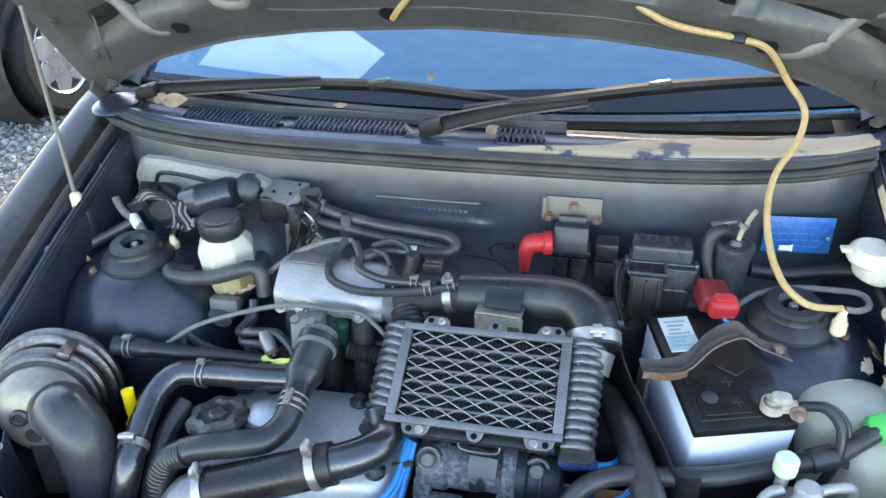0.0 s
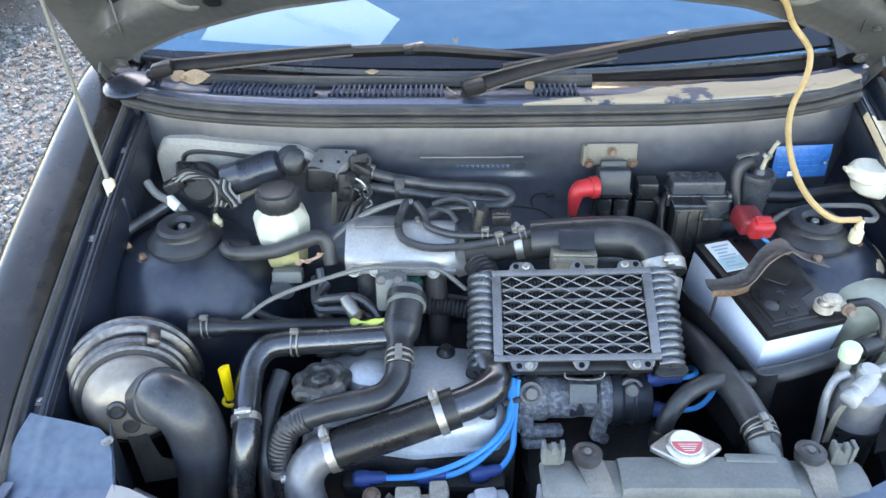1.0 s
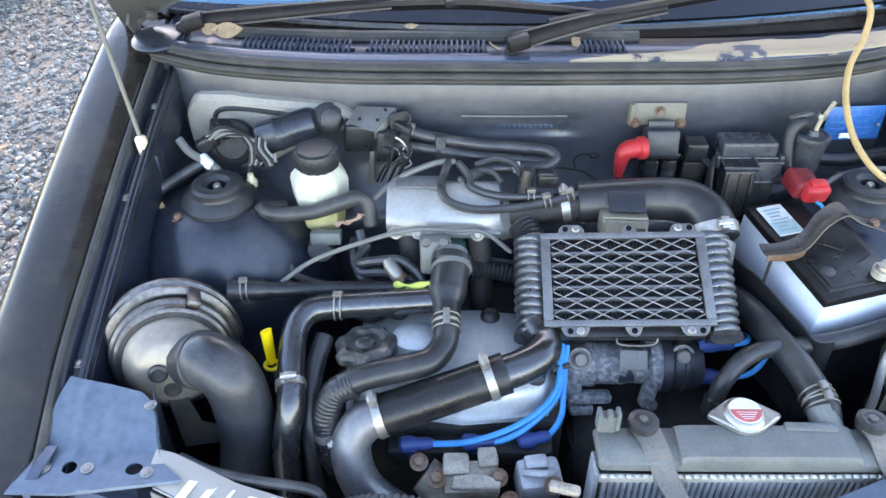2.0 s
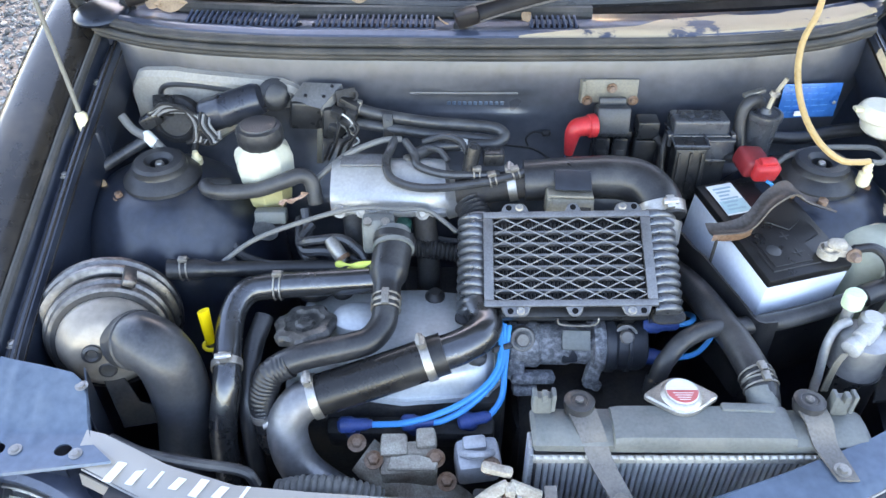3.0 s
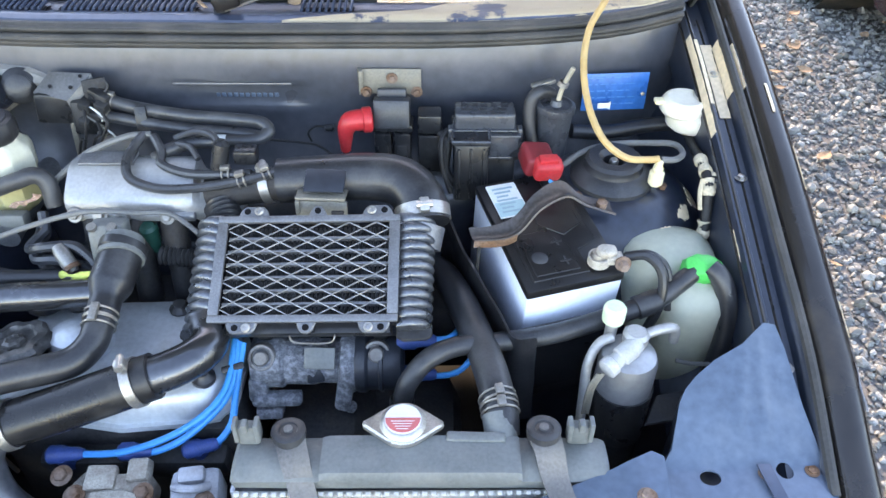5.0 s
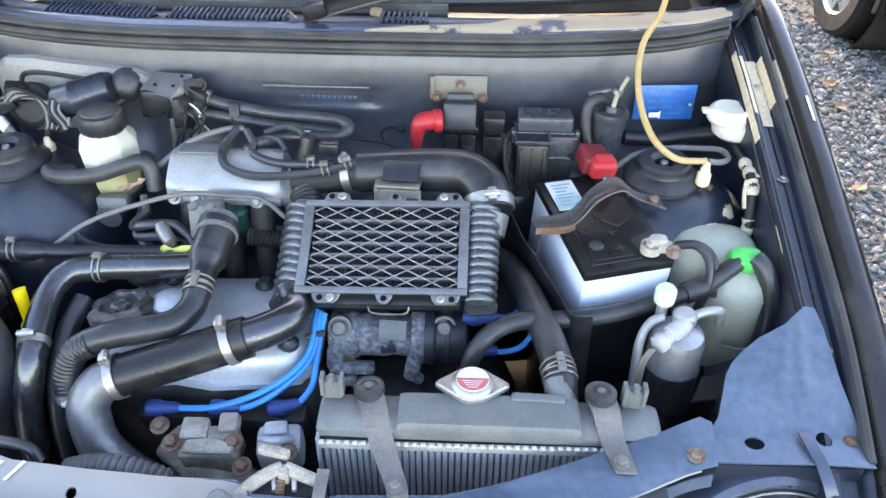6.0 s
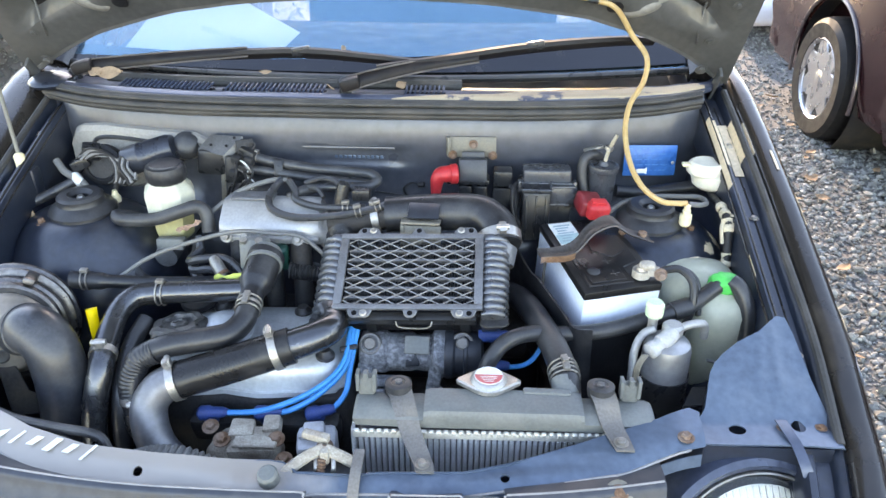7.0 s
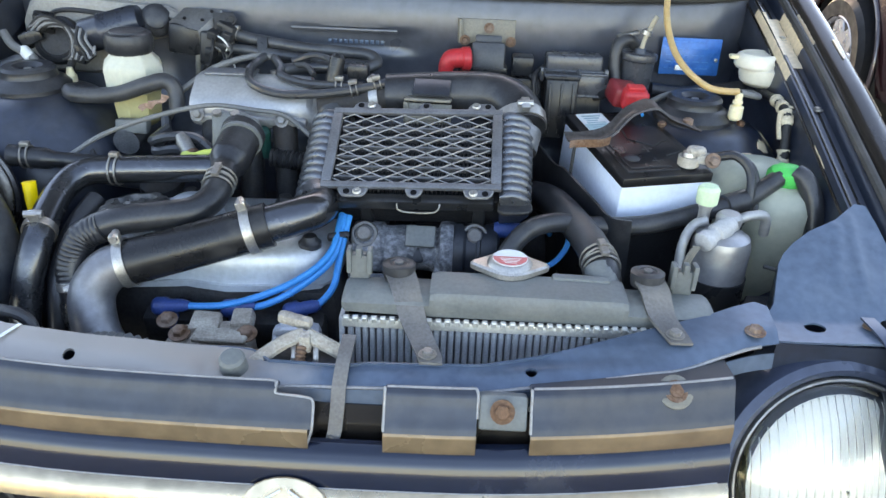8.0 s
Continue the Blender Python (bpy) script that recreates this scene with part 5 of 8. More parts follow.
part("housing", bm, FLAKE, dist, "oxidised alloy housing")
part("cap", g_lathe(B(), [(0.037, 0.130), (0.039, 0.134), (0.039, 0.142), (0.036, 0.146), (0.036, 0.176), (0.033, 0.184), (0.024, 0.188), (0.001, 0.189)], m, 32), FUSEBLUE, dist, "blue-black distributor cap")
part("cap_ridge", g_lathe(B(), [(0.0365, 0.158), (0.0385, 0.159), (0.0385, 0.163), (0.0365, 0.164)], m, 32, cap=False), FUSEBLUE, dist)
for boxes in (((0.060, 0.022, 0.014, 0.062, 0.628, 0.640, -18, 4, 4), (0.034, 0.020, 0.016, 0.052, 0.622, 0.624, -18, 4, 4), (0.024, 0.016, 0.030, 0.040, 0.634, 0.652, -18, 0, 0)),
              ((0.020, 0.018, 0.054, 0.144, 0.634, 0.648, -12, 10, 0), (0.012, 0.012, 0.016, 0.151, 0.628, 0.622, 0, 20, 0))):
    bm = B()
    for bx, by, bz, *place in boxes:
        g_box(bm, (bx, by, bz), pose(*place), 0.005)
    for v in bm.verts:
        v.co += Vector((1, 1, 1)) * 0.0012 * noise.noise(v.co * 80)
    part("bracket", bm, FLAKE, dist, "flaking pale alloy bracket")
part("sensor_plate", g_box(B(), (0.037, 0.005, 0.027), pose(0.117, 0.642, 0.697, -38, 0, -2), 0.002), RADTANK, dist, "blue-grey sensor plate")
part("sensor_foot", g_box(B(), (0.022, 0.010, 0.022), pose(0.110, 0.640, 0.672, -30, 0, 8), 0.003), FUSEBLUE, dist)
for x in (0.110, 0.123):
    part("rivet", g_lathe(B(), [(0.003, 0), (0.0025, 0.0015), (0.001, 0.0015)], axis_m((x, 0.637, 0.690), (0, -0.79, 0.62)), 10), STEEL, dist)
for p in ((0.047, 0.646, 0.694), (0.184, 0.650, 0.696)):
    bt2 = part("mount_bolt", g_lathe(B(), [(0.0175, -0.012), (0.0175, 0.0), (0.0155, 0.003), (0.0125, 0.003), (0.0115, 0.001), (0.001, 0.001)], axis_m(p, (0, -0.78, 0.62)), 28), GREYBOLT, dist, "large flanged bolt")
    part("bolt_head", g_lathe(B(), [(0.0095, 0.0), (0.0095, 0.008), (0.0075, 0.010), (0.001, 0.010)], axis_m(p, (0, -0.78, 0.62)), 20), GREYBOLT, bt2, "round bolt head")
    part("bolt_boss", g_lathe(B(), [(0.014, -0.05), (0.016, -0.012)], axis_m(p, (0, -0.78, 0.62)), 20), FLAKE, bt2)


# ---- intercooler ----
ic = thing("intercooler", "grey top-mount intercooler with a diamond mesh guard", "intercooler", (0.1035, 0.699, 0.7895), (27.0, -2.4, -1.5))
W, H = 0.109, 0.0665
bm = B()
for sy in (-1, 1):
    g_box(bm, (2 * W, 0.009, 0.006), pose(0, sy * (H - 0.0045), 0.002), 0.0015)
for sx in (-1, 1):
    g_box(bm, (0.0125, 2 * H - 0.018, 0.0055), pose(sx * (W - 0.00625), 0, 0.002), 0.0012)
part("guard_frame", bm, IC_METAL, ic, "flat grey guard frame", local=True)
bm = g_box(B(), (2 * W - 0.004, 2 * H - 0.004, 0.045), pose(0, 0, -0.043), 0.003)
part("core", bm, FIN, ic, "dark finned core", local=True)
ROWPITCH = (2 * H - 0.018) / 7
for i in range(6):
    y = -H + 0.009 + ROWPITCH * (i + 1)
    part("tube_bar", g_box(B(), (2 * W - 0.024, 0.0036, 0.010), pose(0, y, -0.010), 0.0012), IC_METAL, ic, "flat cooling tube", local=True)
bm = B()
for i in range(7):
    y = -H + 0.009 + ROWPITCH * (i + 0.5)
    for k in range(78):
        x = -W + 0.0135 + k * 0.00252
        g_box(bm, (0.0006, ROWPITCH - 0.003, 0.012), pose(x, y, -0.0155, 0, 0, 5 if k % 2 else -5), 0)
FINS = surface("thin_grey_fins", (0.07, 0.072, 0.076), 0.5, 0.6, 0.4, 90, 0.2)
part("fin_pack", bm, FINS, ic, "thin corrugated fins", local=True)
cell_x, cell_y = 0.0325, ROWPITCH
for sgn in (-1, 1):
    for k in range(-10, 11):
        pts = []
        for t in np.linspace(-1, 1, 61):
            y = t * (H - 0.009)
            x = k * cell_x + sgn * y * cell_x / cell_y
            if abs(x) < W - 0.0125:
                pts.append((x, y, 0.0010 + 0.0006 * sgn))
        if len(pts) > 1:
            part("guard_wire", g_tube(B(), pts, 0.0009, 5, raw=True), WIRE, ic, local=True)
for s in (-1, 1):
    rings = []
    n = 84
    for i in range(n + 1):
        f = i / n
        y = -H - 0.004 + (2 * H + 0.010) * f
        rib = 0.0044 * abs(math.sin(math.pi * 12 * f)) ** 0.6
        w0 = W - 0.002
        w1 = W + 0.033 + rib + (0.004 * f if s > 0 else -0.002 * f)
        top, bot = -0.005 + rib * 0.8, -0.056 - rib * 0.5
        sec = [(w0, -0.006), (w0 + 0.007, top - 0.001), (w0 + 0.014, top), (w1 - 0.015, top - 0.004), (w1 - 0.006, top - 0.011), (w1 - 0.001, top - 0.020), (w1, top - 0.030), (w1 - 0.003, bot + 0.013), (w1 - 0.012, bot + 0.003), (w0, bot)]
        rings.append([Vector((s * x, y, z)) for x, z in sec][::s])
    bm = g_loft(B(), rings)
    bmesh.ops.recalc_face_normals(bm, faces=bm.faces)
    tank_part = part("end_tank", bm, IC_TANK, ic, "ribbed satin grey end tank", local=True, sharp=60)
    foot = [(s * x, y) for x, y in ((W - 0.004, -H + 0.004), (W + 0.030, -H + 0.004), (W + 0.038, -H - 0.002), (W + 0.038, -H - 0.010), (W + 0.031, -H - 0.015), (W + 0.004, -H - 0.016), (W - 0.004, -H - 0.012))]
    part("end_flange", g_prism(B(), foot, 0.006, pose(0, 0, -0.026), 0.0015), DARK, tank_part, "dark rounded end flange", local=True)
for x, s, hole, screw in ((-0.067, 1, -0.008, 0.006), (0.010, 1, 0.0, None), (0.082, 1, 0.008, -0.007), (-0.069, -1, -0.007, 0.006), (0.005, -1, 0.0, None), (0.082, -1, 0.008, -0.006)):
    hw = 0.019 if screw is not None else 0.0115
    bm = g_prism(B(), [(-hw, 0), (hw, 0), (hw - 0.003, s * 0.009), (hw - 0.008, s * 0.014), (-hw + 0.008, s * 0.014), (-hw + 0.003, s * 0.009)], 0.004, pose(x, s * (H - 0.001), -0.001))
    tab = part("mount_tab", bm, IC_METAL, ic, local=True)
    if screw is not None:
        bm = g_lathe(B(), [(0.0055, 0), (0.0055, 0.0015), (0.0042, 0.003), (0.0025, 0.003), (0.0018, 0.0015), (0.001, 0.0015)], pose(x + screw, s * (H + 0.006), 0.003), 14)
        part("screw", bm, STEEL, tab, "bright cross-head screw", local=True)
    # black disc on the tab: the hole's shade as colour
    bm = g_lathe(B(), [(0.0040, 0), (0.0040, 0.0012), (0.001, 0.0012)], pose(x + hole, s * (H + 0.006), 0.0025), 12)
    part("hole", bm, SLOT, tab, "hole with its shade painted black", local=True)
bm = B()
g_box(bm, (0.20, 0.014, 0.016), pose(0.0, -H - 0.002, -0.020), 0.003)
g_box(bm, (0.016, 0.012, 0.060), pose(-0.058, -H + 0.004, -0.055), 0.003)
g_box(bm, (0.016, 0.012, 0.060), pose(0.082, -H + 0.004, -0.055), 0.003)
part("lower_bracket", bm, PLASTIC, ic, "black lower bracket", local=True)
part("wire_guide", g_tube(B(), [(-0.016, -H - 0.011, -0.012), (-0.014, -H - 0.016, -0.018), (0.0, -H - 0.018, -0.020), (0.026, -H - 0.018, -0.020), (0.034, -H - 0.016, -0.016), (0.036, -H - 0.011, -0.012)], 0.0012, 6, 4), CLIPDARK, ic, "thin wire bracket", local=True)
bm = B()
g_tube(bm, [(0.232, 0.755, 0.775), (0.238, 0.775, 0.795)], 0.029, 20)
part("outlet", bm, IC_METAL, ic)

# ---- hoses and pipes ----
def hose(name, label, pts, r, material, n=16, steps=8, clamps=(), ribs=None, category="hose", flat=1.0, kind_clamp="band"):
    h = thing(name, label, category, pts[0])
    part("tube", g_tube(B(), pts, r, n, steps, ribs, flat=flat), material, h)
    line = spline(pts, steps)
    for f, w in clamps:
        i = min(int(f * (len(line) - 1)), len(line) - 2)
        rr = (r(f) if callable(r) else r) + 0.0005
        if kind_clamp == "band":
            clamp_part(h, line[i], line[i + 1] - line[i], rr, w)
        else:
            spring_clamp(h, line[i], line[i + 1] - line[i], rr)
    return h


h = hose("intake_hose", "thick black rubber intake elbow with a steel clamp", [(0.055, 0.838, 0.815), (0.12, 0.838, 0.82), (0.178, 0.836, 0.823), (0.212, 0.826, 0.822), (0.234, 0.803, 0.812), (0.240, 0.776, 0.794)],
         lambda f: 0.029 + 0.004 * f, RUBBER, 22, 8, clamps=((0.93, 0.016),))
h = hose("throttle_pipe", "black metal throttle pipe with hose spigots", [(-0.04, 0.842, 0.795), (0.0, 0.84, 0.80), (0.06, 0.838, 0.812)], 0.021, DARK, 18, 6, clamps=((0.85, 0.012),), category="pipe")
thr = thing("throttle_bracket", "pale tan metal bracket on the throttle", "bracket", (0.117, 0.786, 0.80))
bm = B()
g_box(bm, (0.062, 0.004, 0.032), pose(0.115, 0.783, 0.806, -14, 0, -3), 0.0015)
g_box(bm, (0.062, 0.030, 0.004), pose(0.114, 0.797, 0.824, -10, 0, -3), 0.0015)
g_box(bm, (0.006, 0.03, 0.034), pose(0.085, 0.797, 0.806), 0.0015)
part("plate", bm, TAN, thr)
part("lid", g_box(B(), (0.050, 0.034, 0.004), pose(0.118, 0.806, 0.838, 20, 0, -3), 0.002), GRILLE, thr, "glossy black sensor lid")
part("slot", g_box(B(), (0.016, 0.003, 0.010), pose(0.134, 0.780, 0.806, -14, 0, -3), 0.001), DARK, thr)
part("arm", g_box(B(), (0.03, 0.03, 0.04), pose(0.11, 0.80, 0.788), 0.004), DARK, thr)

hose("charge_hose", "wide black silicone charge hose with band clamps", [(-0.214, 0.552, 0.690), (-0.14, 0.568, 0.708), (-0.055, 0.588, 0.730)], 0.0265, SILICONE, 22, 8, clamps=((0.04, 0.011), (0.93, 0.011)))
hose("charge_pipe", "satin black metal charge pipe bending to the intercooler", [(-0.060, 0.587, 0.729), (-0.035, 0.594, 0.735), (-0.012, 0.610, 0.738), (-0.004, 0.635, 0.736), (-0.014, 0.662, 0.738)], 0.0222, BLACKPIPE, 22, 8, category="pipe")
hose("turbo_elbow", "dull grey cast elbow below the charge hose", [(-0.208, 0.553, 0.691), (-0.235, 0.545, 0.682), (-0.25, 0.528, 0.655), (-0.235, 0.505, 0.61), (-0.19, 0.488, 0.575), (-0.14, 0.48, 0.55)], 0.0255, ELBOW, 20, 8, category="pipe")
h = hose("air_pipe", "dark metal air pipe looping down past the engine", [(-0.128, 0.700, 0.752), (-0.20, 0.697, 0.748), (-0.285, 0.694, 0.743), (-0.318, 0.685, 0.740), (-0.332, 0.655, 0.730), (-0.330, 0.60, 0.712), (-0.326, 0.565, 0.695), (-0.335, 0.535, 0.63), (-0.325, 0.50, 0.54), (-0.30, 0.49, 0.45)],
         0.0175, BLACKPIPE, 18, 8, clamps=((0.60, 0.010),), category="pipe")
spring_clamp(h, (-0.277, 0.6945, 0.7435), (-1, 0, 0), 0.018)
hose("lower_air_pipe", "black rubber hose beside the air pipe", [(-0.295, 0.665, 0.715), (-0.305, 0.62, 0.695), (-0.306, 0.57, 0.66), (-0.30, 0.53, 0.58), (-0.29, 0.51, 0.48)], 0.013, RUBBER, 14, 8)
h = hose("breather_hose", "black breather hose with spring clips", [(-0.131, 0.672, 0.756), (-0.131, 0.650, 0.750), (-0.134, 0.626, 0.741), (-0.150, 0.605, 0.734), (-0.180, 0.594, 0.732), (-0.232, 0.582, 0.727), (-0.268, 0.572, 0.711), (-0.280, 0.557, 0.68), (-0.277, 0.545, 0.645), (-0.268, 0.535, 0.61)],
         0.0172, RUBBER, 18, 8, clamps=((0.86, 0.01),))
spring_clamp(h, (-0.131, 0.657, 0.752), (0, -1, -0.25), 0.018)
spring_clamp(h, (-0.131, 0.648, 0.7495), (0, -1, -0.3), 0.018)
part("ribbed_bend", g_tube(B(), [(-0.246, 0.576, 0.722), (-0.270, 0.570, 0.710), (-0.282, 0.557, 0.68), (-0.279, 0.548, 0.655)], 0.0176, 18, 8, ribs=(0.0055, 0.0008)), RUBBER, h, "finely ribbed bend")
part("joint", g_tube(B(), [(-0.278, 0.545, 0.64), (-0.27, 0.537, 0.615), (-0.245, 0.53, 0.60)], 0.019, 16), BLACKPIPE, h)
hose("bypass_hose", "thick black rubber hose standing on the breather", [(-0.124, 0.748, 0.783), (-0.127, 0.722, 0.773), (-0.130, 0.700, 0.764), (-0.131, 0.680, 0.758), (-0.131, 0.662, 0.753)], lambda f: 0.0285 if f < 0.10 else 0.0258 - 0.0075 * smooth01((f - 0.50) / 0.28), RUBBER, 22, 8)
h = hose("vacuum_hose", "straight black vacuum hose with a clipped end", [(-0.435, 0.726, 0.744), (-0.38, 0.735, 0.737), (-0.30, 0.745, 0.730), (-0.20, 0.742, 0.735), (-0.14, 0.725, 0.75)], lambda f: 0.0142 if f < 0.22 else 0.0108, RUBBER, 14, 8)
spring_clamp(h, (-0.412, 0.7295, 0.7415), (1, 0.1, 0), 0.0145)
part("lime_tape", g_tube(B(), [(-0.204, 0.726, 0.755), (-0.190, 0.717, 0.762), (-0.172, 0.713, 0.764), (-0.150, 0.712, 0.772)], lambda f: 0.0032 + 0.0018 * math.sin(11 * f), 8, 6, flat=0.35), LIME, h, "lime green tape tag")
part("tape_wrap", g_tube(B(), [(-0.185, 0.737, 0.735), (-0.183, 0.715, 0.752), (-0.180, 0.695, 0.748)], 0.007, 8, flat=0.8), LIME, h)

# idle valve and plenum
iv = thing("idle_valve", "grey alloy idle valve housing with two screws", "valve", (-0.149, 0.765, 0.74))
part("body", g_box(B(), (0.044, 0.034, 0.05), pose(-0.147, 0.765, 0.778, -18, 0, 4), 0.006), RADTANK, iv)
for x in (-0.160, -0.136):
    part("screw", g_lathe(B(), [(0.006, 0), (0.006, 0.005), (0.002, 0.005)], axis_m((x, 0.755, 0.803), (0, -0.3, 1)), 12), STEEL, iv)
part("spigot", g_lathe(B(), [(0.024, 0), (0.024, 0.02), (0.028, 0.022), (0.028, 0.028)], axis_m((-0.126, 0.756, 0.785), (0.05, -1, -0.3)), 24), RADTANK, iv)
part("plug", g_lathe(B(), [(0.007, -0.026), (0.0105, -0.024), (0.0105, 0.006), (0.012, 0.007), (0.012, 0.014), (0.008, 0.018), (0.001, 0.019)], pose(-0.116, 0.806, 0.752, 8, 0, 0), 16), TEAL, iv, "dark green connector plug")

pl = thing("intake_plenum", "silver cast intake plenum with sloping top", "intake plenum", (-0.13, 0.84, 0.74))
PLENUM = [(0.036, -0.030), (0.038, 0.0), (0.036, 0.022), (0.030, 0.030), (0.020, 0.033), (0.008, 0.032), (0.0, 0.029), (-0.016, 0.019), (-0.030, 0.009), (-0.036, 0.002), (-0.038, -0.006), (-0.037, -0.020), (-0.030, -0.030)]
rings = []
for x, sc in ((-0.219, 0.90), (-0.214, 0.98), (-0.206, 1.0), (-0.15, 1.0), (-0.075, 1.0), (-0.056, 0.97), (-0.050, 0.86), (-0.030, 0.72), (-0.008, 0.64), (0.004, 0.55)):
    cy, cz = 0.850, 0.795 - (0.012 if x > -0.052 else 0)
    rings.append([Vector((x, cy + py * sc, cz + pz * sc)) for py, pz in PLENUM])
bm = g_loft(B(), rings)
bmesh.ops.recalc_face_normals(bm, faces=bm.faces)
part("chamber", bm, ALU, pl, "sandy cast silver chamber", sharp=50)
part("lower_flange", g_box(B(), (0.158, 0.010, 0.012), pose(-0.133, 0.812, 0.778, 12, 0, 0), 0.003), ALU, pl, "cast lower flange")
part("lid_plate", g_box(B(), (0.072, 0.028, 0.004), pose(-0.170, 0.868, 0.8295, 3, 0, 0), 0.0015), IC_METAL, pl, "flat machined top pad")
part("lid_screw", g_lathe(B(), [(0.006, 0), (0.006, 0.006), (0.003, 0.007)], pose(-0.111, 0.874, 0.826), 12), CLIPDARK, pl)
for x in (-0.19, -0.14, -0.09):
    part("runner", g_tube(B(), [(x, 0.835, 0.78), (x + 0.005, 0.81, 0.755), (x + 0.01, 0.79, 0.70), (x + 0.01, 0.78, 0.64)], 0.017, 12), DARK, pl, "dull cast runner")
bolts(pl, ((-0.205, 0.806, 0.784), (-0.173, 0.806, 0.784), (-0.144, 0.806, 0.782), (-0.088, 0.806, 0.781)), (0, -1, 0.6), 0.006, 0.006, CLIPDARK)
part("bellows", g_tube(B(), [(-0.022, 0.822, 0.785), (-0.012, 0.80, 0.778), (-0.008, 0.78, 0.77)], 0.02, 18, 8, ribs=(0.007, 0.005)), RUBBER_MATT, pl, "small ribbed rubber bellows")

# ---- brake reservoir, wiper motor, harness by the bulkhead ----
res = thing("brake_reservoir", "milky brake fluid reservoir with black cap", "reservoir", (-0.322, 0.888, 0.745))
m = pose(-0.322, 0.888, 0.76)
sq = lambda a: 1 + 0.10 * math.cos(4 * a) ** 2
part("lower_tank", g_lathe(B(), [(0.022, -0.02), (0.029, -0.012), (0.031, 0.0), (0.033, 0.028), (0.033, 0.032)], m, 32, squash=sq), FLUID, res, "yellowed lower tank")
part("upper_tank", g_lathe(B(), [(0.0335, 0.032), (0.038, 0.035), (0.0395, 0.064), (0.037, 0.073), (0.029, 0.082), (0.027, 0.088)], m, 32, squash=sq), WHITEPL, res, "milky white upper tank")
part("cap", g_lathe(B(), [(0.030, 0.086), (0.033, 0.090), (0.0335, 0.106), (0.031, 0.113), (0.026, 0.115), (0.025, 0.117), (0.001, 0.118)], m, 48, squash=lambda a: 1 + 0.015 * (1 if math.sin(16 * a) > 0 else -1)), RUBBER_MATT, res, "black screw cap")
part("cylinder", g_tube(B(), [(-0.315, 0.99, 0.735), (-0.32, 0.93, 0.735), (-0.322, 0.86, 0.732), (-0.322, 0.828, 0.730)], 0.019, 18, 6), IC_METAL, res, "dull alloy master cylinder")
part("connector", g_box(B(), (0.046, 0.020, 0.020), pose(-0.312, 0.838, 0.752, -10, 0, 0), 0.003), RADTANK, res, "grey plastic level switch")
hose("servo_hose", "grey rubber hose curving round the reservoir", [(-0.375, 0.868, 0.784), (-0.402, 0.852, 0.795), (-0.385, 0.838, 0.794), (-0.33, 0.836, 0.798), (-0.285, 0.838, 0.813), (-0.262, 0.845, 0.818), (-0.248, 0.845, 0.807), (-0.243, 0.835, 0.777)], 0.0112, RUBBER_MATT, 14, 8)
TAGPINK = surface("faded_pink_paper", (0.46, 0.30, 0.23), 0.7, 0, 0.4, 60, 0.3)
tag = thing("paper_tag", "crumpled pink paper tag behind the reservoir hose", "tag", (-0.272, 0.842, 0.78))
part("strip", g_sheet(B(), lambda u, v: Vector((-0.292 + 0.040 * u + 0.003 * math.sin(7 * v), 0.826 - 0.005 * v + 0.004 * math.sin(9 * u), 0.782 + 0.018 * u + 0.010 * (v - 0.5) * (1 - 0.5 * u) + 0.002 * math.sin(14 * u))), 12, 4, 0.0006), TAGPINK, tag, "crumpled pink strip")

gasket = thing("bulkhead_gasket", "pale grey sound-deadening pad on the bulkhead", "pad", (-0.42, 1.0, 0.84))
bm = B()
rings = []
for x in np.linspace(-0.552, -0.262, 22):
    zt = float(np.interp(x, [-0.552, -0.535, -0.47, -0.30, -0.262], [0.862, 0.889, 0.898, 0.893, 0.872]))
    zb = float(np.interp(x, [-0.552, -0.51, -0.42, -0.33, -0.262], [0.80, 0.775, 0.78, 0.84, 0.855]))
    y = 0.986 + bow(abs(x))
    rings.append([Vector((x, y + 0.012, zt)), Vector((x, y - 0.004, zt - 0.002)), Vector((x, y - 0.011, zt - 0.010)), Vector((x, y - 0.011, (zt + zb) / 2)), Vector((x, y - 0.011, zb + 0.006)), Vector((x, y - 0.003, zb))])
g_loft(bm, rings)
bmesh.ops.recalc_face_normals(bm, faces=bm.faces)
PAD = surface("pale_grey_pad", (0.33, 0.31, 0.275), 0.75, 0, 0.2, 30, 0.2, 0.4, (0.2, 0.19, 0.17), 12)
part("pad", bm, PAD, gasket)
part("pressed_rim", g_tube(B(), [(x, 0.974 + bow(abs(x)), z) for x, z in ((-0.50, 0.80), (-0.505, 0.84), (-0.495, 0.868), (-0.46, 0.878), (-0.40, 0.876), (-0.34, 0.87))], 0.004, 8, 6), RUBBER_MATT, gasket, "dark groove pressed into the pad")

WIREGREY = surface("dusty_pale_wire", (0.22, 0.22, 0.22), 0.5, 0, 0.3, 60, 0.1)
BLUECAN = surface("blue_black_enamel", (0.026, 0.031, 0.044), 0.3, 0.2, 0.35, 30, 0.08, 0.4, (0.10, 0.10, 0.105), 18, coat=0.4, coat_rough=0.2)
motor = thing("wiper_motor", "black wiper motor with taped wiring on the bulkhead", "motor", (-0.40, 0.98, 0.82))
part("can", g_lathe(B(), [(0.012, -0.006), (0.022, 0.0), (0.0255, 0.006), (0.0255, 0.030), (0.0265, 0.032), (0.0265, 0.036), (0.0255, 0.038), (0.0255, 0.085), (0.022, 0.094), (0.01, 0.097)], axis_m((-0.422, 0.957, 0.848), (1, 0.10, 0.30)), 28), BLUECAN, motor, "blue-black motor can")
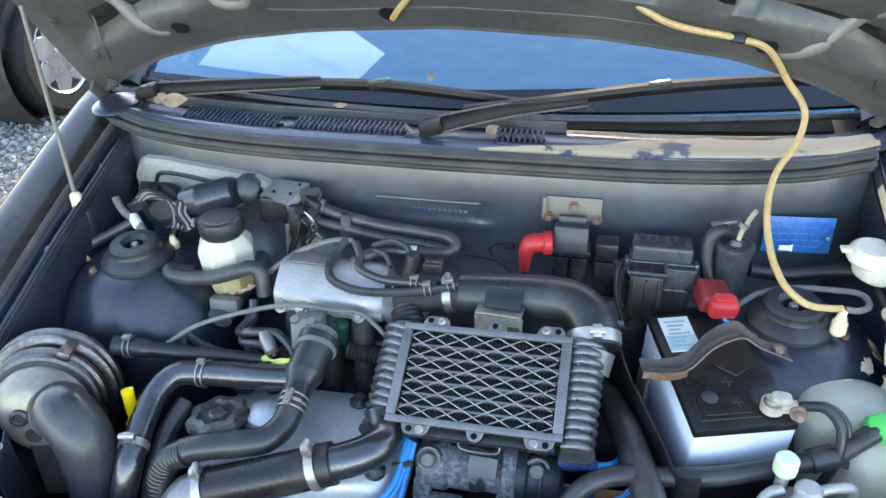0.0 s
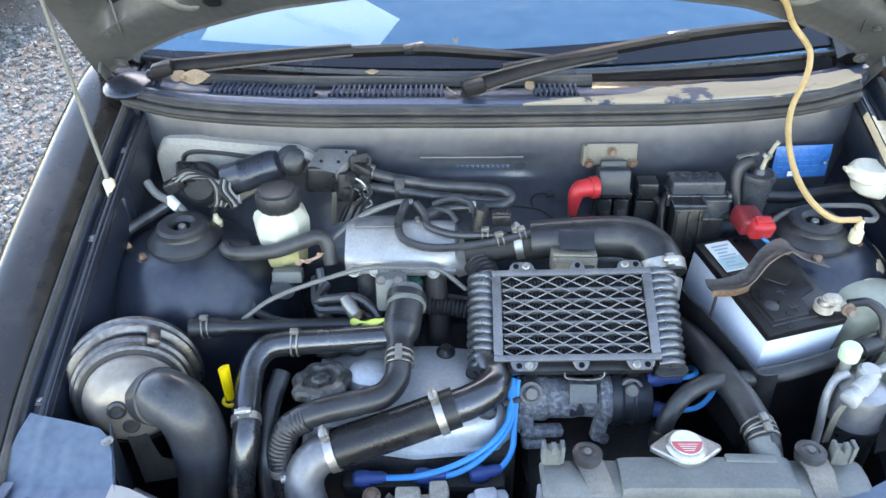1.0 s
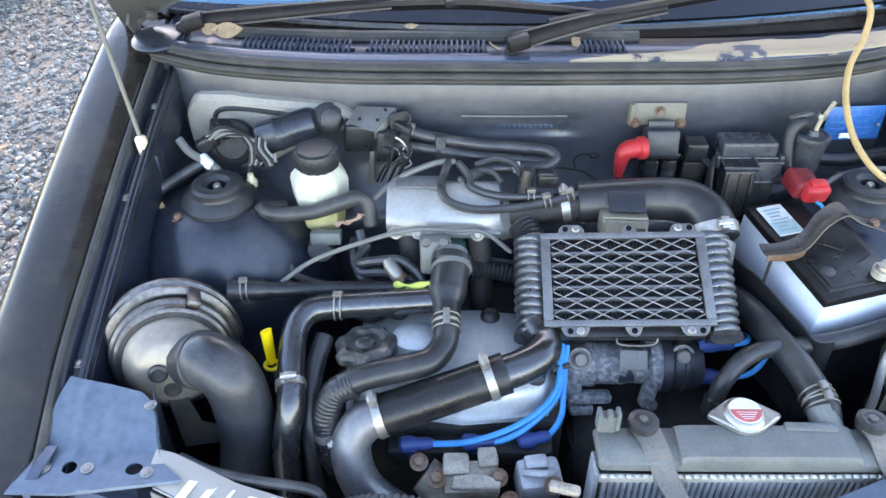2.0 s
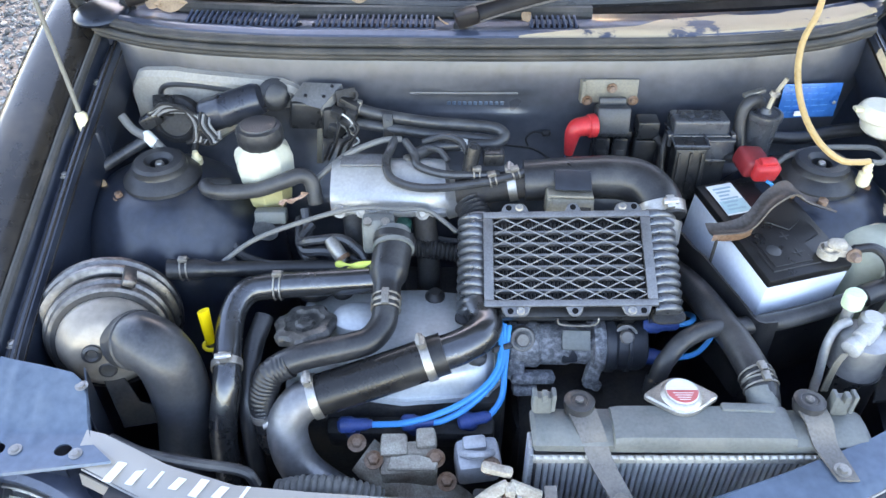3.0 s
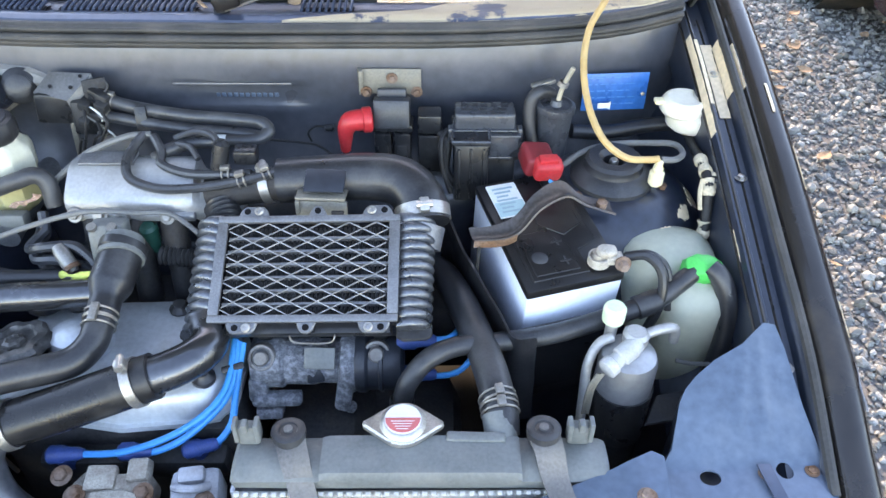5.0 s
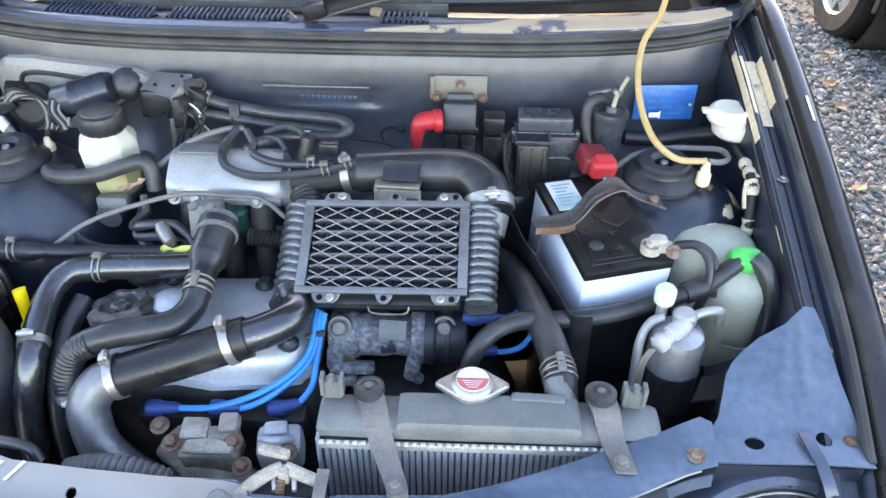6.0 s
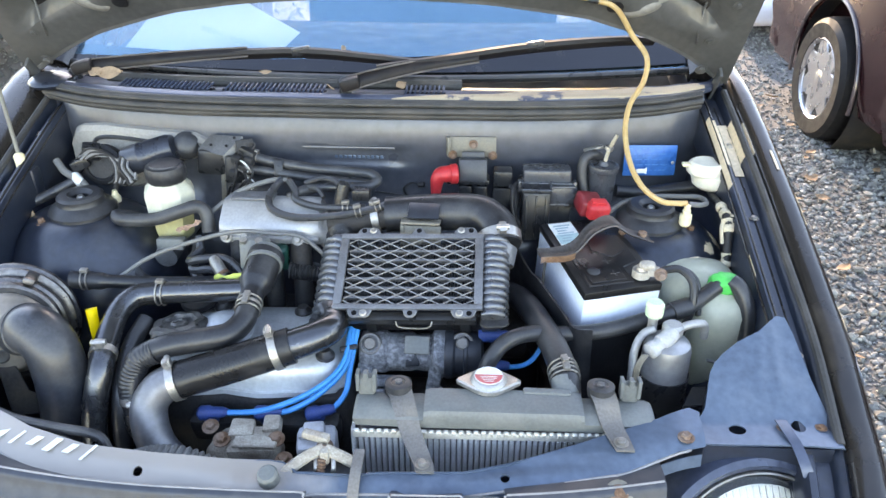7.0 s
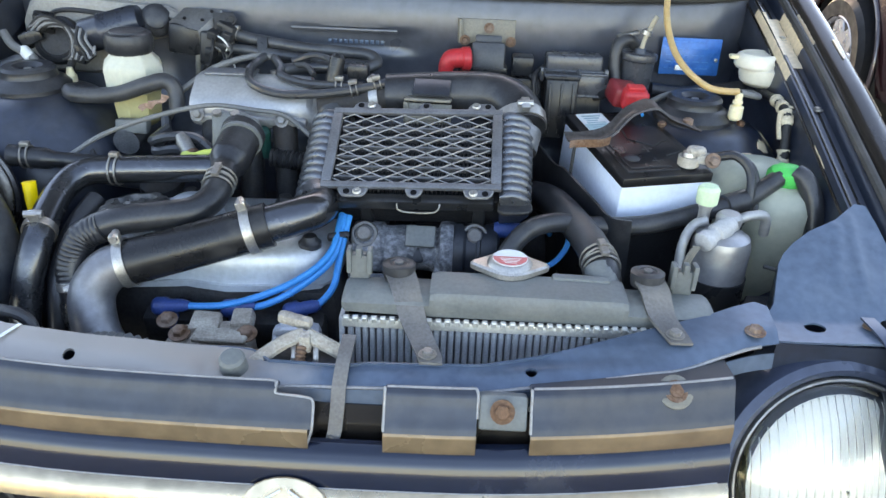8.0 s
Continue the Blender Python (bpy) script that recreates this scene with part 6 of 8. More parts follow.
part("gear_case", g_lathe(B(), [(0.034, -0.015), (0.037, 0.0), (0.035, 0.012), (0.026, 0.017), (0.024, 0.013), (0.010, 0.014), (0.001, 0.016)], axis_m((-0.466, 0.968, 0.838), (0.05, -1, 0.35)), 28), DARK, motor, "grimy round gear case")
boot = part("boot", g_lathe(B(), [(0.024, -0.01), (0.025, 0.002), (0.020, 0.005), (0.022, 0.011), (0.016, 0.014), (0.0165, 0.021), (0.010, 0.024), (0.001, 0.024)], axis_m((-0.316, 0.982, 0.872), (0.35, -0.85, 0.38)), 26), RUBBER_MATT, motor, "stepped black rubber boot")
part("connector", g_box(B(), (0.03, 0.022, 0.028), pose(-0.478, 0.955, 0.868, 15, 10, 20), 0.004), PLASTIC, motor)
part("connector", g_box(B(), (0.034, 0.02, 0.020), pose(-0.500, 0.952, 0.846, 0, -24, 12), 0.004), PLASTIC, motor)
part("connector", g_box(B(), (0.022, 0.018, 0.03), pose(-0.420, 0.938, 0.828, 0, 14, -8), 0.004), PLASTIC, motor)
rng = random.Random(5)
for i in range(8):
    off = 0.0038 * i
    pts = [(-0.500 + off, 0.945 - 0.002 * (i % 3), 0.858 + 0.004 * (i % 2)), (-0.472 + off * 0.6, 0.938, 0.880 - 0.5 * off), (-0.445 + off * 0.6, 0.938, 0.872 - 0.3 * off), (-0.432 + off * 0.7, 0.936 - 0.002 * (i % 2), 0.850), (-0.434 + off * 0.5, 0.930, 0.826 - 0.2 * off), (-0.446 + off * 1.2, 0.930, 0.818 + 0.3 * off)]
    part("wire", g_tube(B(), pts, 0.0021 + 0.0006 * (i % 3 == 0), 7, 6), WIREGREY if i % 3 else HARNESS, motor, "dusty grey wire" if i % 3 else "")
for i in range(4):
    pts = [(-0.418 + 0.004 * i, 0.936, 0.868 - 0.003 * i), (-0.420 + 0.005 * i, 0.928, 0.850), (-0.410 + 0.006 * i, 0.924, 0.832), (-0.404 + 0.004 * i, 0.920, 0.822 + 0.004 * i), (-0.392, 0.926, 0.83 + 0.004 * i)]
    part("wire", g_tube(B(), pts, 0.0022, 7, 6), WIREGREY if i % 2 else HARNESS, motor, "dusty grey wire" if i % 2 else "")
part("taped_loop", g_tube(B(), [(-0.51, 0.96, 0.83), (-0.48, 0.95, 0.862), (-0.445, 0.945, 0.868), (-0.43, 0.94, 0.84), (-0.44, 0.93, 0.80)], 0.006, 10, 8), HARNESS, motor)
part("white_plug", g_lathe(B(), [(0.006, -0.014), (0.0085, -0.012), (0.0085, 0.010), (0.0065, 0.014)], axis_m((-0.500, 0.930, 0.8245), (0.62, -0.55, -0.25)), 12), STICKER, motor, "white plug")
part("branch", g_tube(B(), [(-0.545, 0.955, 0.850), (-0.527, 0.942, 0.834), (-0.491, 0.925, 0.822), (-0.470, 0.905, 0.810)], 0.0066, 10, 8), GREYCABLE, motor, "pale sleeved cable")
hose("wing_hose", "grey rubber hose along the inner wing", [(-0.50, 0.945, 0.822), (-0.54, 0.925, 0.805), (-0.57, 0.90, 0.795), (-0.592, 0.88, 0.785)], 0.009, VACHOSE, 12, 8)
lf = thing("dead_leaf", "small dry brown leaf on the inner wing", "leaf", (-0.56, 0.875, 0.77), group="fallen leaves")
part("blade", g_sheet(B(), lambda u, v: Vector((-0.56 + 0.010 * math.sin(math.pi * u) * (v - 0.5), 0.868 + 0.004 * u, 0.762 + 0.03 * u)), 6, 3, 0.0006), LEAF, lf)
wb = thing("cream_clip", "cream plastic wiring clip beside the strut tower", "clip", (-0.434, 0.92, 0.78), group="cream clips")
part("body", g_lathe(B(), [(0.006, 0), (0.009, 0.004), (0.009, 0.018), (0.006, 0.022), (0.004, 0.03)], pose(-0.434, 0.92, 0.780), 12), CREAM, wb)

TAN_STEEL = surface("dusty_zinc_plate", (0.14, 0.14, 0.138), 0.42, 0.5, 0.3, 40, 0.12, 0.4, (0.14, 0.12, 0.1), 24)
sol = thing("solenoid_valves", "pair of black solenoid valves on a steel bracket", "solenoid", (-0.24, 0.99, 0.83))
SOLQ = [Vector(q) for q in ((-0.287, 0.955, 0.876), (-0.243, 0.951, 0.866), (-0.270, 0.982, 0.893), (-0.212, 0.977, 0.893))]
part("bracket", g_sheet(B(), lambda u, v: SOLQ[0].lerp(SOLQ[1], u).lerp(SOLQ[2].lerp(SOLQ[3], u), v), 6, 6, 0.002), TAN_STEEL, sol, "pale bent steel bracket")
part("bracket_fold", g_sheet(B(), lambda u, v: SOLQ[1].lerp(SOLQ[3], u) + Vector((0.003 * v, -0.002 * v, -0.012 * v)), 6, 2, 0.002), TAN_STEEL, sol)
# black discs paint the shade of the bracket's holes
for q in ((-0.265, 0.962, 0.8815), (-0.238, 0.962, 0.880), (-0.226, 0.974, 0.8905)):
    part("bracket_hole", g_lathe(B(), [(0.0026, 0), (0.0026, 0.0012), (0.0005, 0.0012)], axis_m(q, (0, -0.5, 0.85)), 10), FIN, sol)
part("bracket", g_box(B(), (0.030, 0.003, 0.024), pose(-0.205, 0.962, 0.880, -12, 0, 22), 0.001), DARK, sol)
for dx, dz in ((0, 0), (0.012, -0.016), (0.022, -0.002), (-0.006, -0.026)):
    part("terminal", g_box(B(), (0.016, 0.014, 0.014), pose(-0.218 + dx, 0.946, 0.862 + dz, 10, 15, -15), 0.0025), PLASTIC, sol)
    part("wire", g_tube(B(), [(-0.218 + dx, 0.94, 0.858 + dz), (-0.214 + dx * 1.3, 0.925, 0.848 + dz), (-0.222 + dx, 0.925, 0.82), (-0.235 + dx, 0.93, 0.79)], 0.0022, 6), HARNESS, sol)
part("valve", g_box(B(), (0.06, 0.03, 0.045), pose(-0.262, 0.968, 0.850, 0, 8, 10), 0.005), PLASTIC, sol)
part("valve", g_box(B(), (0.035, 0.03, 0.05), pose(-0.226, 0.962, 0.840, 0, 6, 10), 0.004), PLASTIC, sol)
part("plug", g_box(B(), (0.03, 0.018, 0.02), pose(-0.20, 0.958, 0.868, 0, 20, -20), 0.003), PLASTIC, sol)
part("bracket_leg", g_box(B(), (0.008, 0.004, 0.10), pose(-0.25, 0.958, 0.815, 0, 6, 0), 0.001), TAN, sol)
for i, (dx, dz) in enumerate(((0, 0), (0.004, -0.010), (0.002, -0.022), (0.008, -0.030), (-0.006, -0.016))):
    part("wire", g_tube(B(), [(-0.214 + dx, 0.945, 0.862 + dz), (-0.202 + dx, 0.938, 0.858 + dz), (-0.196 + dx, 0.940, 0.846 + dz), (-0.206 + dx, 0.944, 0.836 + dz)], 0.0014, 6, 6), (STICKER, GREYCABLE, TAN)[i % 3], sol, "thin pale wire")
part("eye", g_lathe(B(), [(0.006, 0), (0.0085, 0.001), (0.0085, 0.004), (0.006, 0.004)], axis_m((-0.195, 0.965, 0.880), (0, -1, 0.6)), 14, cap=False), DARK, sol)
h = hose("fuel_hose", "black hose along the bulkhead ending in a return bend", [(-0.195, 0.962, 0.862), (-0.15, 0.95, 0.856), (-0.08, 0.94, 0.85), (-0.02, 0.935, 0.848), (0.018, 0.93, 0.846), (0.03, 0.92, 0.838), (0.012, 0.908, 0.832), (-0.03, 0.905, 0.832), (-0.07, 0.90, 0.832), (-0.10, 0.88, 0.832)], 0.0088, VACHOSE, 12, 8)
part("tie_band", g_box(B(), (0.016, 0.006, 0.036), pose(-0.142, 0.934, 0.848, -20, 0, 8), 0.003), PLASTIC, h, "black tie band")
spring_clamp(h, (-0.188, 0.96, 0.861), (1, -0.2, -0.1), 0.0075)
part("pale_band", g_lathe(B(), [(0.008, -0.006), (0.009, -0.006), (0.009, 0.006), (0.008, 0.006)], axis_m((-0.03, 0.905, 0.832), (1, 0, 0)), 16, cap=False), STICKER, h)
h = hose("fuel_return_hose", "black hose running beside the fuel hose", [(-0.205, 0.955, 0.842), (-0.15, 0.938, 0.842), (-0.08, 0.926, 0.838), (-0.01, 0.92, 0.835), (0.02, 0.912, 0.835)], 0.0078, VACHOSE, 12, 8)
spring_clamp(h, (-0.196, 0.951, 0.842), (1, -0.3, 0), 0.0068)
small = [
    ([(-0.13, 0.90, 0.845), (-0.135, 0.875, 0.843), (-0.14, 0.85, 0.836), (-0.13, 0.828, 0.824), (-0.09, 0.820, 0.815), (-0.03, 0.822, 0.818), (0.03, 0.828, 0.828), (0.055, 0.832, 0.834)], 0.0062),
    ([(-0.115, 0.895, 0.845), (-0.10, 0.87, 0.838), (-0.095, 0.850, 0.832), (-0.06, 0.838, 0.826), (-0.01, 0.838, 0.825), (0.02, 0.838, 0.826)], 0.006),
    ([(-0.09, 0.90, 0.84), (-0.06, 0.90, 0.85), (-0.035, 0.89, 0.848), (-0.025, 0.87, 0.838), (-0.022, 0.85, 0.825)], 0.0048),
    ([(-0.085, 0.89, 0.838), (-0.065, 0.878, 0.84), (-0.052, 0.862, 0.832)], 0.0042),
]
for pts, r in small:
    hose("vacuum_hose", "thin black vacuum hose over the plenum", pts, r, VACHOSE, 10, 8)
vt = thing("vacuum_tee", "black plastic vacuum tee with steel clips", "fitting", (-0.02, 0.845, 0.82))
bm = g_lathe(B(), [(0.009, -0.02), (0.011, -0.01), (0.011, 0.02), (0.006, 0.026)], axis_m((-0.02, 0.85, 0.84), (0.2, 0.3, 1)), 14)
g_box(bm, (0.03, 0.022, 0.02), pose(0.012, 0.858, 0.842), 0.004)
part("body", bm, PLASTIC, vt)
spring_clamp(vt, (0.042, 0.830, 0.832), (1, 0.2, 0.3), 0.0065)
spring_clamp(vt, (-0.012, 0.838, 0.825), (1, 0, 0), 0.0075)
spring_clamp(vt, (0.010, 0.826, 0.824), (1, 0.15, 0.2), 0.0077)

# cables and loose wiring in front of the plenum
hose("throttle_cable", "thin grey control cable arching over the hoses", [(-0.365, 0.75, 0.738), (-0.32, 0.765, 0.765), (-0.25, 0.775, 0.79), (-0.18, 0.785, 0.805), (-0.12, 0.79, 0.80), (-0.08, 0.80, 0.79), (-0.04, 0.785, 0.765)], 0.0034, GREYCABLE, 8, 10, category="cable")
hose("speed_cable", "pale grey cable crossing to the plenum", [(-0.245, 0.86, 0.80), (-0.20, 0.88, 0.83), (-0.15, 0.895, 0.845), (-0.12, 0.90, 0.845)], 0.0045, GREYCABLE, 8, 8, category="cable")
wiring = thing("engine_harness", "tangle of taped engine wiring", "wiring", (-0.25, 0.78, 0.70))
rng = random.Random(11)
for pts in ([(-0.245, 0.80, 0.765), (-0.26, 0.775, 0.755), (-0.235, 0.765, 0.765), (-0.20, 0.768, 0.765), (-0.175, 0.755, 0.755), (-0.165, 0.745, 0.745)],
            [(-0.25, 0.795, 0.755), (-0.255, 0.77, 0.742), (-0.22, 0.758, 0.75), (-0.19, 0.755, 0.742), (-0.17, 0.742, 0.738)],
            [(-0.27, 0.84, 0.745), (-0.265, 0.80, 0.73), (-0.25, 0.78, 0.715), (-0.22, 0.77, 0.70)],
            [(-0.37, 0.83, 0.74), (-0.36, 0.80, 0.715), (-0.32, 0.785, 0.705), (-0.27, 0.78, 0.70), (-0.22, 0.775, 0.705)],
            [(-0.375, 0.83, 0.745), (-0.372, 0.795, 0.71), (-0.34, 0.775, 0.695), (-0.28, 0.77, 0.69)],
            [(-0.26, 0.83, 0.77), (-0.255, 0.81, 0.75), (-0.262, 0.79, 0.74)],
            [(-0.2, 0.80, 0.745), (-0.15, 0.805, 0.74), (-0.1, 0.81, 0.735), (-0.02, 0.80, 0.73), (0.03, 0.79, 0.73)]):
    part("loom", g_tube(B(), pts, 0.005 + rng.uniform(0, 0.0035), 8, 8), VACHOSE, wiring)
part("sensor", g_lathe(B(), [(0.007, -0.02), (0.010, -0.01), (0.010, 0.01), (0.006, 0.02)], axis_m((-0.205, 0.752, 0.757), (0.5, -0.5, -0.5)), 12), CLIPDARK, wiring, "small steel sensor")
part("orange_band", g_lathe(B(), [(0.0085, -0.003), (0.010, -0.003), (0.010, 0.003), (0.0085, 0.003)], axis_m((-0.196, 0.744, 0.75), (0.5, -0.5, -0.5)), 12, cap=False), RUST, wiring)
part("ribbed_conduit", g_tube(B(), [(-0.10, 0.785, 0.735), (-0.04, 0.78, 0.73), (0.02, 0.77, 0.72)], 0.012, 12, 8, ribs=(0.006, 0.003)), RUBBER, wiring)
part("heat_shield", g_lathe(B(), [(0.03, 0), (0.028, 0.008), (0.01, 0.014)], axis_m((-0.24, 0.74, 0.705), (0, -0.3, 1)), 18), DARK, wiring)

# ---- air cleaner and dipstick ----
ac = thing("air_cleaner", "round pale air cleaner housing with polished rings", "air cleaner", (-0.485, 0.65, 0.62))
m = axis_m((-0.480, 0.602, 0.717), (0.30, -0.86, 0.22)) @ Matrix.Scale(0.84, 4)
hole_at = m.inverted() @ Vector((-0.499, 0.603, 0.721))
part("plate", g_lathe(B(), [(0.074, -0.040), (0.075, -0.024), (0.071, -0.016), (0.066, -0.011), (0.060, 0.001), (0.048, 0.009), (0.001, 0.013)], m, 48), CREAMPLATE, ac, "pale dished front plate")
part("ring", g_lathe(B(), [(0.084, -0.062), (0.093, -0.060), (0.096, -0.054), (0.095, -0.047), (0.090, -0.044), (0.090, -0.038), (0.088, -0.033), (0.082, -0.030), (0.079, -0.030)], m, 64, cap=False), RINGS, ac, "polished steel ring")
part("ring", g_lathe(B(), [(0.090, -0.105), (0.105, -0.102), (0.110, -0.096), (0.109, -0.088), (0.103, -0.085), (0.103, -0.079), (0.107, -0.075), (0.106, -0.069), (0.099, -0.066), (0.090, -0.066)], m, 64, cap=False), RINGS, ac, "polished steel ring")
part("body", g_lathe(B(), [(0.06, -0.15), (0.092, -0.13), (0.104, -0.104), (0.092, -0.10), (0.086, -0.06), (0.083, -0.06), (0.083, -0.03), (0.076, -0.028), (0.072, -0.03)], m, 48), DARK, ac)
part("grommet", g_lathe(B(), [(0.0145, 0.004), (0.0145, 0.016), (0.010, 0.018), (0.007, 0.0150), (0.001, 0.0150)], m @ pose(hole_at.x, hole_at.y, 0), 20), RUBBER_MATT, ac, "black rubber grommet")
part("grommet", g_lathe(B(), [(0.0135, 0.0), (0.0135, 0.011), (0.010, 0.013), (0.001, 0.012)], m @ pose(hole_at.x + 0.014, hole_at.y - 0.034, 0), 18), RUBBER_MATT, ac)
part("clip", g_box(B(), (0.02, 0.012, 0.05), m @ pose(0.05, 0.088, -0.05, 0, 0, -30), 0.003), RINGS, ac)
part("stay", g_prism(B(), [(-0.012, 0.02), (0.014, 0.02), (0.03, -0.05), (0.075, -0.075), (0.07, -0.10), (-0.005, -0.09)], 0.004, m @ pose(-0.008, -0.05, 0.004)), DARK, ac, "dark steel stay")
INLET = surface("dusty_inlet_rubber", (0.030, 0.034, 0.042), 0.36, 0, 0.35, 24, 0.08, 0.4, (0.11, 0.108, 0.105), 12, coat=0.35, coat_rough=0.2)
ih = hose("air_inlet_hose", "large black rubber inlet hose curving down", [(-0.458, 0.614, 0.722), (-0.432, 0.598, 0.738), (-0.407, 0.586, 0.731), (-0.393, 0.577, 0.698), (-0.390, 0.568, 0.632), (-0.40, 0.558, 0.545), (-0.40, 0.55, 0.40)], lambda f: 0.036 + 0.002 * f, INLET, 30, 10)
part("collar", g_lathe(B(), [(0.036, -0.004), (0.0385, -0.003), (0.0385, 0.004), (0.036, 0.006)], axis_m((-0.440, 0.603, 0.734), (0.80, -0.50, 0.4)), 28, cap=False), RUBBER_MATT, ih, "raised rubber collar")
dp = thing("dipstick", "yellow plastic dipstick handle", "dipstick", (-0.365, 0.640, 0.68))
bm = g_tube(B(), [(-0.365, 0.640, 0.69), (-0.3655, 0.643, 0.71), (-0.367, 0.648, 0.742)], lambda f: 0.0065 + 0.002 * f, 10, 6, flat=0.55)
part("handle", bm, YELLOW, dp)
part("loop", g_tube(B(), [(-0.365 + 0.009 * math.cos(a), 0.638 + 0.006 * math.sin(a), 0.688 + 0.003 * math.sin(a)) for a in (2 * math.pi * k / 14 for k in range(15))], 0.0028, 8, raw=True), YELLOW, dp)
part("stick", g_tube(B(), [(-0.365, 0.64, 0.688), (-0.36, 0.645, 0.60), (-0.33, 0.65, 0.45)], 0.003, 6), STEEL, dp)

# ---- right side: relays, fuse box, canister, label ----
bk = thing("relay_bracket", "tan steel relay bracket bolted to the bulkhead", "bracket", (0.19, 0.998, 0.87))
bm = B()
g_box(bm, (0.084, 0.004, 0.036), pose(0.192, 0.990, 0.876, -8, 0, 0), 0.001)
g_box(bm, (0.006, 0.014, 0.036), pose(0.150, 0.990, 0.876, 0, 0, 12), 0.001)
part("plate", bm, TAN, bk)
bolts(bk, ((0.194, 0.987, 0.882), (0.158, 0.984, 0.863), (0.228, 0.984, 0.863)), (0, -1, 0), 0.005, 0.005)
FUSEGREY = surface("dusty_black_plastic", (0.045, 0.048, 0.053), 0.36, 0, 0.35, 40, 0.12, 0.45, (0.11, 0.11, 0.11), 16)
rl = thing("relay", "black plastic relay block hanging from its bracket", "relay", (0.20, 0.955, 0.79))
bm = B()
g_box(bm, (0.050, 0.034, 0.040), pose(0.194, 0.958, 0.846, -16, 0, 0), 0.004)
g_box(bm, (0.040, 0.012, 0.012), pose(0.194, 0.972, 0.868, -16, 0, 0), 0.002)
part("top", bm, FUSEGREY, rl, "blue-grey relay top")
part("shelf", g_box(B(), (0.074, 0.034, 0.010), pose(0.186, 0.955, 0.829, -4, 0, 0), 0.002), PLASTIC, rl)
for x in (0.181, 0.208):
    b2 = g_box(B(), (0.023, 0.034, 0.058), pose(x, 0.954, 0.794), 0.003)
    g_box(b2, (0.014, 0.004, 0.03), pose(x, 0.937, 0.79), 0.0015)
    part("body", b2, PLASTIC, rl)
part("small_relay", g_box(B(), (0.032, 0.03, 0.028), pose(0.246, 0.95, 0.838), 0.003), PLASTIC, rl)
part("small_relay_base", g_box(B(), (0.034, 0.028, 0.06), pose(0.247, 0.952, 0.79), 0.003), PLASTIC, rl)
part("wire", g_tube(B(), [(0.252, 0.945, 0.83), (0.27, 0.93, 0.815), (0.268, 0.915, 0.78), (0.285, 0.905, 0.76)], 0.006, 10), HARNESS, rl)
wire_run = hose("bulkhead_wire", "thin dark wire clipped to the bulkhead", [(0.020, 0.960, 0.800), (0.060, 0.968, 0.790), (0.085, 0.972, 0.782), (0.110, 0.960, 0.770)], 0.0018, HARNESS, 6, 6, category="wire")
part("loop", g_tube(B(), [(0.074, 0.984, 0.782), (0.070, 0.984, 0.796), (0.082, 0.985, 0.806), (0.100, 0.985, 0.804)], 0.0016, 6, 6), HARNESS, wire_run)
part("plug", g_lathe(B(), [(0.003, -0.006), (0.005, -0.005), (0.005, 0.005), (0.003, 0.007)], axis_m((0.101, 0.985, 0.804), (1, 0, 0.1)), 10), PLASTIC, wire_run, "small black plug")
rb = thing("terminal_boot", "bright red rubber terminal boot", "terminal cover", (0.135, 0.935, 0.82))
part("boot", g_tube(B(), [(0.162, 0.938, 0.846), (0.150, 0.935, 0.847), (0.139, 0.933, 0.845), (0.133, 0.931, 0.836), (0.131, 0.930, 0.820), (0.130, 0.930, 0.802)], lambda f: 0.0145 if f < 0.4 else 0.0145 - 0.0075 * (f - 0.4) / 0.6, 18, 6), RED, rb)
part("tip", g_lathe(B(), [(0.0055, 0.004), (0.0055, -0.006), (0.003, -0.010)], pose(0.130, 0.930, 0.802), 10), BLUELEAD, rb, "small blue tip")
part("rim", g_lathe(B(), [(0.0145, -0.002), (0.0175, 0.0), (0.0178, 0.010), (0.015, 0.012)], axis_m((0.156, 0.937, 0.846), (1, 0.2, 0)), 20), RED, rb)
part("lead", g_tube(B(), [(0.128, 0.93, 0.808), (0.13, 0.925, 0.79), (0.11, 0.92, 0.77), (0.05, 0.91, 0.765), (-0.02, 0.90, 0.76)], 0.005, 8), HARNESS, rb)
fb = thing("fuse_box", "black under-bonnet fuse box with clipped lid", "fuse box", (0.321, 0.94, 0.76))
fm = pose(0.321, 0.944, 0.853, -6, 0, 0)
GLOSSGREY = surface("glossy_charcoal_plastic", (0.046, 0.05, 0.058), 0.28, 0, 0.35, 40, 0.1, 0.4, (0.12, 0.125, 0.13), 13, coat=0.35, coat_rough=0.2)
lid = part("lid", g_box(B(), (0.082, 0.044, 0.024), fm @ pose(0, 0.004, -0.006), 0.004, 3), GLOSSGREY, fb, "glossy charcoal clipped lid")
for x, y, w, d in ((-0.027, 0.012, 0.010, 0.009), (-0.013, 0.012, 0.008, 0.009), (-0.001, 0.012, 0.010, 0.009), (0.013, 0.012, 0.008, 0.009), (0.027, 0.012, 0.010, 0.009), (-0.024, -0.003, 0.016, 0.008), (-0.003, -0.003, 0.010, 0.008), (0.020, -0.003, 0.018, 0.008)):
    part("embossed_mark", g_box(B(), (w, d, 0.0016), fm @ pose(x, y, 0.0062), 0.0005, 1), PLASTIC, lid)
part("lid_skirt", g_box(B(), (0.088, 0.050, 0.004), fm @ pose(0, 0.002, -0.017), 0.0015), GLOSSGREY, lid)
part("front_shelf", g_box(B(), (0.050, 0.032, 0.005), fm @ pose(-0.019, -0.034, -0.021, 10, 0, 0), 0.0015), PLASTIC, fb, "sunken front shelf")
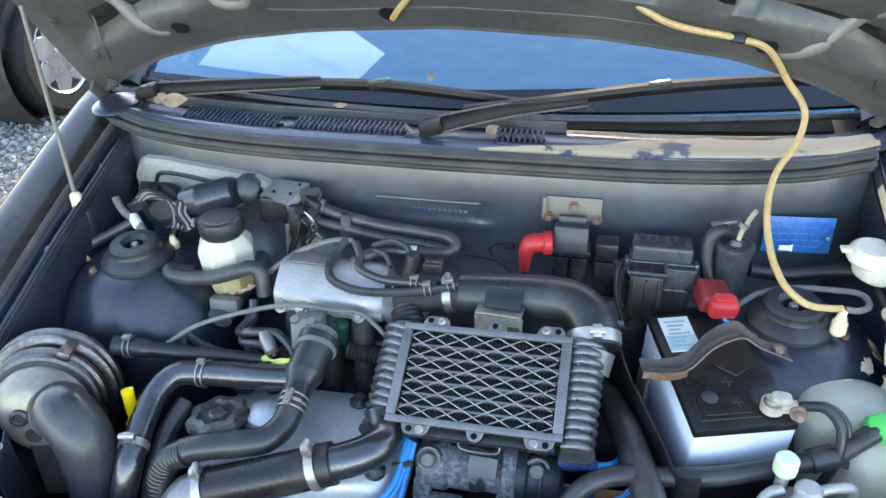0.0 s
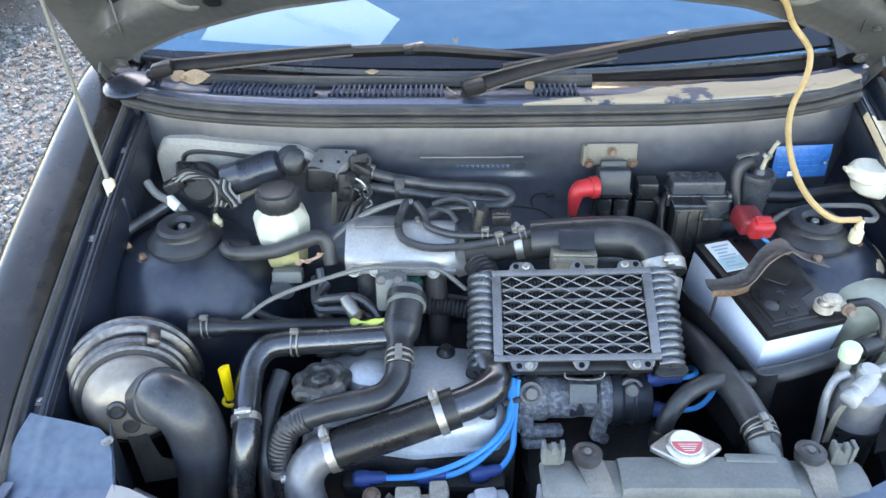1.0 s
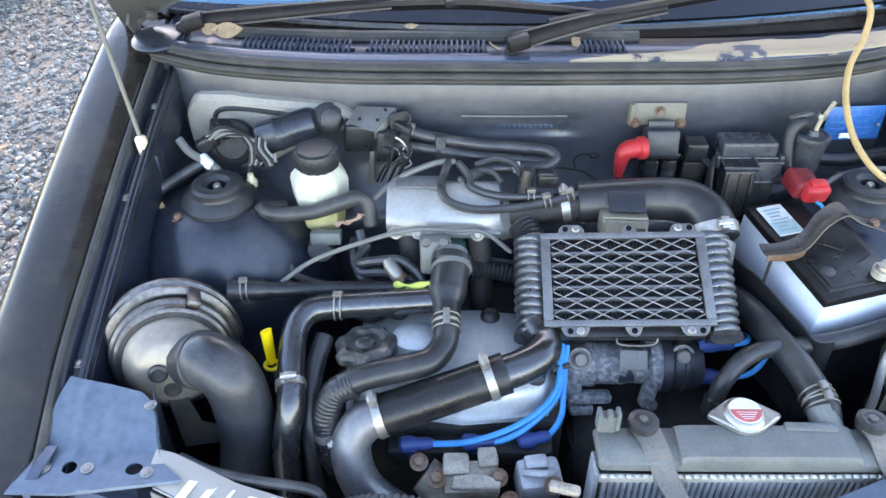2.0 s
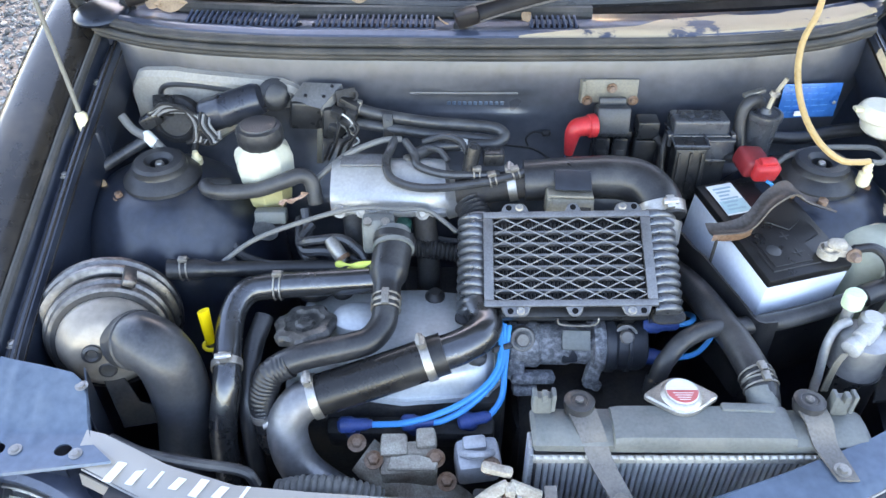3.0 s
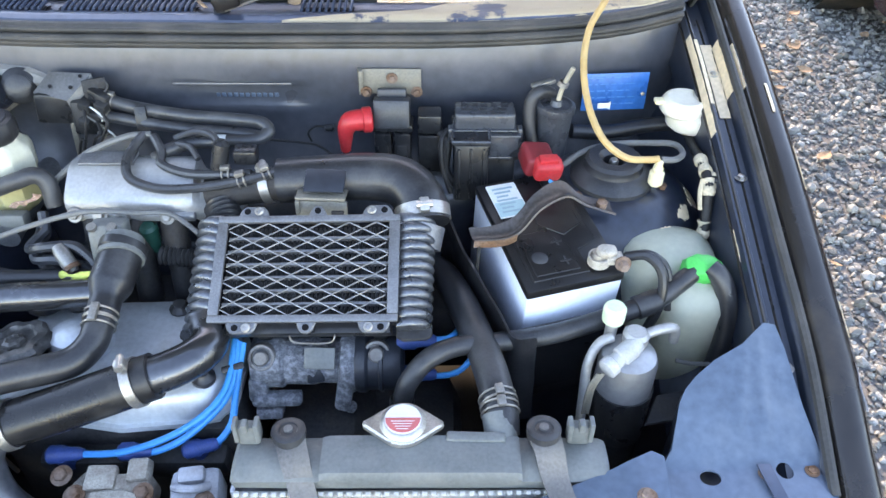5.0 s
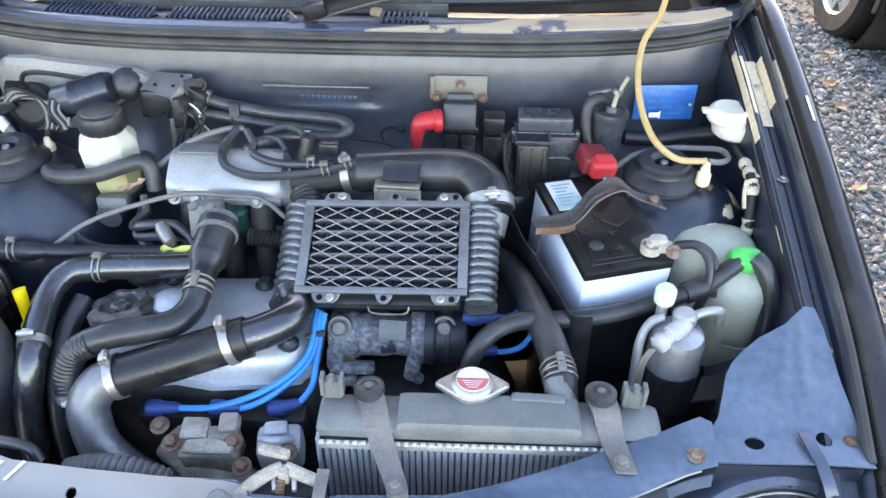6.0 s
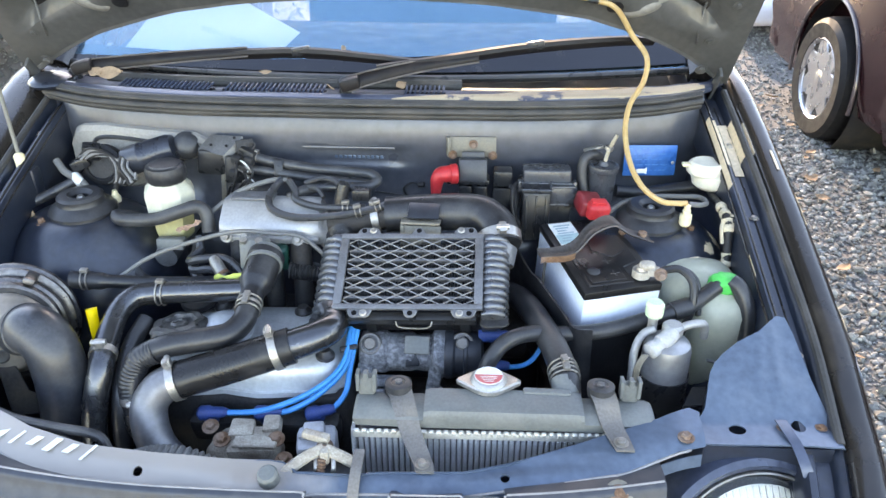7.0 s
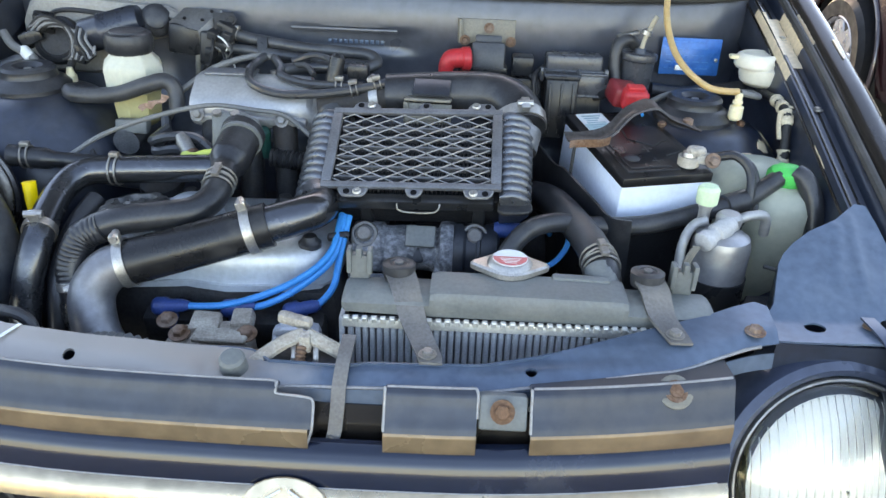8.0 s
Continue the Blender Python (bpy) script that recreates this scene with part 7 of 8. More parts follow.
part("shelf_rim", g_tube(B(), [fm @ Vector(p) for p in ((-0.044, -0.020, -0.015), (-0.0445, -0.049, -0.020), (0.005, -0.049, -0.020), (0.0055, -0.020, -0.015))], 0.0024, 8, 2, raw=True), GLOSSGREY, fb, "raised rim")
bm = g_box(B(), (0.040, 0.014, 0.034), fm @ pose(0.025, -0.026, -0.034), 0.002)
g_box(bm, (0.044, 0.018, 0.004), fm @ pose(0.025, -0.027, -0.019), 0.001)
g_box(bm, (0.044, 0.018, 0.004), fm @ pose(0.025, -0.027, -0.050), 0.001)
part("side_cover", bm, GLOSSGREY, fb)
bm = g_box(B(), (0.084, 0.054, 0.095), fm @ pose(0, 0.0, -0.068), 0.004)
g_box(bm, (0.046, 0.028, 0.085), fm @ pose(-0.019, -0.034, -0.068), 0.003)
for x in (-0.036, -0.019, -0.002):
    g_box(bm, (0.004, 0.004, 0.075), fm @ pose(x, -0.049, -0.068), 0.001)
part("box", bm, PLASTIC, fb)
for x, z in ((-0.047, -0.022), (0.047, -0.022), (0.048, -0.042)):
    part("clip", g_box(B(), (0.006, 0.016, 0.020), fm @ pose(x, -0.018, z), 0.0015), GLOSSGREY, fb)
part("wire", g_tube(B(), [(0.270, 0.925, 0.838), (0.262, 0.905, 0.832), (0.263, 0.895, 0.80), (0.275, 0.888, 0.76)], 0.0035, 8), HARNESS, fb)
OLDCREAM = surface("aged_cream_plastic", (0.42, 0.37, 0.27), 0.5, 0, 0.2, 40, 0.1, 0.3, (0.2, 0.17, 0.13), 30)
cn = thing("vapour_canister", "black cylindrical vapour canister with hose", "canister", (0.415, 0.945, 0.79))
part("can", g_lathe(B(), [(0.019, -0.010), (0.0235, -0.006), (0.0245, 0.058), (0.0268, 0.060), (0.0272, 0.065), (0.0262, 0.069), (0.022, 0.0705), (0.019, 0.068), (0.010, 0.069), (0.007, 0.076)], pose(0.414, 0.950, 0.795, 0, 3, 0), 32), GLOSSGREY, cn, "glossy charcoal can")
part("top_lever", g_box(B(), (0.034, 0.010, 0.006), pose(0.400, 0.966, 0.886, 0, -12, 10), 0.002), CLIPDARK, cn, "dull steel lever")
part("hose", g_tube(B(), [(0.412, 0.962, 0.872), (0.400, 0.955, 0.880), (0.386, 0.948, 0.876), (0.381, 0.944, 0.858), (0.383, 0.938, 0.832), (0.388, 0.930, 0.806)], 0.0088, 14, 8), RUBBER_MATT, cn, "fat black rubber elbow hose")
part("pipe", g_tube(B(), [(0.419, 0.948, 0.864), (0.422, 0.950, 0.882), (0.429, 0.951, 0.902), (0.435, 0.950, 0.917)], 0.0034, 10), OLDCREAM, cn, "pale plastic spigot")
part("spring_clip", g_lathe(B(), [(0.0052, -0.004), (0.0075, -0.003), (0.0075, 0.003), (0.0052, 0.004)], axis_m((0.424, 0.951, 0.893), (0.3, 0, 1)), 14, cap=False), STEEL, cn)
lb = thing("blue_plate", "blue maker's plate with pale lines on the bulkhead", "plate", (0.528, 1.02, 0.83))
lm = Matrix.Translation((0.5115, 1.0165, 0.846)) @ pose(0, 0, 0, 84, 0, 7) @ pose(0, 0, 0, 0, 0, -1.5)
part("plate", g_box(B(), (0.096, 0.056, 0.0012), lm, 0.0004), BLUEPLATE, lb)
bm = B()
rng = random.Random(3)
for i in range(5):
    y = 0.022 - i * 0.010
    x = -0.040
    while x < 0.022:
        w = rng.uniform(0.004, 0.014)
        g_box(bm, (w, 0.0016, 0.0004), lm @ pose(x + w / 2, y, 0.001), 0)
        x += w + 0.004
part("printed_lines", bm, PALEINK, lb, "tiny pale print that cannot be read")
bm = B()
g_bolt(bm, lm @ Vector((0.042, -0.004, 0.0005)), lm.to_3x3() @ Vector((0, 0, 1)), 0.003, 0.002, False)
part("rivet", bm, STEEL, lb)
part("white_clip", g_prism(B(), [(-0.009, -0.004), (0.006, -0.004), (0.010, -0.007), (0.010, 0.007), (0.006, 0.004), (-0.009, 0.004)], 0.003, lm @ pose(-0.018, -0.016, 0.010), 0.001), STICKER, lb, "small white plastic clip")
CREAMLID = surface("pale_cream_lid", (0.78, 0.73, 0.6), 0.4, 0, 0.08, 20, 0.04, sss=0.2)
bt = thing("fluid_bottle", "small cream plastic fluid bottle with a lid", "bottle", (0.603, 0.958, 0.80))
m = pose(0.610, 0.962, 0.812)
part("bowl", g_lathe(B(), [(0.014, 0.008), (0.027, 0.010), (0.034, 0.016), (0.0365, 0.026), (0.036, 0.036), (0.030, 0.040)], m, 28), CREAMLID, bt, "yellowed cream bowl")
part("lid", g_lathe(B(), [(0.030, 0.036), (0.033, 0.040), (0.033, 0.048), (0.029, 0.055), (0.024, 0.0575), (0.018, 0.056), (0.001, 0.0565)], m @ pose(-0.014, 0, -0.001), 28), CREAMLID, bt, "pale milky snap lid")
part("hinge_tab", g_box(B(), (0.016, 0.014, 0.006), m @ pose(-0.048, 0, 0.050), 0.002), CREAM, bt)
part("bracket", g_box(B(), (0.03, 0.05, 0.004), pose(0.612, 0.970, 0.818), 0.001), DARK, bt)

tube = thing("amber_tube", "amber rubber washer tube hanging from the bonnet", "tube", (0.425, 1.02, 1.09))
hp = lambda x, s: hood_pt(x, s, hood_relief(x, s) + 0.006)
part("tube", g_tube(B(), [hp(-0.075, 0.20), hp(-0.05, 0.235), hp(0.02, 0.30), hp(0.12, 0.305), hp(0.20, 0.26), hp(0.29, 0.215), hp(0.38, 0.19), hp(0.425, 0.172), (0.462, 1.062, 1.058), (0.487, 1.04, 1.025), (0.482, 1.018, 0.990), (0.458, 0.986, 0.962), (0.449, 0.963, 0.938), (0.447, 0.940, 0.916), (0.450, 0.916, 0.894),
                     (0.457, 0.888, 0.875), (0.471, 0.860, 0.859), (0.498, 0.850, 0.843), (0.528, 0.854, 0.838), (0.541, 0.856, 0.838)],
                    0.0046, 10, 8), AMBER, tube)
part("tube_clip", g_box(B(), (0.02, 0.012, 0.012), Matrix.Translation(hp(0.385, 0.19)) @ pose(0, 0, 0, 60, 0, -20), 0.002), PLASTIC, tube)
tc = thing("tube_connector", "cream plastic tube connector on the strut tower", "connector", (0.535, 0.826, 0.79), group="cream clips")
bm = g_lathe(B(), [(0.0035, 0.046), (0.005, 0.044), (0.005, 0.034), (0.0065, 0.033), (0.0065, 0.029), (0.004, 0.027), (0.0092, 0.024), (0.0095, 0.006), (0.007, 0.002)], pose(0.543, 0.856, 0.796) @ Matrix.Diagonal((1.05, 1.05, 0.88, 1)), 16)
part("body", bm, CREAM, tc)
hose("wing_cable", "grey cable looping behind the strut tower", [(0.425, 0.895, 0.800), (0.455, 0.912, 0.812), (0.50, 0.922, 0.818), (0.55, 0.925, 0.818), (0.580, 0.918, 0.820), (0.584, 0.892, 0.822), (0.566, 0.866, 0.830), (0.544, 0.857, 0.836)], 0.0042, GREYCABLE, 10, 8, category="cable")
hose("bulkhead_hose", "black hose under the blue plate", [(0.45, 0.985, 0.80), (0.50, 0.99, 0.795), (0.56, 1.0, 0.80), (0.60, 1.0, 0.805)], 0.011, RUBBER, 12, 6)
OLDTAPE = surface("old_cream_tape", (0.58, 0.50, 0.36), 0.6, 0, 0.4, 60, 0.4, 0.4, (0.15, 0.12, 0.09), 40)
lp = thing("wing_loom", "cream-taped wiring loom along the inner wing", "wiring", (0.60, 0.86, 0.78))
part("loom", g_tube(B(), [(0.606, 0.952, 0.815), (0.604, 0.91, 0.819), (0.604, 0.878, 0.822), (0.605, 0.836, 0.815), (0.604, 0.818, 0.787), (0.603, 0.803, 0.750), (0.598, 0.795, 0.68)], 0.0066, 12, 8), HARNESS, lp, "black taped loom")
for k, (pts, a) in enumerate((([(0.604, 0.882, 0.822), (0.605, 0.866, 0.821), (0.605, 0.850, 0.819)], 0.0084), ([(0.605, 0.840, 0.816), (0.605, 0.832, 0.811), (0.605, 0.826, 0.802)], 0.0082), ([(0.603, 0.812, 0.772), (0.603, 0.807, 0.760), (0.603, 0.803, 0.748)], 0.0080))):
    part("tape", g_tube(B(), pts, lambda f: a + 0.0012 * math.sin(9 * f + k), 10, 6), OLDTAPE, lp, "unravelling cream tape")
for pts in ([(0.610, 0.846, 0.822), (0.618, 0.838, 0.822), (0.622, 0.846, 0.832)], [(0.611, 0.836, 0.816), (0.619, 0.828, 0.806), (0.616, 0.820, 0.790)], [(0.598, 0.840, 0.818), (0.594, 0.828, 0.806), (0.596, 0.818, 0.785)]):
    part("tape_end", g_tube(B(), pts, 0.0036, 8, 5, flat=0.4), OLDTAPE, lp, "loose cream tape end")
part("plug", g_lathe(B(), [(0.004, -0.012), (0.006, -0.010), (0.006, 0.008), (0.004, 0.010)], axis_m((0.620, 0.838, 0.818), (1, -0.2, 0.2)), 12), PLASTIC, lp)

# ---- battery ----
TEALPRINT = surface("pale_teal_print", (0.38, 0.55, 0.56), 0.45, 0, 0.12, 60, 0.03)
bat = thing("car_battery", "black-topped battery with pale blue-white case", "battery", (0.386, 0.772, 0.575), (6.0, 0, 16.5))
BM = ROOT[bat]
loc = lambda p: BM.inverted() @ Vector(p)
c_fl, c_fr = loc((0.3615, 0.675, 0.7735)), loc((0.481, 0.709, 0.7735))
zt = (c_fl.z + c_fr.z) / 2
x0, x1, y0 = c_fl.x, c_fr.x, (c_fl.y + c_fr.y) / 2
cx, y1 = (x0 + x1) / 2, (c_fl.y + c_fr.y) / 2 + 0.193
cy, bw, bl = (y0 + y1) / 2, x1 - x0, y1 - y0
part("case", g_box(B(), (bw, bl, 0.165), pose(cx, cy, zt - 0.012 - 0.0825), 0.004), BAT_BODY, bat, "pale blue-white plastic case", local=True)
blid = part("lid", g_box(B(), (bw + 0.001, bl + 0.001, 0.014), pose(cx, cy, zt - 0.007), 0.003), BAT_LID, bat, "black plastic lid", local=True)
bm = g_prism(B(), [(x0 + 0.012, y0 + 0.012), (x1 - 0.04, y0 + 0.012), (x1 - 0.04, y0 + 0.05), (x1 - 0.012, y0 + 0.06), (x1 - 0.012, y1 - 0.06), (x1 - 0.04, y1 - 0.05), (x1 - 0.04, y1 - 0.012), (x0 + 0.012, y1 - 0.012)], 0.003, pose(0, 0, zt - 0.001), 0.001)
part("raised_top", bm, BAT_LID, blid, local=True)
for ox in ([(x0 + 0.05, y0 + 0.10), (x1 - 0.048, y0 + 0.075), (x1 - 0.02, y0 + 0.09), (x1 - 0.02, y1 - 0.075), (x1 - 0.05, y1 - 0.06), (x0 + 0.058, y1 - 0.055)], [(x0 + 0.018, y0 + 0.018), (x1 - 0.05, y0 + 0.018), (x1 - 0.05, y0 + 0.06), (x0 + 0.045, y0 + 0.088), (x0 + 0.018, y0 + 0.088)]):
    part("moulded_panel", g_prism(B(), ox, 0.0022, pose(0, 0, zt + 0.0014), 0.0008), BAT_LID, blid, local=True)
bm = g_lathe(B(), [(0.010, 0), (0.010, 0.002), (0.007, 0.003), (0.001, 0.003)], pose(x0 + 0.032, y0 + 0.045, zt + 0.002), 18)
part("indicator", bm, RUBBER_MATT, blid, local=True)
for px, py in ((x0 + 0.062, y0 + 0.034), (x0 + 0.062, y0 + 0.066)):
    bm = g_box(B(), (0.014, 0.002, 0.001), pose(px, py, zt + 0.0040), 0)
    g_box(bm, (0.002, 0.014, 0.001), pose(px, py, zt + 0.0040), 0)
    part("plus_mark", bm, RUBBER_MATT, blid, local=True)
bm = g_box(B(), (0.040, 0.062, 0.0008), pose(x0 + 0.030, y1 - 0.040, zt + 0.0026), 0)
st = part("sticker", bm, STICKER, blid, "white printed sticker", local=True)
part("teal_half", g_box(B(), (0.038, 0.026, 0.0004), pose(x0 + 0.030, y1 - 0.056, zt + 0.0032), 0), TEALPRINT, st, "pale teal printed half", local=True)
bm = B()
for i in range(7):
    g_box(bm, (0.028 - (i % 3) * 0.006, 0.0032, 0.0005), pose(x0 + 0.030 - (i % 3) * 0.002, y1 - 0.018 - i * 0.0072, zt + 0.0034), 0)
part("print_bars", bm, INK, st, "print that cannot be read", local=True)
part("sticker", g_box(B(), (0.024, 0.009, 0.0008), pose(x0 + 0.040, y0 + 0.075, zt + 0.0026, 0, 0, 0), 0), STICKER, blid, "small white sticker", local=True)
tray = part("tray", g_box(B(), (bw + 0.03, bl + 0.03, 0.016), pose(cx, cy, zt - 0.185), 0.004), PLASTIC, bat, "black battery tray", local=True)
SLEEVE = spline([(0.262, 0.895, 0.756), (0.270, 0.860, 0.752), (0.290, 0.785, 0.748), (0.300, 0.750, 0.754), (0.318, 0.705, 0.748), (0.333, 0.672, 0.742), (0.346, 0.640, 0.738), (0.372, 0.645, 0.732)], 6)
bm = g_sheet(B(), lambda u, v: loc(SLEEVE[min(int(round(u * 42)), 42)] + Vector((0.004 * v, 0, -0.15 * v))), 42, 4, 0.003)
g_sheet(bm, lambda u, v: Vector((x0 - 0.014 + u * (bw + 0.02), y0 - 0.012, zt - 0.05 - 0.15 * v)), 8, 4, 0.003)
part("heat_sleeve", bm, RUBBER, bat, "black rubber sleeve round the case", local=True)
hd = thing("battery_clamp", "worn dark steel hold-down strap across the battery", "strap", (0.39, 0.77, 0.80))


def strap_fn(u, v):
    f = u * (len(STRAP) - 1)
    i = min(int(f), len(STRAP) - 2)
    q = STRAP[i].lerp(STRAP[i + 1], f - i)
    w = 0.021 + 0.006 * (1 - abs(2 * u - 1)) + 0.002 * math.sin(13 * u)
    return q + Vector((-0.28, 0.96, 0.12)) * ((v - 0.5) * w) + Vector((0, 0, 0.0045 * (2 * v - 1) ** 2 + 0.0012 * math.sin(17 * u + 2 * v)))


STRAP = spline([(0.298, 0.752, 0.793), (0.322, 0.750, 0.797), (0.352, 0.760, 0.801), (0.380, 0.782, 0.822), (0.412, 0.800, 0.828), (0.438, 0.798, 0.812), (0.476, 0.796, 0.802)], 6)
part("strap", g_sheet(B(), strap_fn, 44, 8, 0.0025), STRAPMETAL, hd, "bent dark steel strap", sharp=60)
bm = g_sheet(B(), lambda u, v: strap_fn(0.0 + 0.32 * u, -0.02 + 0.05 * v) + Vector((0, 0, -0.001 - 0.010 * v)), 12, 2, 0.001)
part("rust_edge", bm, RUST, hd, "rusty folded edge")
part("hook_rod", g_tube(B(), [(0.308, 0.742, 0.794), (0.306, 0.74, 0.75), (0.306, 0.745, 0.66)], 0.0022, 8), DARK, hd)
part("nut", g_lathe(B(), [(0.007, 0), (0.007, 0.008), (0.003, 0.010)], axis_m((0.462, 0.797, 0.806), (0, -0.1, 1)), 6), RUST, hd)
DARKRED = surface("dark_red_plastic", (0.22, 0.02, 0.025), 0.4, 0, 0.25, 40, 0.1, 0.25, (0.35, 0.12, 0.1), 20)
rc = thing("battery_terminal_cover", "red plastic cover on the battery terminal", "terminal cover", (0.395, 0.875, 0.80))
part("base", g_box(B(), (0.040, 0.044, 0.030), pose(0.388, 0.882, 0.820, 8, 10, 12), 0.007, 3), DARKRED, rc, "dark red rear half")
bm = g_box(B(), (0.038, 0.026, 0.030), pose(0.400, 0.860, 0.820, 14, 4, 10), 0.008, 3)
g_box(bm, (0.026, 0.014, 0.008), pose(0.400, 0.857, 0.836, 14, 4, 10), 0.003, 2)
part("cover", bm, RED, rc, "faded red plastic cover")
part("blue_wire", g_tube(B(), [(0.402, 0.850, 0.808), (0.408, 0.846, 0.806), (0.413, 0.848, 0.800)], 0.0026, 8), BLUELEAD, rc)
part("cable", g_tube(B(), [(0.37, 0.90, 0.815), (0.35, 0.92, 0.80), (0.33, 0.925, 0.78)], 0.007, 10), RUBBER, rc)
tm = thing("battery_terminal", "pale lead battery clamp with black cable", "terminal", (0.455, 0.722, 0.78))
part("post", g_lathe(B(), [(0.011, -0.012), (0.010, 0.002), (0.0085, 0.007), (0.001, 0.0075)], pose(0.45, 0.722, 0.788), 18), STEEL, tm)
bm = g_lathe(B(), [(0.011, -0.01), (0.0135, -0.01), (0.0135, 0.002), (0.011, 0.002)], pose(0.45, 0.722, 0.788), 20, cap=False)
g_box(bm, (0.020, 0.016, 0.012), pose(0.467, 0.719, 0.788), 0.003)
part("clamp", bm, CORRODED, tm, "corroded pale clamp")
part("crust", lump(B(), (0.458, 0.722, 0.796), (0.012, 0.0095, 0.0065), 9.0, 0.7), CORRODED, tm, "cream crust of corrosion")
part("bolt", g_bolt(B(), (0.475, 0.708, 0.79), (0, -1, 0.2), 0.006, 0.012), RUST, tm)
part("cable", g_tube(B(), [(0.48, 0.72, 0.79), (0.505, 0.715, 0.795), (0.522, 0.70, 0.78), (0.522, 0.685, 0.745), (0.51, 0.68, 0.70)], 0.006, 10), RUBBER, tm)
part("cable", g_tube(B(), [(0.48, 0.725, 0.785), (0.51, 0.725, 0.79), (0.532, 0.712, 0.775), (0.535, 0.69, 0.73)], 0.0045, 10), RUBBER, tm)

# ---- washer tank, drier, air-con hoses ----
wt = thing("washer_tank", "milky yellow-green washer fluid tank", "washer tank", (0.56, 0.72, 0.45))
def tank_lobe(bm, cx, cy, levels, power):
    """A moulded lobe: rounded-square rings at rising heights."""
    rings = []
    for z, sx, sy, ox, oy in levels:
        ring = []
        for k in range(32):
            a = 2 * math.pi * k / 32
            ring.append(Vector((cx + ox + sx * math.copysign(abs(math.cos(a)) ** power, math.cos(a)), cy + oy + sy * math.copysign(abs(math.sin(a)) ** power, math.sin(a)), z)))
        rings.append(ring)
    return g_loft(bm, rings)


bm = tank_lobe(B(), 0.552, 0.772, ((0.56, 0.046, 0.040, 0, 0), (0.62, 0.054, 0.046, 0, 0), (0.70, 0.060, 0.050, 0, 0), (0.740, 0.061, 0.051, 0, 0), (0.754, 0.056, 0.047, 0, 0.001), (0.763, 0.046, 0.038, 0, 0.002), (0.768, 0.030, 0.024, 0, 0.003), (0.770, 0.008, 0.006, 0, 0.003)), 0.7)
tank_lobe(bm, 0.574, 0.722, ((0.585, 0.018, 0.022, -0.008, -0.006), (0.600, 0.030, 0.034, -0.006, -0.004), (0.635, 0.037, 0.042, -0.003, -0.002), (0.690, 0.042, 0.046, 0, 0), (0.732, 0.044, 0.047, 0, 0.002), (0.748, 0.038, 0.040, 0, 0.005), (0.757, 0.026, 0.028, 0, 0.010), (0.759, 0.008, 0.008, 0, 0.012)), 0.75)
bmesh.ops.recalc_face_normals(bm, faces=bm.faces)
part("tank", bm, TANK, wt, sharp=60)
part("strap_wire", g_tube(B(), [(0.552, 0.664, 0.668), (0.575, 0.662, 0.664), (0.605, 0.664, 0.664), (0.622, 0.672, 0.668)], 0.0028, 8, 6), GREYCABLE, wt, "thin grey pipe across the tank")
bm = g_lathe(B(), [(0.020, -0.015), (0.024, -0.008), (0.025, 0.004), (0.021, 0.014), (0.012, 0.019), (0.001, 0.020)], axis_m((0.577, 0.722, 0.768), (0, -0.30, 1)) @ Matrix.Diagonal((1.02, 0.72, 0.75, 1)), 40, squash=lambda a: 1 + 0.07 * math.sin(3 * a) * math.sin(5 * a + 1) + 0.03 * math.sin(11 * a))
part("green_tape", bm, GREEN, wt, "bright green tape over the filler")
hose("washer_hose", "black hose bending down in front of the washer tank", [(0.584, 0.716, 0.776), (0.594, 0.706, 0.770), (0.6055, 0.692, 0.744), (0.609, 0.680, 0.712), (0.605, 0.670, 0.672), (0.598, 0.666, 0.60)], 0.0125, RUBBER, 14, 8)
ah = hose("aircon_hose", "thick grey rubber air-conditioning hose", [(0.214, 0.590, 0.65), (0.218, 0.595, 0.687), (0.226, 0.601, 0.708), (0.247, 0.615, 0.727), (0.279, 0.630, 0.731), (0.326, 0.645, 0.722), (0.394, 0.660, 0.720), (0.461, 0.675, 0.733), (0.516, 0.690, 0.745), (0.545, 0.705, 0.758), (0.566, 0.717, 0.768)], 0.0118, RUBBER_MATT, 16, 8)
for at, way in (((0.2155, 0.592, 0.668), (0.05, 0.1, 1)), ((0.508, 0.688, 0.743), (0.9, 0.3, 0.2))):
    part("ferrule", g_lathe(B(), [(0.012, -0.016), (0.0146, -0.015), (0.0146, 0.012), (0.0128, 0.016)], axis_m(at, way), 20, cap=False), RUBBER, ah, "crimped black sleeve")
PALEGREY = surface("pale_grey_plastic", (0.42, 0.42, 0.42), 0.45, 0, 0.2, 50, 0.1, 0.4, (0.35, 0.34, 0.33), 20)
dr = thing("receiver_drier", "silver receiver drier bottle with a pale sensor", "receiver drier", (0.476, 0.615, 0.55))
part("bottle", g_lathe(B(), [(0.030, -0.075), (0.034, -0.07), (0.034, 0.045), (0.031, 0.055), (0.022, 0.060), (0.001, 0.061)], pose(0.476, 0.620, 0.675), 32), DRIER, dr, "dull silver upper bottle")
part("band", g_lathe(B(), [(0.0345, -0.075), (0.0362, -0.075), (0.0362, 0.004), (0.0345, 0.004)], pose(0.476, 0.620, 0.675), 32, cap=False), PLASTIC, dr, "black rubber band")
part("lower_bottle", g_lathe(B(), [(0.025, -0.14), (0.034, -0.13), (0.034, -0.075)], pose(0.476, 0.620, 0.675), 32), DARK, dr)
bm = g_lathe(B(), [(0.014, 0.0), (0.015, 0.004), (0.015, 0.014), (0.011, 0.018), (0.001, 0.018)], pose(0.483, 0.632, 0.736), 18)
part("sight_glass", bm, ALU, dr)
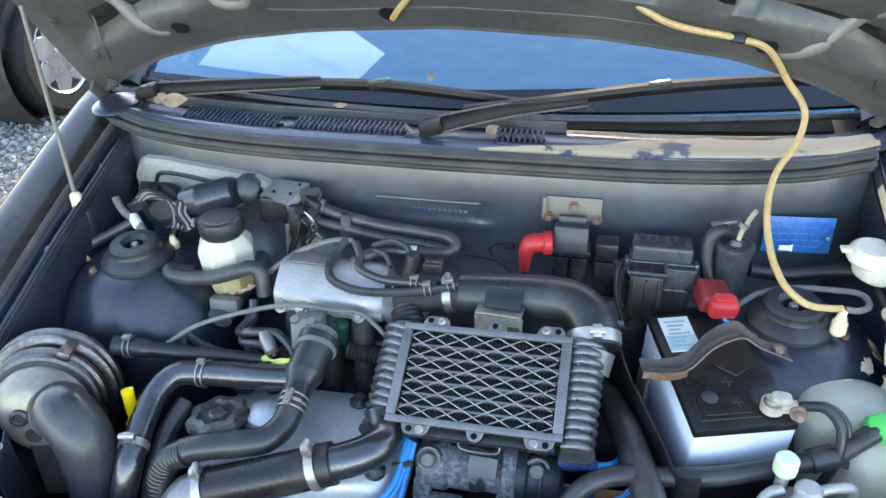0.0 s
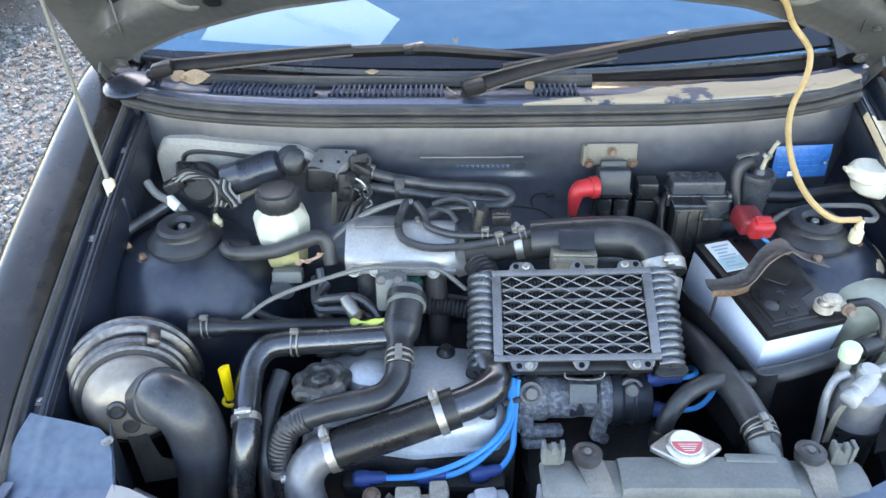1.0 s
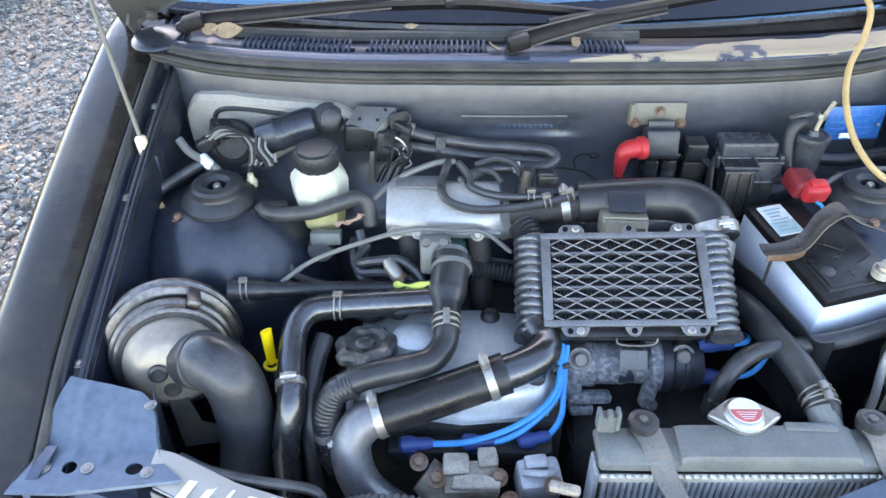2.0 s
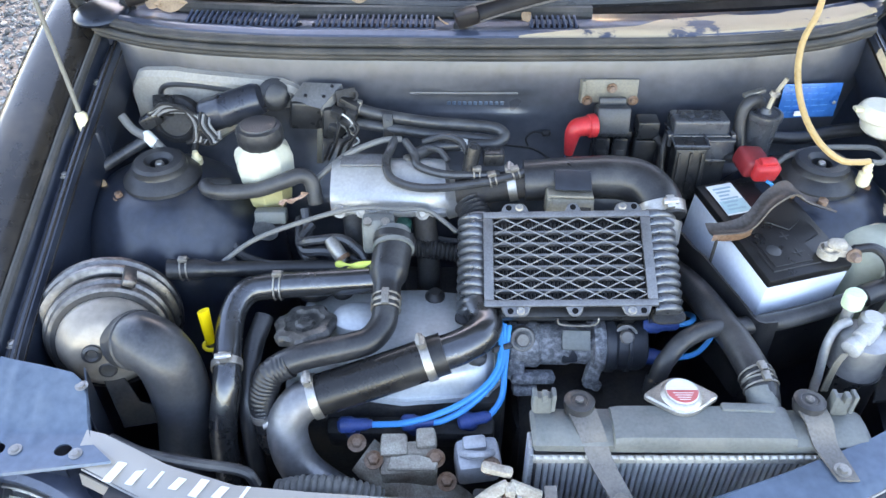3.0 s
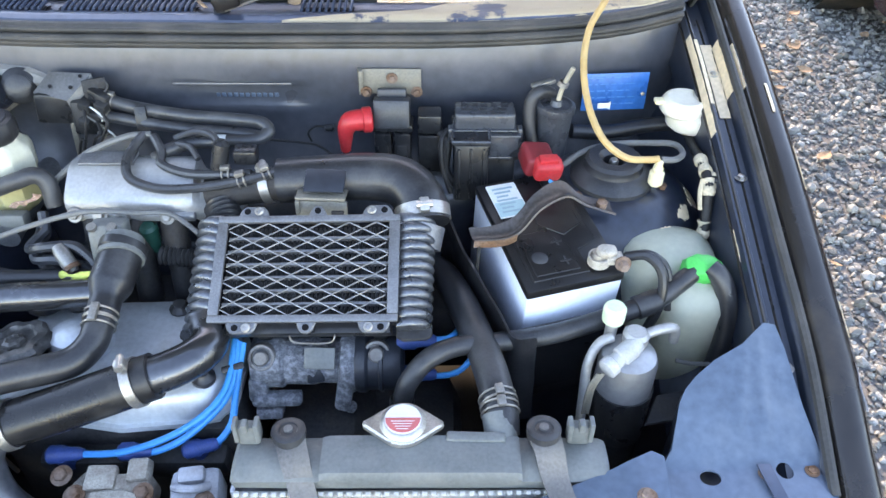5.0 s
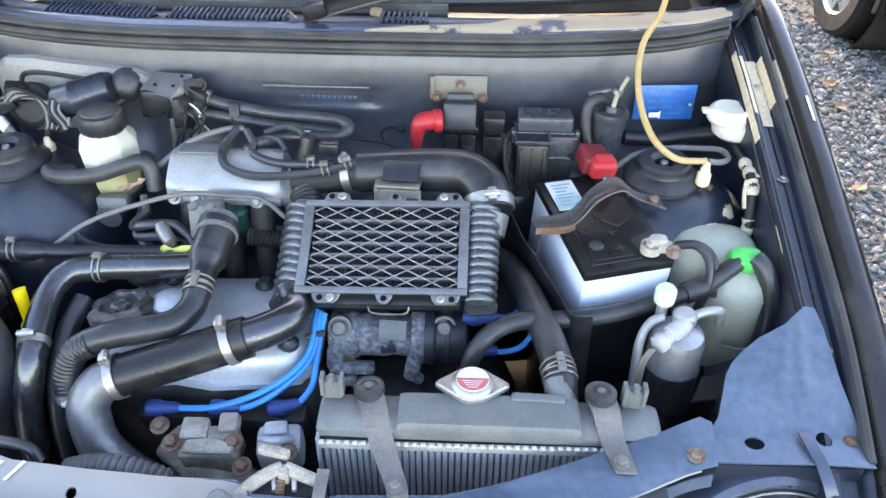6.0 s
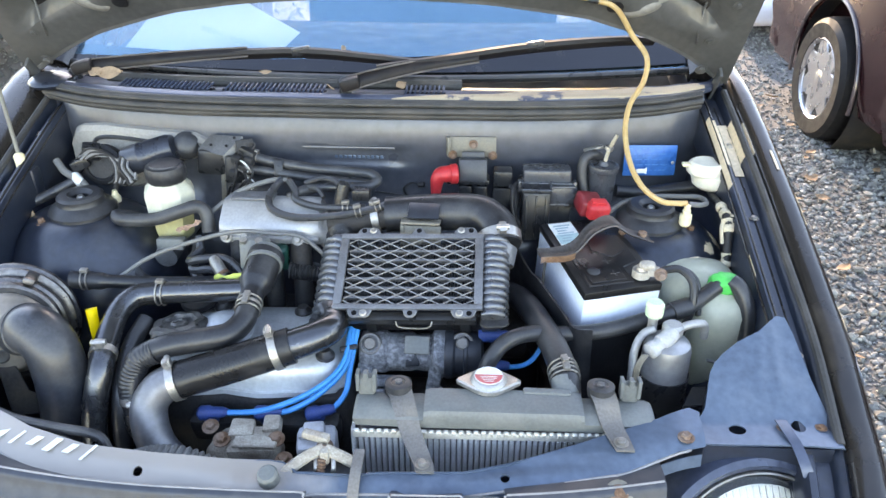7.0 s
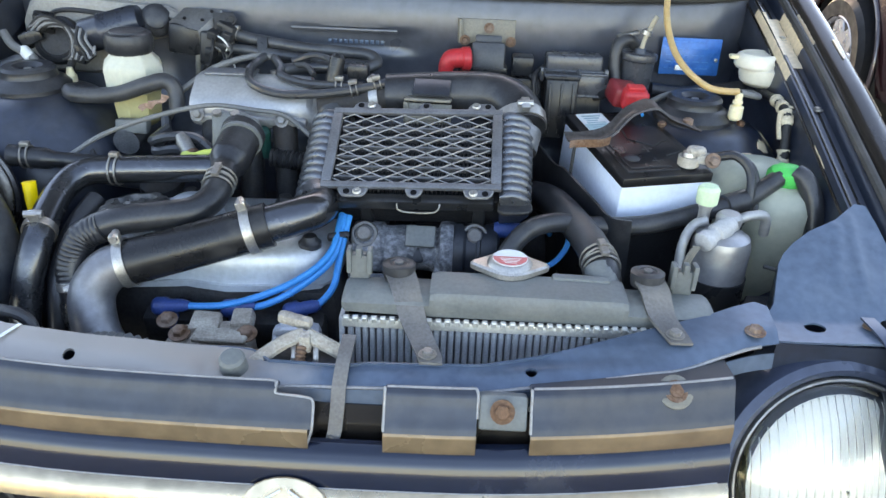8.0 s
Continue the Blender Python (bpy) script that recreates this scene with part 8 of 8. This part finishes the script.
bm = g_lathe(B(), [(0.010, -0.015), (0.012, -0.005), (0.012, 0.012), (0.0095, 0.014), (0.0095, 0.022), (0.012, 0.024), (0.012, 0.034), (0.009, 0.036)], axis_m((0.472, 0.615, 0.740), (-0.75, -0.55, -0.25)), 18)
part("sensor", bm, PALEGREY, dr, "pale grey plastic pressure switch")
bm = B()
for i in range(3):
    g_tube(bm, [(0.442 - 0.003 * i, 0.592, 0.728), (0.432 - 0.003 * i, 0.585, 0.71), (0.430 - 0.003 * i, 0.582, 0.67)], 0.0018, 6)
part("wires", bm, TAN, dr)
part("pipe", g_tube(B(), [(0.458, 0.635, 0.742), (0.442, 0.630, 0.736), (0.430, 0.618, 0.715), (0.428, 0.605, 0.67), (0.43, 0.60, 0.60)], 0.0058, 12), ALU, dr, "bright alloy pipe")
part("pipe", g_tube(B(), [(0.49, 0.635, 0.742), (0.51, 0.640, 0.748), (0.53, 0.645, 0.745), (0.535, 0.65, 0.72)], 0.006, 12), ALU, dr)
part("service_port", g_lathe(B(), [(0.007, -0.03), (0.007, 0.0), (0.009, 0.004), (0.009, 0.01)], pose(0.457, 0.645, 0.752), 14), ALU, dr)
part("green_cap", g_lathe(B(), [(0.0125, 0.0), (0.013, 0.004), (0.013, 0.018), (0.010, 0.022), (0.001, 0.022)], pose(0.457, 0.645, 0.760), 20), GREENCAP, dr, "pale green service cap")
part("bracket", g_prism(B(), [(0, 0), (0.09, 0.01), (0.10, 0.05), (0.03, 0.04)], 0.004, pose(0.50, 0.585, 0.64, 10, 10, 10)), DARK, dr)
h = hose("radiator_hose", "thick grey rubber top radiator hose with wire clips", [(0.326, 0.528, 0.703), (0.325, 0.55, 0.716), (0.317, 0.60, 0.722), (0.302, 0.66, 0.722), (0.285, 0.72, 0.718), (0.268, 0.78, 0.70), (0.255, 0.82, 0.68)], 0.0195, RUBBER_MATT, 20, 8)
spring_clamp(h, (0.323, 0.562, 0.719), (-0.2, 1, 0.1), 0.020)
spring_clamp(h, (0.3245, 0.551, 0.7165), (-0.1, 1, 0.2), 0.020)

# ---- radiator ----
rad = thing("radiator", "small car radiator with grey plastic top tank", "radiator", (0.24, 0.49, 0.36))
bm = B()
prof = [(-0.026, -0.016), (-0.027, 0.006), (-0.018, 0.017), (0.0, 0.021), (0.018, 0.017), (0.026, 0.006), (0.026, -0.016)]
rings = [[Vector((x, 0.498 + py * s, 0.700 + pz * s2)) for py, pz in prof] for x, s, s2 in ((0.046, 0.9, 0.3), (0.050, 1, 0.5), (0.12, 1, 0.6), (0.36, 1, 0.6), (0.428, 1, 0.5), (0.434, 0.9, 0.3))]
g_loft(bm, rings)
bmesh.ops.recalc_face_normals(bm, faces=bm.faces)
tank = part("top_tank", bm, RADTANK, rad, "grey plastic top tank")
bm = B()
rings = []
for x, s in ((0.138, 0.7), (0.146, 0.95), (0.16, 1.0), (0.32, 1.0), (0.336, 0.95), (0.342, 0.7)):
    rings.append([Vector((x, 0.495 + py, 0.712 + pz * s)) for py, pz in ((-0.027, -0.012), (-0.028, 0.001), (-0.024, 0.008), (0.0, 0.011), (0.02, 0.009), (0.024, 0.0), (0.026, -0.012))])
g_loft(bm, rings)
bmesh.ops.recalc_face_normals(bm, faces=bm.faces)
part("raised_box", bm, RADTANK, tank)
part("name_block", g_box(B(), (0.062, 0.012, 0.014), pose(0.297, 0.512, 0.718, 0, 0, -2), 0.003), RADTANK, tank)
part("inlet", g_tube(B(), [(0.326, 0.505, 0.70), (0.325, 0.52, 0.706), (0.322, 0.545, 0.717)], 0.0175, 18), RADTANK, tank)
for x in (0.060, 0.405):
    bm = B()
    g_box(bm, (0.022, 0.012, 0.03), pose(x, 0.518, 0.722), 0.003)
    g_box(bm, (0.006, 0.010, 0.012), pose(x, 0.512, 0.741), 0.001)
    g_box(bm, (0.005, 0.014, 0.028), pose(x - 0.011, 0.516, 0.730), 0.001)
    g_box(bm, (0.005, 0.014, 0.028), pose(x + 0.011, 0.516, 0.730), 0.001)
    part("clip_post", bm, RADTANK, tank)
part("crimp_strip", g_box(B(), (0.386, 0.006, 0.010), pose(0.240, 0.469, 0.683, 0, -0.6, 0), 0.001), CRIMP, rad, "bright crimped aluminium strip")
tooth = mesh_of(g_box(B(), (0.0062, 0.005, 0.009), None, 0.001, 1), "crimp_tooth", CRIMP)
for i in range(40):
    ob = new("crimp_tooth", tooth)
    ob.parent = rad
    ob.matrix_basis = ROOT[rad].inverted() @ pose(0.052 + i * 0.0096, 0.4665, 0.6865 + 0.0001 * i, 20, 0, 0)
part("core", g_box(B(), (0.38, 0.016, 0.30), pose(0.24, 0.482, 0.528), 0.002), ELBOW, rad, "dark radiator core")
fin = mesh_of(g_box(B(), (0.0056, 0.012, 0.298), None, 0.0014, 1), "core_tube", RADFIN)
for i in range(50):
    ob = new("core_tube", fin)
    ob.parent = rad
    ob.matrix_basis = ROOT[rad].inverted() @ pose(0.056 + i * 0.00755, 0.474, 0.528)
part("side_plate", g_box(B(), (0.006, 0.034, 0.31), pose(0.046, 0.488, 0.53), 0.002), RADFIN, rad)
part("side_plate", g_box(B(), (0.006, 0.034, 0.31), pose(0.434, 0.488, 0.53), 0.002), RADFIN, rad)
part("foot", g_box(B(), (0.40, 0.04, 0.02), pose(0.24, 0.49, 0.37), 0.004), RADTANK, rad)
m = Matrix.Translation((0.221, 0.524, 0.722))
outline = []
for sx in (1, -1):
    outline += [(sx * 0.0425 + sx * 0.005 * math.cos(a) - sx * 0.005, sx * 0.005 * math.sin(a)) for a in np.linspace(-1.0, 1.0, 7)]
    outline += [(sx * 0.027 * math.cos(a), sx * 0.027 * math.sin(a)) for a in np.linspace(0.95, math.pi - 0.95, 13)]
cap = part("radiator_cap", g_prism(B(), outline, 0.009, m, 0.002), STEEL, rad, "silver pressed radiator cap with red and white label")
part("neck", g_lathe(B(), [(0.020, -0.02), (0.020, -0.004), (0.024, -0.002), (0.024, 0.002)], m, 28), RADTANK, cap)
part("dome", g_lathe(B(), [(0.0245, 0.009), (0.0225, 0.0118), (0.0205, 0.0135), (0.0195, 0.0142), (0.001, 0.0148)], m, 36), STEEL, cap, "pressed silver dome")
part("label_disc", g_lathe(B(), [(0.0190, 0.0146), (0.0188, 0.0152), (0.001, 0.0154)], m, 36), STICKER, cap, "white paper label")
half = [(0.0184 * math.cos(a), 0.0184 * math.sin(a) + 0.001) for a in (math.pi + math.pi * k / 18 for k in range(19))]
part("red_half", g_prism(B(), half, 0.0006, m @ pose(0, 0, 0.0153), 0), REDPAINT, cap, "red half of the label")
bm = B()
for i in range(4):
    g_box(bm, (0.024 - 0.004 * i, 0.0007, 0.0003), m @ pose(0, -0.0035 - 0.0032 * i, 0.0161), 0)
part("label_bars", bm, STICKER, cap, "white print that cannot be read")


def stay(p, q, name="radiator_stay"):
    p, q = Vector(p), Vector(q)
    s = thing(name, "dusty steel radiator stay with a rubber bush", "bracket", q, group="radiator stays")
    d = (q - p)
    w = Vector((1, 0, 0))
    pts = [p + Vector((0, 0.004, 0.006)), p + d * 0.25 + Vector((0, 0, 0.008)), p + d * 0.55 + Vector((0, 0, -0.002)), q + Vector((0, 0.004, 0.004)), q + Vector((0.004, -0.012, 0.003))]
    line = spline(pts, 5)

    def fn(u, v):
        f = u * (len(line) - 1)
        i = min(int(f), len(line) - 2)
        hw = 0.017 - 0.006 * u
        return line[i].lerp(line[i + 1], f - i) + w * ((v - 0.5) * 2 * hw)
    part("strip", g_sheet(B(), fn, 20, 4, 0.003), TAN_STAY, s)
    part("bush", g_lathe(B(), [(0.0165, -0.012), (0.018, -0.004), (0.018, 0.003), (0.014, 0.005), (0.010, 0.0045), (0.009, 0.003), (0.001, 0.003)], axis_m(p + Vector((0, 0.006, 0.008)), (0, 0.1, 1)), 24), RUBBER_MATT, s, "black rubber bush")
    part("pin", g_lathe(B(), [(0.0048, 0), (0.0048, 0.008), (0.001, 0.0088)], axis_m(p + Vector((0, 0.006, 0.006)), (0, 0.1, 1)), 12), GREYBOLT, s)
    part("bolt", g_bolt(B(), q + Vector((0, 0, 0.004)), (0, 0, 1), 0.0058, 0.005), CLIPDARK, s)


TAN_STAY = surface("dusty_steel_strip", (0.17, 0.16, 0.15), 0.6, 0.3, 0.3, 40, 0.2, 0.4, (0.3, 0.27, 0.22), 14)
stay((0.102, 0.511, 0.716), (0.140, 0.414, 0.680))
stay((0.367, 0.509, 0.722), (0.384, 0.440, 0.701))
bar = thing("latch_stay", "flat grey steel latch stay in front of the radiator", "stay", (0.058, 0.39, 0.58))
bl_line = spline([(0.062, 0.425, 0.695), (0.061, 0.395, 0.690), (0.059, 0.375, 0.672), (0.058, 0.364, 0.648), (0.056, 0.357, 0.628), (0.053, 0.353, 0.620)], 5)
part("strip", g_sheet(B(), lambda u, v: bl_line[min(int(u * 25), 25)] + Vector(((v - 0.5) * 0.0135, 0, 0)), 25, 3, 0.003), TAN_STAY, bar)
part("hook", g_tube(B(), [(0.055, 0.355, 0.624), (0.050, 0.350, 0.618), (0.043, 0.347, 0.617), (0.037, 0.347, 0.621)], 0.0045, 8), TAN_STAY, bar)
lt = thing("bonnet_latch", "rust-stained bonnet latch with dark mechanism", "latch", (0.02, 0.41, 0.64))
bm = B()
g_box(bm, (0.075, 0.03, 0.035), pose(0.015, 0.425, 0.652, 8, 0, 0), 0.004)
part("housing", bm, DARK, lt)
for x in (0.004, 0.026):
    part("claw", g_tube(B(), [(x, 0.418, 0.662), (x + 0.004, 0.412, 0.672), (x + 0.002, 0.424, 0.680)], 0.003, 8), STEEL, lt)
bm = B()
g_tube(bm, [(0.016, 0.428, 0.690), (0.0, 0.422, 0.686), (-0.016, 0.414, 0.678), (-0.034, 0.402, 0.668)], 0.0075, 8, 6, flat=0.6)
g_tube(bm, [(0.018, 0.428, 0.690), (0.032, 0.426, 0.684), (0.052, 0.424, 0.674)], 0.0075, 8, 6, flat=0.6)
g_box(bm, (0.036, 0.012, 0.012), pose(0.004, 0.444, 0.696, 0, 8, -10), 0.004)
g_box(bm, (0.012, 0.014, 0.02), pose(0.018, 0.424, 0.684), 0.003)
part("lever", bm, MANIFOLD, lt, "pale rust-stained lever")
part("spring", g_tube(B(), [(0.012, 0.42, 0.655), (0.014, 0.41, 0.67), (0.016, 0.43, 0.69)], 0.005, 8, 6, ribs=(0.004, 0.002)), RUST, lt)
bm = g_lathe(B(), [(0.0125, 0.0), (0.0135, 0.004), (0.0125, 0.020), (0.010, 0.023), (0.001, 0.024)], axis_m((-0.045, 0.392, 0.668), (0, -0.3, 1)), 22)
part("rubber_stop", bm, RADTANK, lt, "grey rubber bonnet stop")
ms = thing("grille_mount", "grille mounting bolt on a dark bracket", "bracket", (0.22, 0.37, 0.60))
bm = g_box(B(), (0.046, 0.020, 0.034), pose(0.214, 0.364, 0.660, -28, 0, 0), 0.004)
part("bracket", bm, RADTANK, ms)
part("bolt", g_bolt(B(), (0.213, 0.352, 0.669), (0, -0.88, 0.47), 0.0072, 0.007), RUST, ms)
ms = thing("grille_bolt", "rusty bolt on the grille panel", "bolt", (0.375, 0.385, 0.66))
part("head", g_bolt(B(), (0.374, 0.3765, 0.6845), (0, -0.6, 0.8), 0.0068, 0.003), RUST, ms)
part("tab", g_lathe(B(), [(0.0165, -0.003), (0.0165, 0.0), (0.014, 0.0012), (0.001, 0.0012)], axis_m((0.374, 0.3775, 0.6832), (0, -0.6, 0.8)), 24), TAN, ms, "dusty rounded tab")
hose("bonnet_cable", "black sleeved cable behind the front beam", [(-0.445, 0.487, 0.690), (-0.40, 0.468, 0.688), (-0.34, 0.458, 0.684), (-0.285, 0.452, 0.678), (-0.27, 0.445, 0.66)], 0.0065, RUBBER_MATT, 10, 8, category="cable")
rp = thing("corrugated_pipe", "grey corrugated pipe behind the front beam", "pipe", (-0.22, 0.46, 0.62))
part("pipe", g_tube(B(), [(-0.25, 0.458, 0.628), (-0.215, 0.455, 0.642), (-0.175, 0.452, 0.644), (-0.13, 0.45, 0.625)], 0.0135, 14, 8, ribs=(0.008, 0.004)), GREYCABLE, rp)
# writing on the beam is a brand mark: plain white strokes
mk = thing("beam_mark", "white painted mark on the front beam", "decal", (-0.28, 0.40, 0.68))
for i, (w, hgt) in enumerate(((0.011, 0.026), (0.009, 0.022), (0.004, 0.022), (0.010, 0.015), (0.010, 0.022), (0.010, 0.015), (0.004, 0.026))):
    x = -0.425 + i * 0.0245
    p = Vector((x, 0.441 - 0.17 * (x + 0.425), beam_top(x, 0.441 - 0.17 * (x + 0.425)) + 0.0016))
    bm = g_prism(B(), [(-w / 2 - 0.003, -hgt / 2), (w / 2 - 0.003, -hgt / 2), (w / 2 + 0.003, hgt / 2), (-w / 2 + 0.003, hgt / 2)], 0.0008, Matrix.Translation(p) @ pose(0, 0, 0, 5, -3, -14), 0)
    part("stroke", bm, PAPER, mk)

# ---- leaves ----
def leaf(x, y, z, size, rz, tilt=20):
    l = thing("dead_leaf", "dry brown fallen leaf", "leaf", (x, y, z), (tilt, 0, rz), "fallen leaves")
    part("blade", g_sheet(B(), lambda u, v: Vector((size * (u - 0.5), size * 0.55 * math.sin(math.pi * u) * (v - 0.5), size * 0.25 * (u - 0.5) ** 2 + 0.1 * size * abs(v - 0.5))), 8, 4, 0.0006), LEAF, l, local=True)


leaf(-0.478, 1.080, 0.972, 0.050, 10, 40)
leaf(-0.505, 1.085, 0.972, 0.042, -35, 30)
leaf(-0.062, 1.035, 0.965, 0.03, 120, 40)
leaf(0.062, 1.045, 0.968, 0.03, 60, 40)
leaf(-0.19, 1.09, 0.975, 0.022, 10, 20)
leaf(-0.055, 1.15, 1.005, 0.022, 80, 60)
rng = random.Random(21)
for i in range(70):
    x, y = (rng.uniform(1.05, 2.3), rng.uniform(1.0, 4.4)) if i < 62 else (rng.uniform(-2.4, -1.2), rng.uniform(1.5, 3.5))
    leaf(x, y, 0.03, rng.uniform(0.03, 0.075), rng.uniform(0, 360), rng.uniform(-10, 25))

# ---- neighbouring cars ----
DARKBODY = surface("dark_green_grey_paint", (0.03, 0.036, 0.036), 0.3, 0.3, 0.2, 6, 0.02, 0.2, (0.1, 0.1, 0.09), 5, coat=0.6)
def wheel_parts(parent, c, r, face, silver=None):
    silver = silver or ALLOY
    m = axis_m(c, (face, 0, 0))
    ty = part("tyre", g_lathe(B(), [(r * 0.66, -0.08), (r * 0.9, -0.085), (r * 0.98, -0.065), (r, -0.03), (r, 0.03), (r * 0.98, 0.065), (r * 0.9, 0.085), (r * 0.68, 0.08), (r * 0.66, 0.06)], m, 48), TYRE, parent, "black tyre")
    part("rim", g_lathe(B(), [(r * 0.64, 0.03), (r * 0.67, 0.075), (r * 0.655, 0.08), (r * 0.62, 0.07), (r * 0.60, 0.03)], m, 48, cap=False), silver, ty, "alloy rim")
    part("dish", g_lathe(B(), [(r * 0.64, 0.0), (r * 0.3, 0.005), (0.001, 0.005)], m, 36), DARK, ty)
    for k in range(7):
        a = 2 * math.pi * k / 7
        bm = g_prism(B(), [(0.02, -0.02), (r * 0.40, -0.062), (r * 0.62, -0.040), (r * 0.625, 0.0), (r * 0.62, 0.040), (r * 0.40, 0.062), (0.02, 0.02)], 0.02, m @ pose(0, 0, 0.045, 0, 0, math.degrees(a)), 0.006)
        part("spoke", bm, silver, ty)
    part("hub", g_lathe(B(), [(0.045, 0.03), (0.045, 0.064), (0.03, 0.07), (0.001, 0.07)], m, 24), silver, ty)


mc = thing("maroon_car", "dark maroon car parked beside on the gravel", "car", (2.69, 2.6, 0))
SIDE = Matrix(((0, 0, -1, 1.89), (1, 0, 0, 0), (0, 1, 0, 0), (0, 0, 0, 1)))


def side_panel(name, outline, lean, material, label=""):
    """A flat-ish pressed panel of the car's side: outline in (along, up), lean(up) inwards."""
    t = plate_cdt(bmesh.new(), outline, [], lambda a, b: -lean(b), 0.012)
    t.transform(SIDE)
    bmesh.ops.recalc_face_normals(t, faces=t.faces)
    return part(name, t, material, mc, label)


tumble = piecewise([(0.2, 0.06), (0.3, 0.02), (0.5, 0.0), (0.68, 0.0), (0.9, 0.03), (1.0, 0.06), (1.4, 0.25)])
arch = [(3.50 + 0.375 * math.cos(a), 0.31 + 0.375 * math.sin(a)) for a in np.linspace(math.pi + 0.25, -0.25, 22)]
side_panel("front_wing", [(2.92, 0.22), *arch, (4.25, 0.24), (4.32, 0.5), (4.28, 0.78), (3.6, 0.93), (2.92, 0.98)], tumble, MAROON, "glossy maroon wing")
side_panel("door", [(1.75, 0.3), (2.91, 0.3), (2.91, 0.975), (1.75, 0.985)], lambda b: tumble(b) - 0.002, MAROON, "glossy maroon door")
side_panel("door", [(0.7, 0.3), (1.74, 0.3), (1.74, 0.985), (0.7, 0.985)], lambda b: tumble(b) - 0.002, MAROON, "glossy maroon door")
side_panel("sill", [(0.7, 0.18), (2.91, 0.18), (2.91, 0.295), (0.7, 0.295)], lambda b: tumble(b) + 0.01, MAROON)
side_panel("lower_shadow", [(0.7, 0.98), (2.9, 0.98), (2.6, 1.38), (0.9, 1.38)], tumble, INTERIOR, "dark side glass")
part("side_moulding", g_box(B(), (0.016, 2.2, 0.07), pose(1.886, 1.81, 0.62), 0.005), MAUVE, mc, "pale grey side moulding")
bm = g_box(B(), (1.45, 3.6, 0.55), pose(2.72, 2.45, 0.66), 0.05)
part("body_core", bm, MAROON, mc)
part("bonnet", g_box(B(), (1.4, 1.2, 0.05), pose(2.66, 3.65, 0.93, -6, 0, 0), 0.02), MAROON, mc)
part("roof", g_box(B(), (1.05, 1.7, 0.06), pose(2.69, 1.75, 1.40), 0.025), MAROON, mc)
part("bumper", g_box(B(), (1.5, 0.2, 0.3), pose(2.66, 4.27, 0.4), 0.06, 3), MAROON, mc)
part("arch_lining", g_lathe(B(), [(0.37, 0.0), (0.37, 0.3), (0.05, 0.3)], axis_m((1.91, 3.50, 0.31), (1, 0, 0)), 36, cap=False), DARK, mc)
part("arch_lip", g_tube(B(), [(1.888, 3.50 + 0.378 * math.cos(a), 0.31 + 0.378 * math.sin(a)) for a in np.linspace(-0.2, math.pi + 0.2, 24)], 0.010, 8, 2), MAUVE, mc, "grey arch lip")
wheel_parts(mc, (1.95, 3.50, 0.295), 0.295, -1)
wc = thing("white_sill_car", "mauve-grey car with a white bumper parked behind", "car", (3.0, 6.6, 0))
bm = g_box(B(), (1.9, 0.34, 0.16), pose(2.98, 5.24, 0.29, 0, -2, -4), 0.05, 3)
part("bumper", bm, WHITEPAINT, wc, "white bumper")
for x in (2.16, 3.86):
    wheel_parts(wc, (x, 6.0, 0.29), 0.29, -1 if x < 3 else 1)
    wheel_parts(wc, (x, 8.2, 0.29), 0.29, -1 if x < 3 else 1)
bm = g_box(B(), (1.7, 3.8, 0.55), pose(3.0, 7.15, 0.64), 0.12, 3)
g_box(bm, (1.4, 2.1, 0.5), pose(3.0, 7.4, 1.12), 0.16, 3)
part("body", bm, MAUVE, wc)
dc = thing("dark_car", "dark grey-green car parked alongside on the gravel", "car", (-3.1, 4.6, 0))
bm = g_box(B(), (1.5, 3.8, 0.50), pose(-3.16, 4.62, 0.57), 0.10, 3)
g_box(bm, (1.25, 2.3, 0.5), pose(-3.16, 4.7, 1.02), 0.18, 3)
part("body", bm, DARKBODY, dc)
part("arch_lining", g_lathe(B(), [(0.36, 0.0), (0.36, 0.25), (0.05, 0.25)], axis_m((-2.395, 3.13, 0.30), (-1, 0, 0)), 32, cap=False), DARK, dc)
for y in (3.13, 5.6):
    wheel_parts(dc, (-2.44, y, 0.295), 0.295, 1)
